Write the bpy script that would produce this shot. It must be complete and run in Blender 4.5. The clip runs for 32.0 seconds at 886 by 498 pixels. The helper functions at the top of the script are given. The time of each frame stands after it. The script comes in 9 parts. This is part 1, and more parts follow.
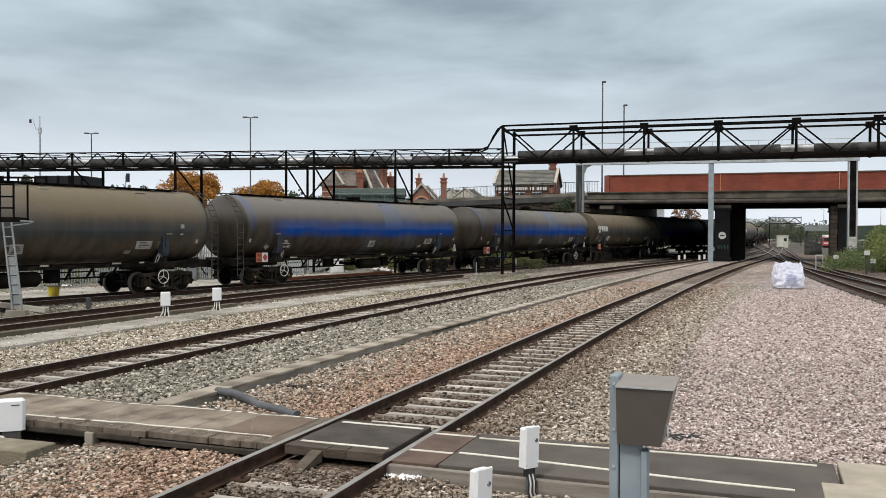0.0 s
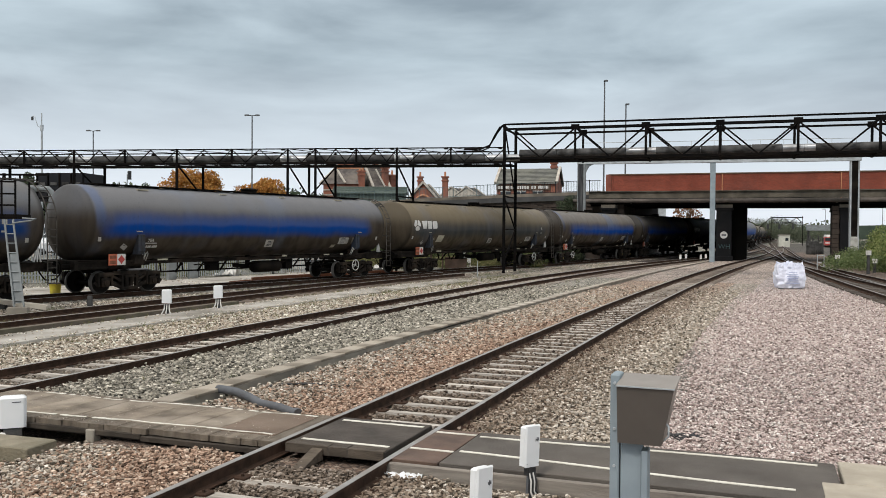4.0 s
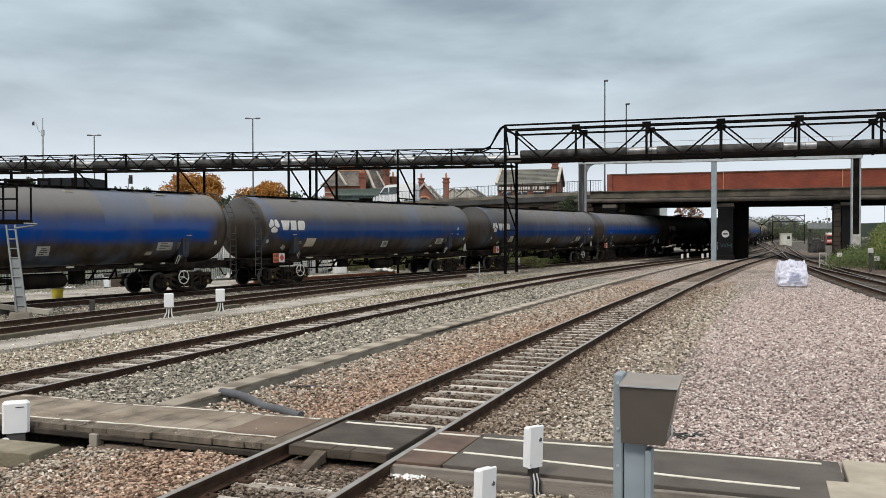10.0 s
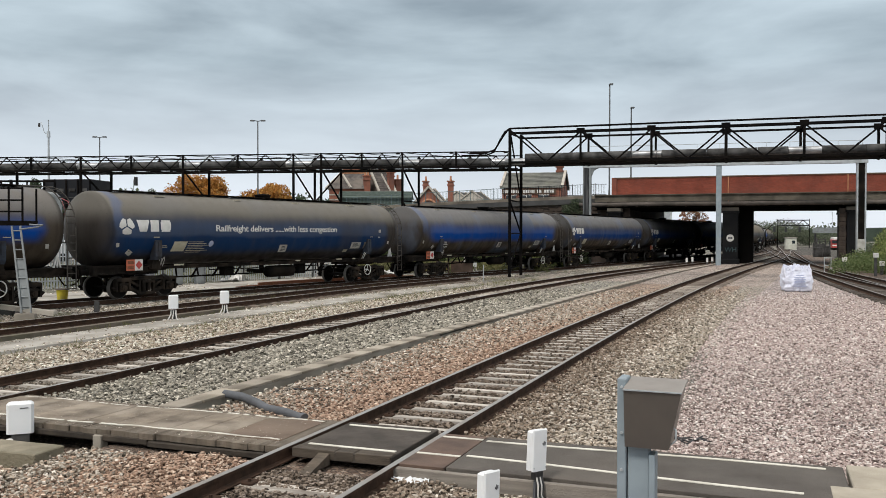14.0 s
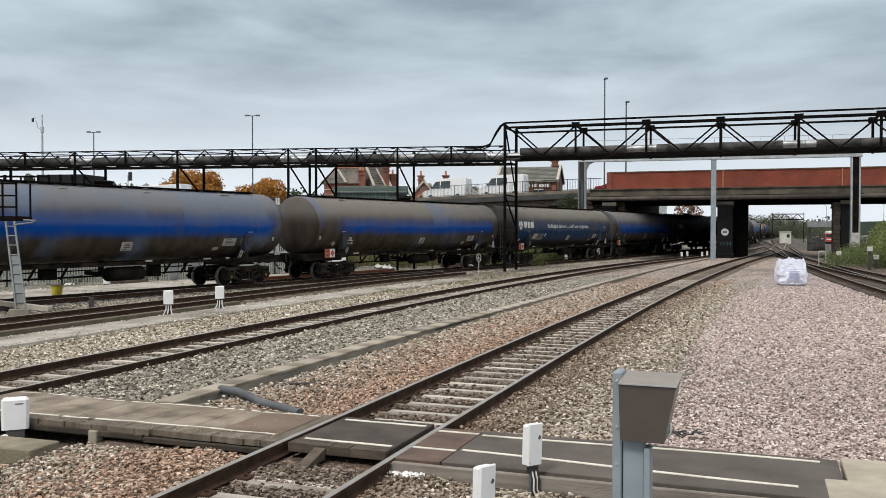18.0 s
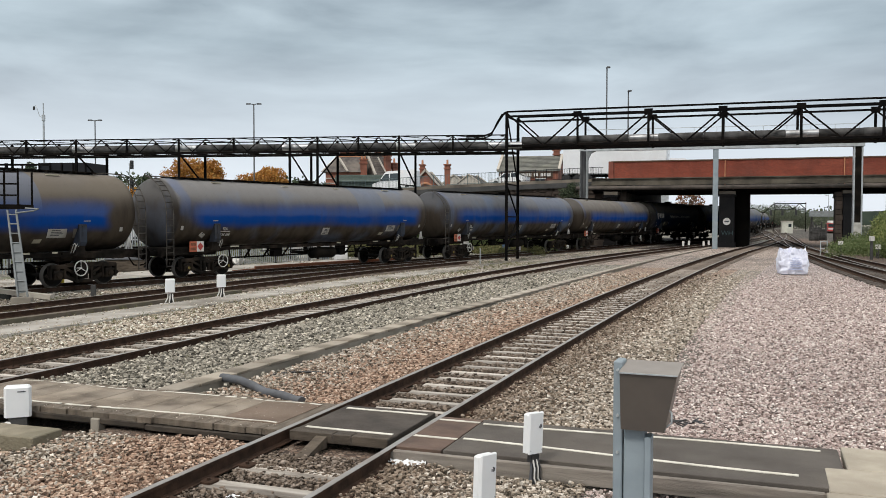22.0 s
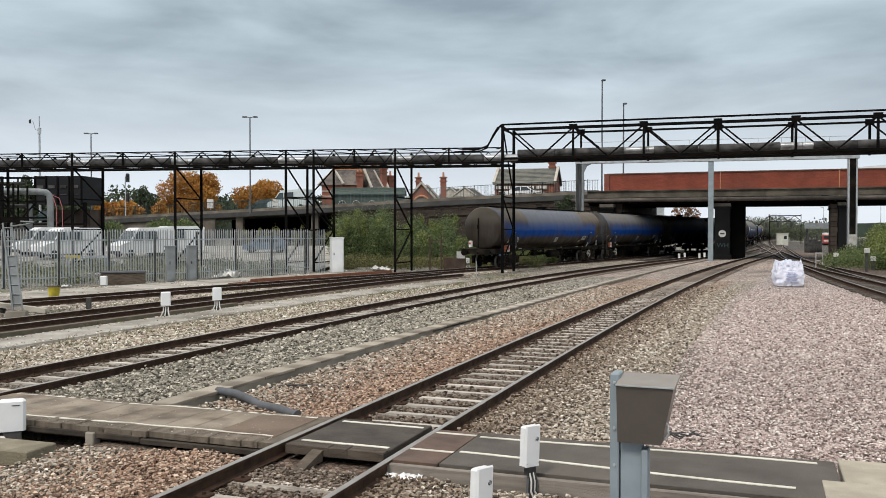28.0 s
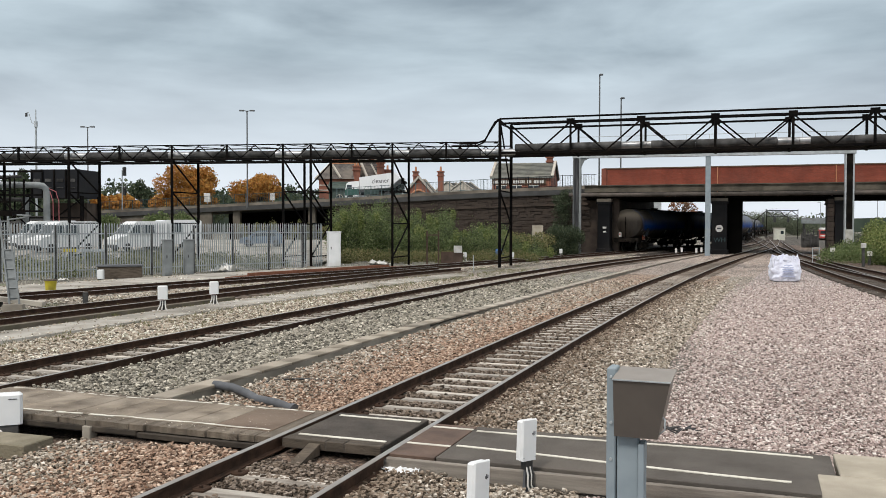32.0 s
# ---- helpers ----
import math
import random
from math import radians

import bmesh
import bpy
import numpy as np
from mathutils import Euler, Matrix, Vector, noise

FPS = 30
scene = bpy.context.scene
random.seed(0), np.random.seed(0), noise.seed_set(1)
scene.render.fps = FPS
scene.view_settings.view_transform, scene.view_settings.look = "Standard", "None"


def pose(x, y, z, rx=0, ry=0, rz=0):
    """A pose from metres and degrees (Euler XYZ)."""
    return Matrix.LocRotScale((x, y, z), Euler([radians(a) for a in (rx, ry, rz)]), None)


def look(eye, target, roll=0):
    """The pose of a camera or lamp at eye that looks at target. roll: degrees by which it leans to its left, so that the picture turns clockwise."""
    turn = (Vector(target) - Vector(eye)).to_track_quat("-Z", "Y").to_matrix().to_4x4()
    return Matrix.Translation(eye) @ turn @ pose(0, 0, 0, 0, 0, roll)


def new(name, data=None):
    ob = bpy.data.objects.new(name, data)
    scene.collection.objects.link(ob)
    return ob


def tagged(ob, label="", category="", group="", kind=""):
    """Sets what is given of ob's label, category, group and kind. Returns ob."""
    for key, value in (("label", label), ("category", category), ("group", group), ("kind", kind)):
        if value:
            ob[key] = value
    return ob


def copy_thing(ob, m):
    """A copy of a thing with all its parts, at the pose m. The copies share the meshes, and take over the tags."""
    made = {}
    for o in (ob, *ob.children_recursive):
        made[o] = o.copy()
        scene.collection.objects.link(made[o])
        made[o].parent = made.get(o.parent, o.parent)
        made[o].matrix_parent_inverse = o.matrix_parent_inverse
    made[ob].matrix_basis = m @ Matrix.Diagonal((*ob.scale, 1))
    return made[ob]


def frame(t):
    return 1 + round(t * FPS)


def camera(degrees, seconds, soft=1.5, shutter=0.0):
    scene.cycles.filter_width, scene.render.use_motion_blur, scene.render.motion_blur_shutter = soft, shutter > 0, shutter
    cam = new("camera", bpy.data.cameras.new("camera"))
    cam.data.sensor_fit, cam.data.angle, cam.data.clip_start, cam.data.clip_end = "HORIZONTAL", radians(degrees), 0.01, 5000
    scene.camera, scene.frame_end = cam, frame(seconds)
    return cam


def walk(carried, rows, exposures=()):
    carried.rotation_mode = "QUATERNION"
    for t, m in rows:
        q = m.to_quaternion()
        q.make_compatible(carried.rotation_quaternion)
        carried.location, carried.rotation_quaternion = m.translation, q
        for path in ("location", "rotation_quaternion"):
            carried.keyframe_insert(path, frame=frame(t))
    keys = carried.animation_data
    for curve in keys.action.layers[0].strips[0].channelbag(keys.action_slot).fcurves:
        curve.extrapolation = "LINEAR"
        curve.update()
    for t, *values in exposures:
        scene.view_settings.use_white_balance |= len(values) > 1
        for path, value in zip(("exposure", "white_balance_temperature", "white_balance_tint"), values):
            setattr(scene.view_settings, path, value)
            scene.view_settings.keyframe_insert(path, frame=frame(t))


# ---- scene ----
EYE = (0.0, 0.0, 2.48)


def aim(yaw, pitch, roll):
    """The hand-held camera's pose: degrees to the left, up and leaning."""
    y, p = radians(yaw), radians(pitch)
    way = Vector((-math.sin(y) * math.cos(p), math.cos(y) * math.cos(p), math.sin(p)))
    return look(EYE, Vector(EYE) + 100 * way, roll)


cam = camera(53.7, 32.0, soft=0.6)
walk(cam, [
    (0.0, aim(-0.001, -1.101, 0.190)), (0.5, aim(-0.073, -1.244, 0.245)), (1.0, aim(-0.142, -1.336, 0.231)), (1.5, aim(-0.133, -1.287, 0.248)),
    (2.0, aim(-0.010, -1.103, 0.272)), (2.5, aim(0.062, -1.087, 0.307)), (3.0, aim(0.081, -1.181, 0.357)), (3.5, aim(0.082, -1.251, 0.392)),
    (5.5, aim(0.203, -0.777, 0.213)), (6.0, aim(0.322, -0.718, 0.159)), (6.5, aim(0.381, -0.776, 0.158)), (7.0, aim(0.371, -0.842, 0.062)),
    (7.5, aim(0.339, -0.820, 0.058)), (8.0, aim(0.294, -0.748, -0.051)), (8.5, aim(0.263, -0.763, -0.203)), (9.0, aim(0.203, -0.926, -0.187)),
    (9.5, aim(0.152, -1.101, -0.154)), (10.0, aim(0.189, -1.106, -0.132)), (10.5, aim(0.243, -1.056, -0.047)), (11.0, aim(0.401, -0.888, 0.001)),
    (11.5, aim(0.495, -0.584, -0.026)), (12.0, aim(0.426, -0.352, -0.142)), (12.5, aim(0.381, -0.349, -0.085)), (13.0, aim(0.516, -0.603, 0.063)),
    (13.5, aim(0.571, -0.854, 0.144)), (14.0, aim(0.468, -0.915, 0.110)), (14.5, aim(0.284, -0.789, -0.058)), (16.5, aim(0.045, -1.059, 0.017)),
    (17.0, aim(0.104, -1.104, -0.001)), (17.5, aim(0.144, -1.171, -0.021)), (18.0, aim(0.158, -1.267, -0.012)), (18.5, aim(0.161, -1.331, -0.003)),
    (19.0, aim(0.155, -1.451, 0.056)), (19.5, aim(0.151, -1.547, 0.091)), (20.0, aim(0.200, -1.601, -0.014)), (20.5, aim(0.200, -1.549, -0.075)),
    (21.0, aim(0.205, -1.537, -0.008)), (21.5, aim(0.229, -1.710, 0.094)), (22.0, aim(0.253, -1.988, 0.090)), (22.5, aim(0.229, -2.158, 0.039)),
    (23.0, aim(0.207, -2.113, -0.045)), (23.5, aim(0.309, -1.855, -0.072)), (24.0, aim(0.303, -1.705, 0.003)), (24.5, aim(0.213, -1.669, 0.022)),
    (25.0, aim(0.154, -1.506, -0.010)), (25.5, aim(0.053, -1.272, -0.015)), (27.5, aim(-0.015, -1.390, 0.119)), (28.0, aim(0.000, -1.164, 0.000)),
    (28.5, aim(0.186, -0.778, 0.008)), (29.0, aim(0.243, -0.676, 0.048)), (29.5, aim(0.292, -0.579, 0.075)), (30.0, aim(0.282, -0.639, 0.093)),
    (30.5, aim(0.082, -0.935, 0.143)), (31.0, aim(-0.119, -1.199, 0.110)), (31.5, aim(-0.182, -1.389, 0.061)), (32.0, aim(-0.184, -1.539, 0.102)),
])

# ---- light: an overcast autumn day ----
world = bpy.data.worlds.new("overcast_sky")
scene.world = world
world.use_nodes = True
wn, wl = world.node_tree.nodes, world.node_tree.links
wn.clear()
w_out = wn.new("ShaderNodeOutputWorld")
w_sky = wn.new("ShaderNodeTexSky")
w_sky.sky_type, w_sky.sun_disc = "NISHITA", False
w_sky.sun_elevation, w_sky.sun_rotation = radians(38), radians(215)
w_bg1, w_bg2, w_mix = wn.new("ShaderNodeBackground"), wn.new("ShaderNodeBackground"), wn.new("ShaderNodeMixShader")
w_bg1.inputs["Strength"].default_value = 0.1
wl.new(w_sky.outputs["Color"], w_bg1.inputs["Color"])
w_tc = wn.new("ShaderNodeTexCoord")
w_map = wn.new("ShaderNodeMapping")
w_map.inputs["Scale"].default_value = (1.0, 1.0, 4.2)
wl.new(w_tc.outputs["Generated"], w_map.inputs["Vector"])
w_n1, w_n2 = wn.new("ShaderNodeTexNoise"), wn.new("ShaderNodeTexNoise")
w_n1.inputs["Scale"].default_value, w_n1.inputs["Detail"].default_value = 2.6, 7.0
w_n2.inputs["Scale"].default_value, w_n2.inputs["Detail"].default_value = 6.0, 8.0
w_n1.inputs["Distortion"].default_value = 0.4
for n in (w_n1, w_n2):
    wl.new(w_map.outputs["Vector"], n.inputs["Vector"])
w_add = wn.new("ShaderNodeMath")
w_add.operation = "MULTIPLY_ADD"
w_add.inputs[1].default_value = 0.35
wl.new(w_n2.outputs["Fac"], w_add.inputs[0])
wl.new(w_n1.outputs["Fac"], w_add.inputs[2])
w_ramp = wn.new("ShaderNodeValToRGB")
wl.new(w_add.outputs[0], w_ramp.inputs["Fac"])
w_ramp.color_ramp.elements[0].position, w_ramp.color_ramp.elements[0].color = 0.50, (0.285, 0.352, 0.405, 1)
w_ramp.color_ramp.elements[1].position, w_ramp.color_ramp.elements[1].color = 0.84, (0.61, 0.72, 0.79, 1)
# the cloud thins to a paler band low over the horizon
w_sep = wn.new("ShaderNodeSeparateXYZ")
wl.new(w_tc.outputs["Generated"], w_sep.inputs[0])
w_low = wn.new("ShaderNodeMapRange")
w_low.inputs["From Min"].default_value, w_low.inputs["From Max"].default_value = 0.02, 0.19
w_low.inputs["To Min"].default_value, w_low.inputs["To Max"].default_value = 0.95, 0.0
wl.new(w_sep.outputs["Z"], w_low.inputs["Value"])
w_pale = wn.new("ShaderNodeMixRGB")
w_pale.inputs["Color2"].default_value = (0.86, 0.918, 1.0, 1)
wl.new(w_low.outputs[0], w_pale.inputs["Fac"])
wl.new(w_ramp.outputs["Color"], w_pale.inputs["Color1"])
# overhead the thick cloud is neutral white
w_over = wn.new("ShaderNodeMapRange")
w_over.inputs["From Min"].default_value, w_over.inputs["From Max"].default_value = 0.25, 0.7
wl.new(w_sep.outputs["Z"], w_over.inputs["Value"])
w_neutral = wn.new("ShaderNodeMixRGB")
w_neutral.inputs["Color2"].default_value = (0.555, 0.545, 0.53, 1)
wl.new(w_over.outputs[0], w_neutral.inputs["Fac"])
wl.new(w_pale.outputs["Color"], w_neutral.inputs["Color1"])
wl.new(w_neutral.outputs["Color"], w_bg2.inputs["Color"])
# an overcast sky is two to three times as bright overhead as low down
w_high = wn.new("ShaderNodeMapRange")
w_high.inputs["From Min"].default_value, w_high.inputs["From Max"].default_value = 0.22, 1.0
w_high.inputs["To Min"].default_value, w_high.inputs["To Max"].default_value = 1.0, 2.5
wl.new(w_sep.outputs["Z"], w_high.inputs["Value"])
wl.new(w_high.outputs[0], w_bg2.inputs["Strength"])
w_mix.inputs["Fac"].default_value = 0.93
wl.new(w_bg1.outputs[0], w_mix.inputs[1])
wl.new(w_bg2.outputs[0], w_mix.inputs[2])
wl.new(w_mix.outputs[0], w_out.inputs["Surface"])

sun = new("sun", bpy.data.lights.new("sun", "SUN"))
sun.data.energy, sun.data.angle, sun.data.color = 2.0, radians(13), (1.0, 0.94, 0.87)
sun.matrix_world = look((0, 0, 50), (22, 36, 0))
scene.view_settings.exposure = 0.0

# ---- mesh and material tools ----


class Mesh:
    """Collects vertices and faces; part() turns them into one mesh object."""

    def __init__(self):
        self.v, self.f, self.s = [], [], []

    def add(self, verts, faces, smooth=False):
        n = len(self.v)
        self.v += [tuple(p) for p in verts]
        self.f += [tuple(n + i for i in face) for face in faces]
        self.s += [smooth] * len(faces)
        return self

    def box(self, c, s, rz=0.0, m=None, chamfer=0.0, top=(1.0, 1.0)):
        """A box at centre c with sizes s, turned rz degrees about z; chamfer cuts its upright and top edges; top scales the upper face."""
        hx, hy, hz = s[0] / 2, s[1] / 2, s[2] / 2
        if chamfer:
            k = chamfer
            ring = [(-hx + k, -hy), (hx - k, -hy), (hx, -hy + k), (hx, hy - k), (hx - k, hy), (-hx + k, hy), (-hx, hy - k), (-hx, -hy + k)]
            vs = [(x, y, -hz) for x, y in ring] + [(x * top[0], y * top[1], hz - k) for x, y in ring]
            vs += [(x * top[0] * (1 - k / hx), y * top[1] * (1 - k / hy), hz) for x, y in ring]
            fs = [tuple(range(7, -1, -1)), tuple(range(16, 24))]
            for r in (0, 8):
                fs += [(r + i, r + (i + 1) % 8, r + 8 + (i + 1) % 8, r + 8 + i) for i in range(8)]
        else:
            vs = [(-hx, -hy, -hz), (hx, -hy, -hz), (hx, hy, -hz), (-hx, hy, -hz)]
            vs += [(x * top[0], y * top[1], hz) for x, y, _ in vs[:4]]
            fs = [(3, 2, 1, 0), (4, 5, 6, 7), (0, 1, 5, 4), (1, 2, 6, 5), (2, 3, 7, 6), (3, 0, 4, 7)]
        a = radians(rz)
        ca, sa = math.cos(a), math.sin(a)
        out = [Vector((c[0] + x * ca - y * sa, c[1] + x * sa + y * ca, c[2] + z)) for x, y, z in vs]
        if m:
            out = [m @ p for p in out]
        return self.add(out, fs)

    def beam(self, p, q, w, h=None):
        """A square bar from p to q, w wide and h high."""
        h = h or w
        p, q = Vector(p), Vector(q)
        d = (q - p).normalized()
        up = Vector((0, 0, 1)) if abs(d.z) < 0.95 else Vector((0, 1, 0))
        r = d.cross(up).normalized() * (w / 2)
        u = r.cross(d).normalized() * (h / 2)
        vs = [e + i * r + j * u for e in (p, q) for i, j in ((-1, -1), (1, -1), (1, 1), (-1, 1))]
        return self.add(vs, [(0, 1, 2, 3), (7, 6, 5, 4), (0, 4, 5, 1), (1, 5, 6, 2), (2, 6, 7, 3), (3, 7, 4, 0)])

    def tube(self, p, q, r, n=8, r2=None, caps=True):
        p, q = Vector(p), Vector(q)
        r2 = r if r2 is None else r2
        d = (q - p).normalized()
        a = d.orthogonal().normalized()
        b = d.cross(a)
        ring = [(math.cos(2 * math.pi * i / n), math.sin(2 * math.pi * i / n)) for i in range(n)]
        vs = [p + r * (a * c + b * s) for c, s in ring] + [q + r2 * (a * c + b * s) for c, s in ring]
        self.add(vs, [(i, (i + 1) % n, n + (i + 1) % n, n + i) for i in range(n)], True)
        if caps:
            self.add(vs, [tuple(range(n - 1, -1, -1)), tuple(range(n, 2 * n))])
        return self

    def pipe(self, pts, r, n=8):
        """A bent pipe through the points."""
        pts = [Vector(p) for p in pts]
        side = None
        rings = []
        for i, p in enumerate(pts):
            d = (pts[min(i + 1, len(pts) - 1)] - pts[max(i - 1, 0)]).normalized()
            side = d.orthogonal().normalized() if side is None else (side - d * side.dot(d)).normalized()
            b = d.cross(side)
            rings.append([p + r * (side * math.cos(2 * math.pi * k / n) + b * math.sin(2 * math.pi * k / n)) for k in range(n)])
        vs = [v for ring in rings for v in ring]
        fs = [(i * n + k, i * n + (k + 1) % n, (i + 1) * n + (k + 1) % n, (i + 1) * n + k) for i in range(len(pts) - 1) for k in range(n)]
        self.add(vs, fs, True)
        return self.add([v for v in rings[0] + rings[-1]], [tuple(range(n - 1, -1, -1)), tuple(range(n, 2 * n))])

    def lathe(self, profile, n=24, m=None, smooth=True):
        """Turns (along, radius) pairs about the x axis."""
        vs = [Vector((x, r * math.cos(2 * math.pi * k / n), r * math.sin(2 * math.pi * k / n))) for x, r in profile for k in range(n)]
        if m:
            vs = [m @ v for v in vs]
        fs = [(i * n + k, i * n + (k + 1) % n, (i + 1) * n + (k + 1) % n, (i + 1) * n + k) for i in range(len(profile) - 1) for k in range(n)]
        self.add(vs, fs, smooth)
        last = (len(profile) - 1) * n
        return self.add(vs, [tuple(range(n - 1, -1, -1)), tuple(range(last, last + n))])

    def sweep(self, section, path):
        """Carries a closed section of (to the right, up) along (x, y, z, heading) rows."""
        n = len(section)
        vs = [(x + o * math.cos(h), y - o * math.sin(h), z + u) for x, y, z, h in path for o, u in section]
        fs = [(i * n + k, (i + 1) * n + k, (i + 1) * n + (k + 1) % n, i * n + (k + 1) % n) for i in range(len(path) - 1) for k in range(n)]
        last = (len(path) - 1) * n
        return self.add(vs, fs + [tuple(range(n)), tuple(range(last + n - 1, last - 1, -1))])

    def prism(self, outline, lo, hi, axis="z"):
        """A closed outline of pairs pulled along an axis from lo to hi."""
        put = {"x": lambda a, b, t: (t, a, b), "y": lambda a, b, t: (a, t, b), "z": lambda a, b, t: (a, b, t)}[axis]
        n = len(outline)
        vs = [put(a, b, t) for t in (lo, hi) for a, b in outline]
        fs = [tuple(range(n - 1, -1, -1)), tuple(range(n, 2 * n))] + [(k, (k + 1) % n, n + (k + 1) % n, n + k) for k in range(n)]
        return self.add(vs, fs)

    def data(self, name, material):
        me = bpy.data.meshes.new(name)
        me.from_pydata(self.v, [], self.f)
        me.polygons.foreach_set("use_smooth", self.s)
        me.materials.append(material)
        bm = bmesh.new()
        bm.from_mesh(me)
        bmesh.ops.recalc_face_normals(bm, faces=bm.faces)
        bm.to_mesh(me)
        bm.free()
        return me


def part(name, mesh, material, parent=None, label=""):
    """One mesh object, under a thing or a part of one."""
    data = mesh if isinstance(mesh, bpy.types.Mesh) else mesh.data(name, material)
    ob = new(name, data)
    ob.parent = parent
    return tagged(ob, label)


def thing(name, m=None, label="", category="", group="", kind=""):
    ob = new(name)
    ob.matrix_world = m or Matrix()
    ob.empty_display_size = 0.2
    return tagged(ob, label, category, group, kind)


def soup(name, verts, faces, material, parent=None):
    """A mesh from arrays, for the many small pieces of leaves and stones."""
    me = bpy.data.meshes.new(name)
    k = faces.shape[1]
    me.vertices.add(len(verts))
    me.vertices.foreach_set("co", verts.astype(np.float32).ravel())
    me.loops.add(faces.size)
    me.loops.foreach_set("vertex_index", faces.astype(np.int32).ravel())
    me.polygons.add(len(faces))
    me.polygons.foreach_set("loop_start", np.arange(0, faces.size, k, dtype=np.int32))
    me.update(calc_edges=True)
    me.shade_flat()
    me.materials.append(material)
    ob = new(name, me)
    ob.parent = parent
    return ob


def surf(name, c1, c2, scale=3.0, rough=0.8, bump=0.2, metal=0.0, fine=40.0, dirt=None, dirt_amount=0.4, island=0.0, piece=0.0, stretch=(1, 1, 1), spec=0.5):
    """A worn surface: two colours mixed by coarse noise, fine grain in colour and relief, and a third colour in patches."""
    m = bpy.data.materials.new(name)
    m.use_nodes = True
    nt = m.node_tree
    nn, ll = nt.nodes, nt.links
    bsdf = nn["Principled BSDF"]
    tc, mp = nn.new("ShaderNodeTexCoord"), nn.new("ShaderNodeMapping")
    mp.inputs["Scale"].default_value = stretch
    ll.new(tc.outputs["Object"], mp.inputs["Vector"])

    def noise_tex(s, d=4.0):
        t = nn.new("ShaderNodeTexNoise")
        t.inputs["Scale"].default_value, t.inputs["Detail"].default_value = s, d
        ll.new(mp.outputs["Vector"], t.inputs["Vector"])
        return t

    def mix(a, b, fac, kind="MIX"):
        x = nn.new("ShaderNodeMixRGB")
        x.blend_type = kind
        for socket, value in ((x.inputs["Color1"], a), (x.inputs["Color2"], b), (x.inputs["Fac"], fac)):
            if isinstance(value, bpy.types.NodeSocket):
                ll.new(value, socket)
            elif isinstance(value, (tuple, list)):
                socket.default_value = (*value, 1)
            else:
                socket.default_value = value
        return x.outputs[0]

    def ramp(src, lo, hi, a=0.0, b=1.0):
        r = nn.new("ShaderNodeMapRange")
        for key, v in (("From Min", lo), ("From Max", hi), ("To Min", a), ("To Max", b)):
            r.inputs[key].default_value = v
        ll.new(src, r.inputs["Value"])
        return r.outputs[0]

    coarse, grain = noise_tex(scale), noise_tex(fine, 3.0)
    col = mix(c1, c2, ramp(coarse.outputs["Fac"], 0.35, 0.65))
    if dirt:
        patch = noise_tex(scale * 0.37, 6.0)
        col = mix(col, dirt, ramp(patch.outputs["Fac"], 0.48, 0.68, 0.0, dirt_amount))
    col = mix(col, (0.5, 0.5, 0.5), ramp(grain.outputs["Fac"], 0.3, 0.7, 0.25, 0.0), "OVERLAY") if fine else col
    if island:
        geo = nn.new("ShaderNodeNewGeometry")
        hsv = nn.new("ShaderNodeHueSaturation")
        ll.new(ramp(geo.outputs["Random Per Island"], 0, 1, 1 - island, 1 + island), hsv.inputs["Value"])
        ll.new(col, hsv.inputs["Color"])
        col = hsv.outputs[0]
    if piece:
        info = nn.new("ShaderNodeObjectInfo")
        hsv = nn.new("ShaderNodeHueSaturation")
        ll.new(ramp(info.outputs["Random"], 0, 1, 1 - piece, 1 + piece), hsv.inputs["Value"])
        ll.new(col, hsv.inputs["Color"])
        col = hsv.outputs[0]
    ll.new(col, bsdf.inputs["Base Color"])
    ll.new(ramp(coarse.outputs["Fac"], 0.3, 0.7, max(rough - 0.1, 0.05), min(rough + 0.1, 1.0)), bsdf.inputs["Roughness"])
    bsdf.inputs["Metallic"].default_value = metal
    bsdf.inputs["Specular IOR Level"].default_value = spec
    if bump:
        b = nn.new("ShaderNodeBump")
        b.inputs["Strength"].default_value, b.inputs["Distance"].default_value = bump, 0.02
        ll.new(grain.outputs["Fac"], b.inputs["Height"])
        ll.new(b.outputs[0], bsdf.inputs["Normal"])
    return m


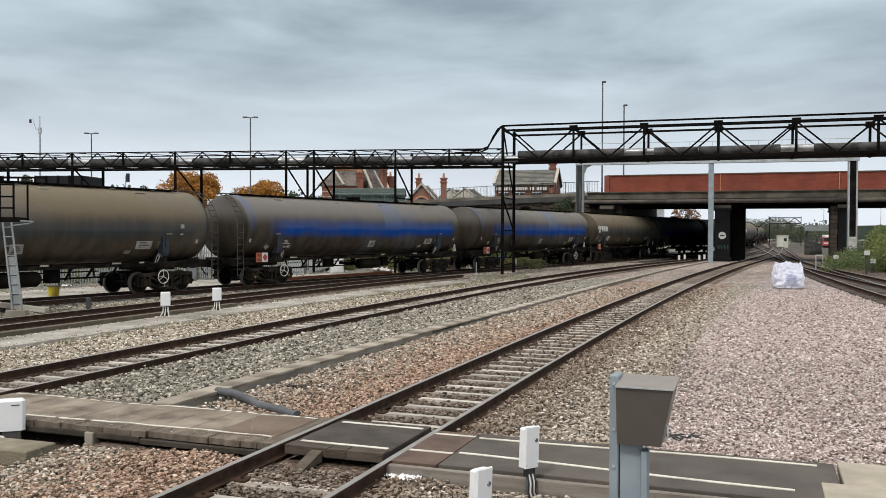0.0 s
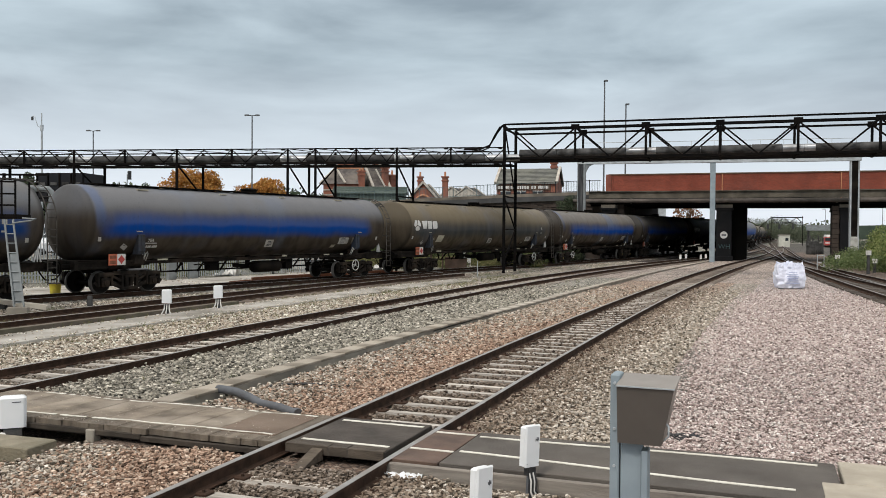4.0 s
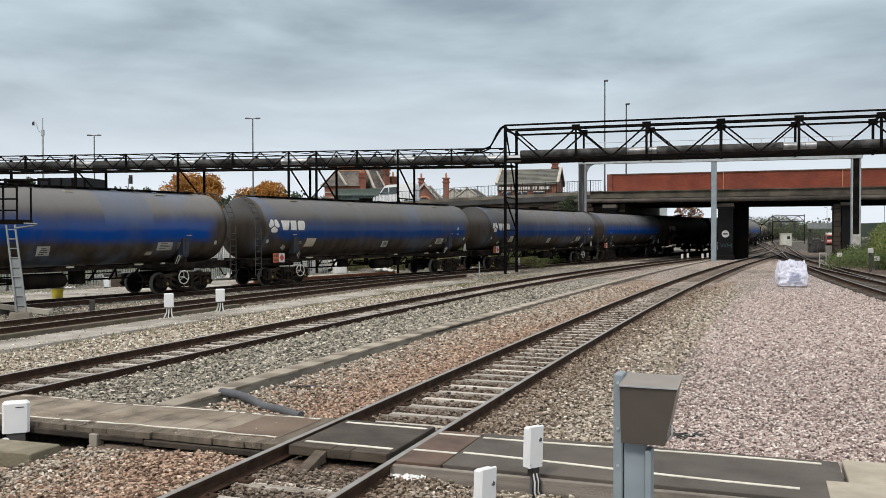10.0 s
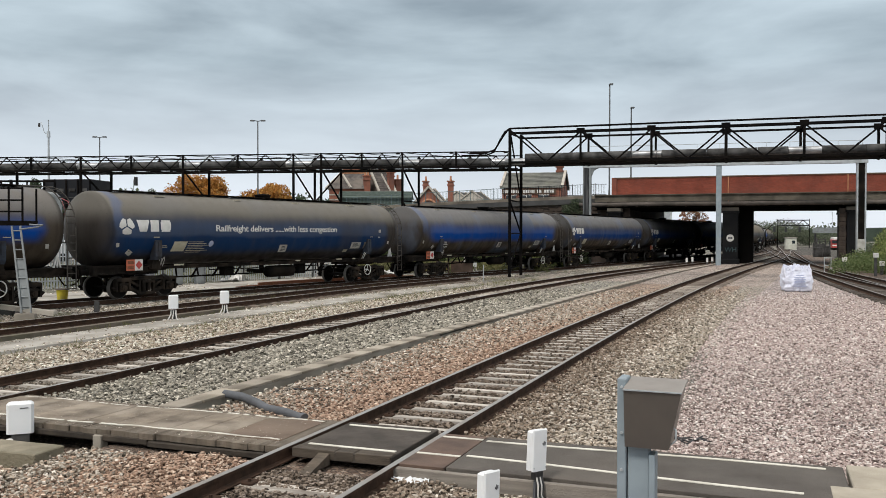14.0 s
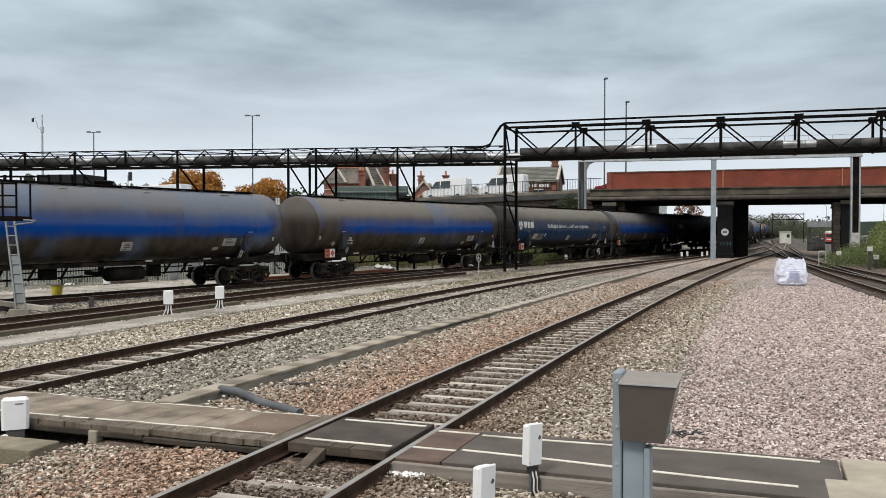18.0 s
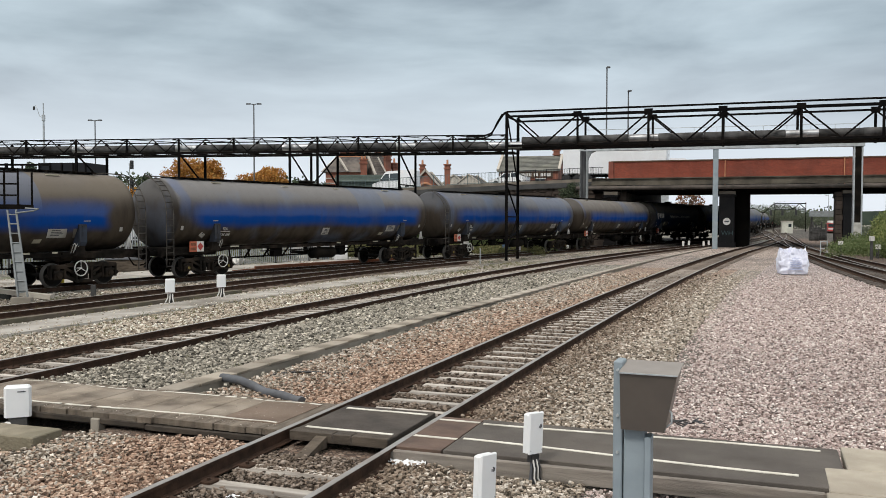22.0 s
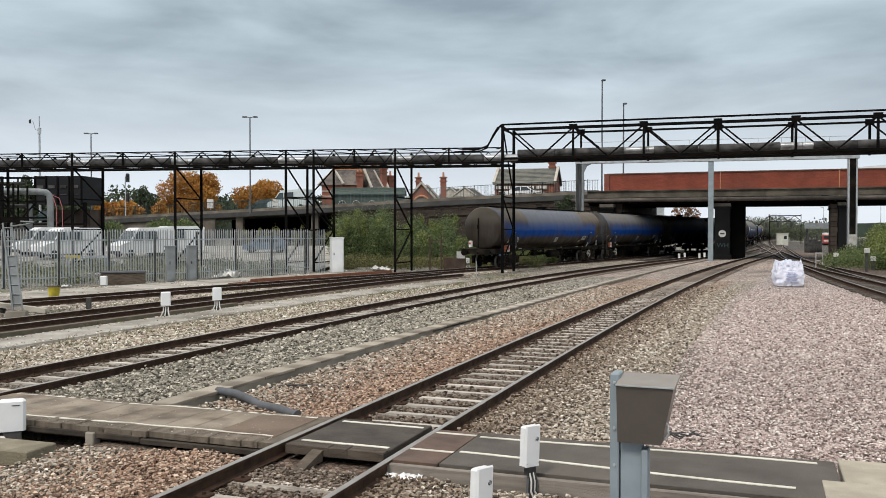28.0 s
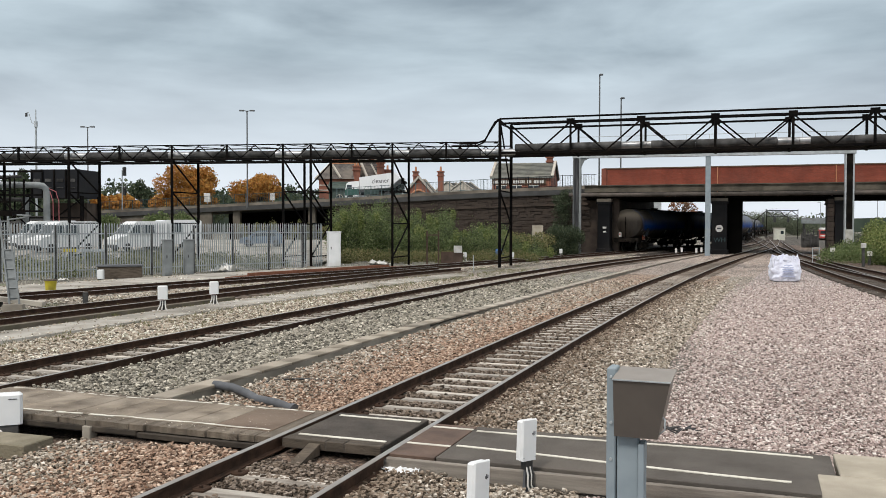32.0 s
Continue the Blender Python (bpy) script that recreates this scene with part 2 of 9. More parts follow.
def pebbles(name, colours, size=0.06, bump=0.6, weeds=None, weed_amount=0.0):
    """Broken stone: a colour to each stone, dark gaps between them, broad stains over all."""
    m = bpy.data.materials.new(name)
    m.use_nodes = True
    nn, ll = m.node_tree.nodes, m.node_tree.links
    bsdf = nn["Principled BSDF"]
    tc = nn.new("ShaderNodeTexCoord")
    cell, edge, broad = nn.new("ShaderNodeTexVoronoi"), nn.new("ShaderNodeTexVoronoi"), nn.new("ShaderNodeTexNoise")
    edge.feature = "DISTANCE_TO_EDGE"
    for v in (cell, edge):
        v.inputs["Scale"].default_value = 1 / size
        ll.new(tc.outputs["Object"], v.inputs["Vector"])
    broad.inputs["Scale"].default_value, broad.inputs["Detail"].default_value = 0.55, 7.0
    ll.new(tc.outputs["Object"], broad.inputs["Vector"])
    sep = nn.new("ShaderNodeSeparateColor")
    ll.new(cell.outputs["Color"], sep.inputs[0])
    cr = nn.new("ShaderNodeValToRGB")
    ll.new(sep.outputs[0], cr.inputs["Fac"])
    els = cr.color_ramp.elements
    while len(els) < len(colours):
        els.new(0.5)
    for i, c in enumerate(colours):
        els[i].position, els[i].color = i / (len(colours) - 1), (*c, 1)
    gap = nn.new("ShaderNodeMapRange")
    gap.inputs["From Max"].default_value = 0.15
    gap.inputs["To Min"].default_value = 0.07
    ll.new(edge.outputs["Distance"], gap.inputs["Value"])
    dark = nn.new("ShaderNodeMixRGB")
    dark.blend_type, dark.inputs["Fac"].default_value = "MULTIPLY", 1.0
    ll.new(cr.outputs["Color"], dark.inputs["Color1"])
    ll.new(gap.outputs[0], dark.inputs["Color2"])
    stain = nn.new("ShaderNodeMapRange")
    stain.inputs["From Min"].default_value, stain.inputs["From Max"].default_value = 0.3, 0.7
    stain.inputs["To Min"].default_value, stain.inputs["To Max"].default_value = 0.78, 1.14
    ll.new(broad.outputs["Fac"], stain.inputs["Value"])
    hsv = nn.new("ShaderNodeHueSaturation")
    ll.new(stain.outputs[0], hsv.inputs["Value"])
    ll.new(dark.outputs[0], hsv.inputs["Color"])
    last = hsv.outputs[0]
    if weeds:
        wn2 = nn.new("ShaderNodeTexNoise")
        wn2.inputs["Scale"].default_value, wn2.inputs["Detail"].default_value = 1.3, 9.0
        ll.new(tc.outputs["Object"], wn2.inputs["Vector"])
        wr = nn.new("ShaderNodeMapRange")
        wr.inputs["From Min"].default_value, wr.inputs["From Max"].default_value, wr.inputs["To Max"].default_value = 0.52, 0.66, weed_amount
        ll.new(wn2.outputs["Fac"], wr.inputs["Value"])
        wm = nn.new("ShaderNodeMixRGB")
        wm.inputs["Color2"].default_value = (*weeds, 1)
        ll.new(wr.outputs[0], wm.inputs["Fac"])
        ll.new(last, wm.inputs["Color1"])
        last = wm.outputs[0]
    ll.new(last, bsdf.inputs["Base Color"])
    bsdf.inputs["Roughness"].default_value = 0.9
    b = nn.new("ShaderNodeBump")
    b.inputs["Strength"].default_value, b.inputs["Distance"].default_value = bump, size * 0.5
    ll.new(edge.outputs["Distance"], b.inputs["Height"])
    ll.new(b.outputs[0], bsdf.inputs["Normal"])
    return m


def tank_paint(name, band, dirt, top, lo, hi, strength, seed, left=-8.0, washed=0.75, darkened=0.5, clean=None, right=8.35, rim=0.3):
    """Tank barrel: a painted band that shows through brown brake dust and soot, streaked down the side."""
    m = bpy.data.materials.new(name)
    m.use_nodes = True
    nn, ll = m.node_tree.nodes, m.node_tree.links
    bsdf = nn["Principled BSDF"]
    tc = nn.new("ShaderNodeTexCoord")
    sep = nn.new("ShaderNodeSeparateXYZ")
    ll.new(tc.outputs["Object"], sep.inputs[0])

    def math_node(op, a, b):
        x = nn.new("ShaderNodeMath")
        x.operation = op
        for i, v in enumerate((a, b)):
            if isinstance(v, bpy.types.NodeSocket):
                ll.new(v, x.inputs[i])
            else:
                x.inputs[i].default_value = v
        return x.outputs[0]

    def smooth(src, a, b, to=(0.0, 1.0)):
        r = nn.new("ShaderNodeMapRange")
        r.interpolation_type = "SMOOTHSTEP"
        for key, v in (("From Min", a), ("From Max", b), ("To Min", to[0]), ("To Max", to[1])):
            r.inputs[key].default_value = v
        ll.new(src, r.inputs["Value"])
        return r.outputs[0]

    def noise_tex(scale, stretch, d=5.0):
        mp = nn.new("ShaderNodeMapping")
        mp.inputs["Scale"].default_value = stretch
        mp.inputs["Location"].default_value = (seed * 3.7, seed * 1.3, seed)
        ll.new(tc.outputs["Object"], mp.inputs["Vector"])
        t = nn.new("ShaderNodeTexNoise")
        t.inputs["Scale"].default_value, t.inputs["Detail"].default_value = scale, d
        ll.new(mp.outputs["Vector"], t.inputs["Vector"])
        return t.outputs["Fac"]

    def mix(a, b, fac):
        x = nn.new("ShaderNodeMixRGB")
        for socket, value in ((x.inputs["Color1"], a), (x.inputs["Color2"], b), (x.inputs["Fac"], fac)):
            if isinstance(value, bpy.types.NodeSocket):
                ll.new(value, socket)
            elif isinstance(value, tuple):
                socket.default_value = (*value, 1)
            else:
                socket.default_value = value
        return x.outputs[0]

    wave = noise_tex(0.5, (1, 1, 1))
    z = math_node("ADD", sep.outputs["Z"], math_node("MULTIPLY", math_node("SUBTRACT", wave, 0.5), 0.35))
    in_band = math_node("MULTIPLY", smooth(z, lo - 0.22, lo + 0.22), smooth(z, hi + 0.35, hi - 0.35))
    x = math_node("ADD", sep.outputs["X"], math_node("MULTIPLY", math_node("SUBTRACT", wave, 0.5), 1.4))
    in_band = math_node("MULTIPLY", in_band, math_node("MULTIPLY", smooth(x, left - 0.7, left + 0.6), smooth(x, right + 0.35, right - 0.25)))
    streak = noise_tex(1.6, (1.6, 1.6, 0.22))
    patches = noise_tex(0.33, (1, 1, 1))
    show = math_node("MULTIPLY", in_band, smooth(streak, 0.2, 0.5, (0.75, 1.0)))
    show = math_node("MULTIPLY", show, smooth(patches, 0.25, 0.5, (0.55 * strength, strength)))
    grime = mix(dirt, tuple(c * 0.62 for c in dirt), smooth(streak, 0.35, 0.7))
    grime = mix(grime, top, smooth(z, hi - 0.25, hi + 0.55))
    hint = mix(grime, tuple(0.6 * a + 0.4 * b for a, b in zip(top, (0.10, 0.19, 0.36))), smooth(noise_tex(0.45, (1, 1, 0.5)), 0.5, 0.70, (0.0, washed)))
    if clean:
        # a stretch of the barrel washed cleaner, between two plate seams
        ring = math_node("MULTIPLY", smooth(sep.outputs["X"], clean[0] - 0.03, clean[0] + 0.03), smooth(sep.outputs["X"], clean[1] + 0.03, clean[1] - 0.03))
        ring = math_node("MULTIPLY", ring, smooth(z, hi - 0.5, hi - 0.1, (0.0, 0.75)))
        hint = mix(hint, (0.135, 0.155, 0.20), ring)
    if rim:
        # old blue shows through where the barrel bends into its dished end
        edge = math_node("MULTIPLY", smooth(x, -9.0, -8.75), smooth(x, -8.2, -8.5))
        edge = math_node("MULTIPLY", edge, math_node("MULTIPLY", smooth(z, lo, hi, (0.0, rim)), smooth(patches, 0.3, 0.6, (0.4, 1.4))))
        hint = mix(hint, (0.075, 0.13, 0.28), edge)
    grain = noise_tex(22.0, (1, 1, 0.5))
    # the dished ends are darkened, painting in the shade between coupled wagons
    end_shade = smooth(math_node("ABSOLUTE", math_node("SUBTRACT", sep.outputs["X"], 0.075), 0.0), 8.93, 9.09, (0.0, darkened))
    hint = mix(hint, (0.014, 0.0125, 0.011), end_shade)
    # the upper half of the painted band is paler, mixed towards grey
    half = lo + (hi - lo) * 0.5
    dusty = mix(band, tuple(0.72 * a + 0.28 * b for a, b in zip(band, (0.17, 0.19, 0.23))), smooth(z, half - 0.08, half + 0.12))
    col = mix(hint, dusty, show)
    col = mix(col, (0.02, 0.018, 0.015), smooth(grain, 0.55, 0.85, (0.0, 0.4)))
    ll.new(col, bsdf.inputs["Base Color"])
    ll.new(smooth(streak, 0.3, 0.7, (0.45, 0.62)), bsdf.inputs["Roughness"])
    bsdf.inputs["Specular IOR Level"].default_value = 0.1
    b = nn.new("ShaderNodeBump")
    b.inputs["Strength"].default_value, b.inputs["Distance"].default_value = 0.08, 0.01
    ll.new(grain, b.inputs["Height"])
    ll.new(b.outputs[0], bsdf.inputs["Normal"])
    return m


def leaf_mat(name, colours):
    """Leaves: a hue to each leaf, a little light let through."""
    m = bpy.data.materials.new(name)
    m.use_nodes = True
    nn, ll = m.node_tree.nodes, m.node_tree.links
    bsdf = nn["Principled BSDF"]
    geo, cr = nn.new("ShaderNodeNewGeometry"), nn.new("ShaderNodeValToRGB")
    ll.new(geo.outputs["Random Per Island"], cr.inputs["Fac"])
    els = cr.color_ramp.elements
    while len(els) < len(colours):
        els.new(0.5)
    for i, c in enumerate(colours):
        els[i].position, els[i].color = i / (len(colours) - 1), (*c, 1)
    ll.new(cr.outputs["Color"], bsdf.inputs["Base Color"])
    bsdf.inputs["Roughness"].default_value = 0.7
    bsdf.inputs["Specular IOR Level"].default_value = 0.2
    tr, ms = nn.new("ShaderNodeBsdfTranslucent"), nn.new("ShaderNodeMixShader")
    ll.new(cr.outputs["Color"], tr.inputs["Color"])
    ms.inputs["Fac"].default_value = 0.25
    ll.new(bsdf.outputs[0], ms.inputs[1])
    ll.new(tr.outputs[0], ms.inputs[2])
    ll.new(ms.outputs[0], nn["Material Output"].inputs["Surface"])
    return m


def glass_mat(name, tint):
    m = bpy.data.materials.new(name)
    m.use_nodes = True
    b = m.node_tree.nodes["Principled BSDF"]
    b.inputs["Base Color"].default_value = (*tint, 1)
    b.inputs["Roughness"].default_value = 0.06
    b.inputs["Specular IOR Level"].default_value = 0.7
    return m

# ---- materials ----
STONE_BROWN = ((0.099, 0.067, 0.05), (0.289, 0.191, 0.137), (0.467, 0.321, 0.236), (0.382, 0.286, 0.219), (0.693, 0.549, 0.434))
STONE_GREY = ((0.055, 0.051, 0.043), (0.218, 0.202, 0.167), (0.399, 0.366, 0.306), (0.295, 0.273, 0.226), (0.732, 0.677, 0.579))
STONE_PINK = ((0.138, 0.105, 0.091), (0.407, 0.318, 0.292), (0.578, 0.473, 0.442), (0.522, 0.446, 0.407), (0.85, 0.781, 0.737))
STONE_TAN = ((0.07, 0.058, 0.044), (0.271, 0.226, 0.177), (0.457, 0.386, 0.31), (0.387, 0.344, 0.291), (0.786, 0.716, 0.63))
m_brown = pebbles("brown_ballast", STONE_BROWN)
m_dark = pebbles("oily_ballast", tuple(tuple(c * 0.5 for c in k) for k in STONE_BROWN))
m_grey = pebbles("grey_ballast", STONE_GREY)
m_pink = pebbles("pink_granite_gravel", STONE_PINK, 0.042)
m_tan = pebbles("tan_ballast", STONE_TAN)
m_weedy = pebbles("weedy_ballast", STONE_TAN, weeds=(0.10, 0.12, 0.045), weed_amount=0.6)
m_darker = pebbles("black_ballast", tuple(tuple(c * 0.5 for c in k) for k in STONE_BROWN))
m_oily = pebbles("black_oily_ballast", tuple(tuple(c * 0.26 for c in k) for k in STONE_TAN))
m_fargravel = pebbles("pinkish_tan_ballast", ((0.18, 0.138, 0.117), (0.41, 0.32, 0.268), (0.51, 0.41, 0.352), (0.47, 0.395, 0.338), (0.72, 0.63, 0.56)), 0.095)
m_yard = pebbles("yard_ground", tuple(tuple(c * 0.85 for c in k) for k in STONE_GREY), 0.08, weeds=(0.09, 0.11, 0.04), weed_amount=0.55)


def stone_mat(name, colours):
    dark, low, mean, other, pale = (Vector(c) for c in colours)
    m = leaf_mat(name, [tuple(min(0.88, v) for v in c) for c in (dark * 0.9, low * 0.95, mean, other, pale)])
    nt = m.node_tree
    b = nt.nodes["Principled BSDF"]
    nt.links.new(b.outputs[0], nt.nodes["Material Output"].inputs["Surface"])
    b.inputs["Roughness"].default_value = 0.9
    return m


# Darkened beds: the shade in the gaps between stones is in their colour.
m_gapshade_brown = pebbles("gap_shaded_brown_bed", tuple(tuple(c * 0.5 for c in k) for k in STONE_BROWN), 0.03)
m_gapshade_grey = pebbles("gap_shaded_grey_bed", tuple(tuple(c * 0.5 for c in k) for k in STONE_GREY), 0.03)
m_gapshade_pink = pebbles("gap_shaded_pinkish_bed", tuple(tuple(c * 0.55 for c in k) for k in STONE_PINK), 0.03)
m_gapshade_tan = pebbles("gap_shaded_tan_bed", tuple(tuple(c * 0.5 for c in k) for k in STONE_TAN), 0.03)
m_st_brown, m_st_grey = stone_mat("brown_stones", STONE_BROWN), stone_mat("grey_stones", STONE_GREY)
m_st_pink, m_st_tan = stone_mat("pink_stones", STONE_PINK), stone_mat("tan_stones", STONE_TAN)
m_st_low = stone_mat("pale_brown_stones", tuple(tuple(min(0.85, 0.55 * a + 0.62 * b) for a, b in zip(k, q)) for k, q in zip(STONE_BROWN, STONE_TAN)))
m_st_dust = stone_mat("dusty_stones", tuple(tuple(c * 1.2 for c in k) for k in STONE_TAN))
m_st_mid = stone_mat("grimy_stones", tuple(tuple(c * 0.62 for c in k) for k in STONE_TAN))
m_st_dark = stone_mat("oily_stones", tuple(tuple(c * 0.6 for c in k) for k in ((0.075, 0.056, 0.042), (0.24, 0.185, 0.142), (0.38, 0.30, 0.235), (0.32, 0.26, 0.21), (0.60, 0.50, 0.42))))
m_st_rusty = stone_mat("rail_dust_stones", tuple(tuple(0.72 * c for c in k) for k in ((0.075, 0.055, 0.04), (0.25, 0.19, 0.14), (0.40, 0.31, 0.235), (0.34, 0.27, 0.21), (0.66, 0.55, 0.45))))
m_railhead = surf("worn_rail_steel", (0.44, 0.415, 0.39), (0.33, 0.295, 0.265), 1.5, 0.42, 0.05, 0.6)
m_rail = surf("rusty_rail", (0.07, 0.04, 0.027), (0.04, 0.026, 0.019), 6, 0.9, 0.3, spec=0.15)
m_rust = surf("bright_rust", (0.26, 0.10, 0.055), (0.17, 0.065, 0.035), 5, 0.9, 0.3)
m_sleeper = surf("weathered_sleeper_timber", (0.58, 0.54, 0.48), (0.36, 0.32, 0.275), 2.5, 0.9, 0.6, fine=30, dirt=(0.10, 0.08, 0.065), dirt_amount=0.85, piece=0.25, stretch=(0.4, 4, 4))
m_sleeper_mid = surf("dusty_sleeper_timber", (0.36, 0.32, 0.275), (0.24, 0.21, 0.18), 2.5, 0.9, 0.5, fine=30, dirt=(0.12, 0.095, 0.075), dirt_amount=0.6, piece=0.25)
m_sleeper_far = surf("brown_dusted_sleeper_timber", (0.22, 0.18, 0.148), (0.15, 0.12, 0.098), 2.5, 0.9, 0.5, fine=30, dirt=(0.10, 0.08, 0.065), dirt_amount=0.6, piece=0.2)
m_sleeper_dark = surf("tarred_sleeper_timber", (0.055, 0.045, 0.038), (0.09, 0.075, 0.062), 2.5, 0.9, 0.5, fine=30, dirt=(0.15, 0.12, 0.1), dirt_amount=0.4, piece=0.3)
m_ladder = surf("dusty_ladder_steel", (0.08, 0.072, 0.063), (0.04, 0.037, 0.033), 4, 0.75, 0.1, spec=0.2)
m_darkleg = surf("streaked_dark_steel", (0.05, 0.052, 0.056), (0.02, 0.021, 0.023), 3, 0.75, 0.1, dirt=(0.11, 0.11, 0.11), dirt_amount=0.7, stretch=(4, 4, 0.3), spec=0.2)
m_rustpipe = surf("rust_brown_service_pipe", (0.125, 0.104, 0.09), (0.075, 0.063, 0.054), 1.4, 0.75, 0.2, dirt=(0.035, 0.03, 0.026), dirt_amount=0.6, spec=0.35)
m_greenwall = surf("dark_green_boarding", (0.06, 0.085, 0.07), (0.045, 0.065, 0.055), 2, 0.7, 0.1)
m_plank = surf("crossing_timber", (0.225, 0.182, 0.137), (0.125, 0.10, 0.076), 2.2, 0.9, 1.0, fine=55, dirt=(0.29, 0.25, 0.195), dirt_amount=0.6, piece=0.2, stretch=(4, 0.9, 1))
m_darkplank = surf("dark_brown_timber", (0.10, 0.078, 0.057), (0.055, 0.043, 0.032), 3, 0.9, 0.6, fine=30, dirt=(0.15, 0.12, 0.09), dirt_amount=0.4, piece=0.3, stretch=(1, 4, 4))
m_tread = surf("worn_tread_sheet", (0.27, 0.222, 0.168), (0.135, 0.108, 0.082), 2.4, 0.9, 1.0, fine=45, dirt=(0.36, 0.31, 0.25), dirt_amount=0.8, piece=0.10)
m_rubber = surf("dark_crossing_panel", (0.068, 0.054, 0.043), (0.038, 0.031, 0.025), 2.0, 0.85, 0.8, fine=40, dirt=(0.115, 0.093, 0.072), dirt_amount=0.6)
m_plate = surf("rusty_steel_plate", (0.125, 0.075, 0.052), (0.08, 0.052, 0.039), 2.0, 0.75, 0.3, dirt=(0.15, 0.11, 0.085), dirt_amount=0.4)
m_asphalt = surf("grey_anti_slip_panel", (0.108, 0.094, 0.081), (0.074, 0.064, 0.055), 1.5, 0.9, 0.7, fine=70, dirt=(0.14, 0.12, 0.10), dirt_amount=0.6)
# Rotten timber coloured darker still, for the shade under the deck's edge.
m_darkwood = surf("rotten_timber_shade_dark", (0.04, 0.031, 0.023), (0.02, 0.016, 0.012), 3, 0.9, 0.6, fine=25, dirt=(0.09, 0.07, 0.05), dirt_amount=0.5, piece=0.3)
m_greywood = surf("weathered_grey_timber", (0.31, 0.275, 0.235), (0.20, 0.175, 0.15), 2.5, 0.9, 0.6, fine=45, dirt=(0.05, 0.042, 0.035), dirt_amount=0.75, stretch=(0.5, 4, 6))
m_redmat = surf("reddish_rubber_sheet", (0.15, 0.098, 0.068), (0.10, 0.068, 0.048), 1.6, 0.85, 0.5, fine=60, dirt=(0.23, 0.18, 0.135), dirt_amount=0.55)
# Ballast colour cut to near black to paint in the bridge's shade.
m_shade_bed = pebbles("shade_black_ballast", tuple(tuple(c * 0.12 for c in k) for k in STONE_BROWN))
m_line = surf("worn_white_line_paint", (0.72, 0.70, 0.62), (0.60, 0.57, 0.49), 4, 0.8, 0.2, dirt=(0.3, 0.27, 0.22), dirt_amount=0.6)
m_concrete = surf("weathered_concrete", (0.33, 0.30, 0.25), (0.235, 0.21, 0.175), 1.4, 0.9, 0.3, dirt=(0.16, 0.145, 0.12), dirt_amount=0.6)
m_slab = surf("tan_concrete_slab", (0.47, 0.42, 0.34), (0.35, 0.31, 0.245), 1.8, 0.9, 0.5, dirt=(0.20, 0.17, 0.13), dirt_amount=0.65)
m_dustpath = surf("dusty_walkway", (0.43, 0.405, 0.365), (0.29, 0.27, 0.235), 1.3, 0.95, 0.6, fine=25, dirt=(0.14, 0.125, 0.10), dirt_amount=0.8)
m_black = surf("black_painted_steel", (0.003, 0.003, 0.0035), (0.006, 0.0055, 0.005), 3, 0.8, 0.1, dirt=(0.024, 0.017, 0.013), dirt_amount=0.3, spec=0.05)
m_under = surf("sooty_underframe", (0.004, 0.0036, 0.0032), (0.008, 0.0068, 0.0055), 3, 0.85, 0.3, dirt=(0.04, 0.03, 0.022), dirt_amount=0.35, spec=0.08)
m_wheel = surf("oily_wheel_steel", (0.006, 0.0052, 0.0048), (0.012, 0.0098, 0.008), 3, 0.6, 0.1, 0.1, spec=0.12)
# wheel treads and flanges are rubbed bright
_n, _l = m_wheel.node_tree.nodes, m_wheel.node_tree.links
_tc, _sep, _cmb, _len, _rng, _mix = (_n.new(k) for k in ("ShaderNodeTexCoord", "ShaderNodeSeparateXYZ", "ShaderNodeCombineXYZ", "ShaderNodeVectorMath", "ShaderNodeMapRange", "ShaderNodeMixRGB"))
_l.new(_tc.outputs["Object"], _sep.inputs[0])
_l.new(_sep.outputs["X"], _cmb.inputs["X"])
_l.new(_sep.outputs["Z"], _cmb.inputs["Z"])
_len.operation = "LENGTH"
_l.new(_cmb.outputs[0], _len.inputs[0])
_rng.inputs["From Min"].default_value, _rng.inputs["From Max"].default_value = 0.385, 0.405
_l.new(_len.outputs["Value"], _rng.inputs["Value"])
_old = _n["Principled BSDF"].inputs["Base Color"].links[0].from_socket
_l.new(_rng.outputs[0], _mix.inputs["Fac"])
_l.new(_old, _mix.inputs["Color1"])
_mix.inputs["Color2"].default_value = (0.13, 0.122, 0.113, 1)
_l.new(_mix.outputs[0], _n["Principled BSDF"].inputs["Base Color"])
m_lag = surf("grey_pipe_lagging", (0.115, 0.113, 0.11), (0.045, 0.044, 0.043), 1.6, 0.8, 0.5, dirt=(0.012, 0.011, 0.01), dirt_amount=0.7, spec=0.15)
m_foil = surf("aluminium_pipe_cladding", (0.46, 0.47, 0.48), (0.30, 0.31, 0.32), 2, 0.4, 0.2, 0.6, dirt=(0.12, 0.115, 0.11), dirt_amount=0.6)
m_galv = surf("galvanised_steel", (0.50, 0.53, 0.55), (0.38, 0.41, 0.425), 2.5, 0.55, 0.1, 0.35, dirt=(0.24, 0.24, 0.23), dirt_amount=0.4, piece=0.08)
m_dullgalv = surf("dull_galvanised_steel", (0.24, 0.26, 0.265), (0.18, 0.195, 0.20), 2.5, 0.7, 0.1, 0.1, dirt=(0.14, 0.14, 0.13), dirt_amount=0.4)
m_bogie = surf("dusty_cast_steel", (0.020, 0.016, 0.013), (0.009, 0.008, 0.007), 4, 0.85, 0.3, dirt=(0.085, 0.062, 0.045), dirt_amount=0.45, spec=0.1)
m_bluegrey = surf("blue_grey_painted_post", (0.27, 0.32, 0.35), (0.22, 0.265, 0.295), 3, 0.55, 0.05)
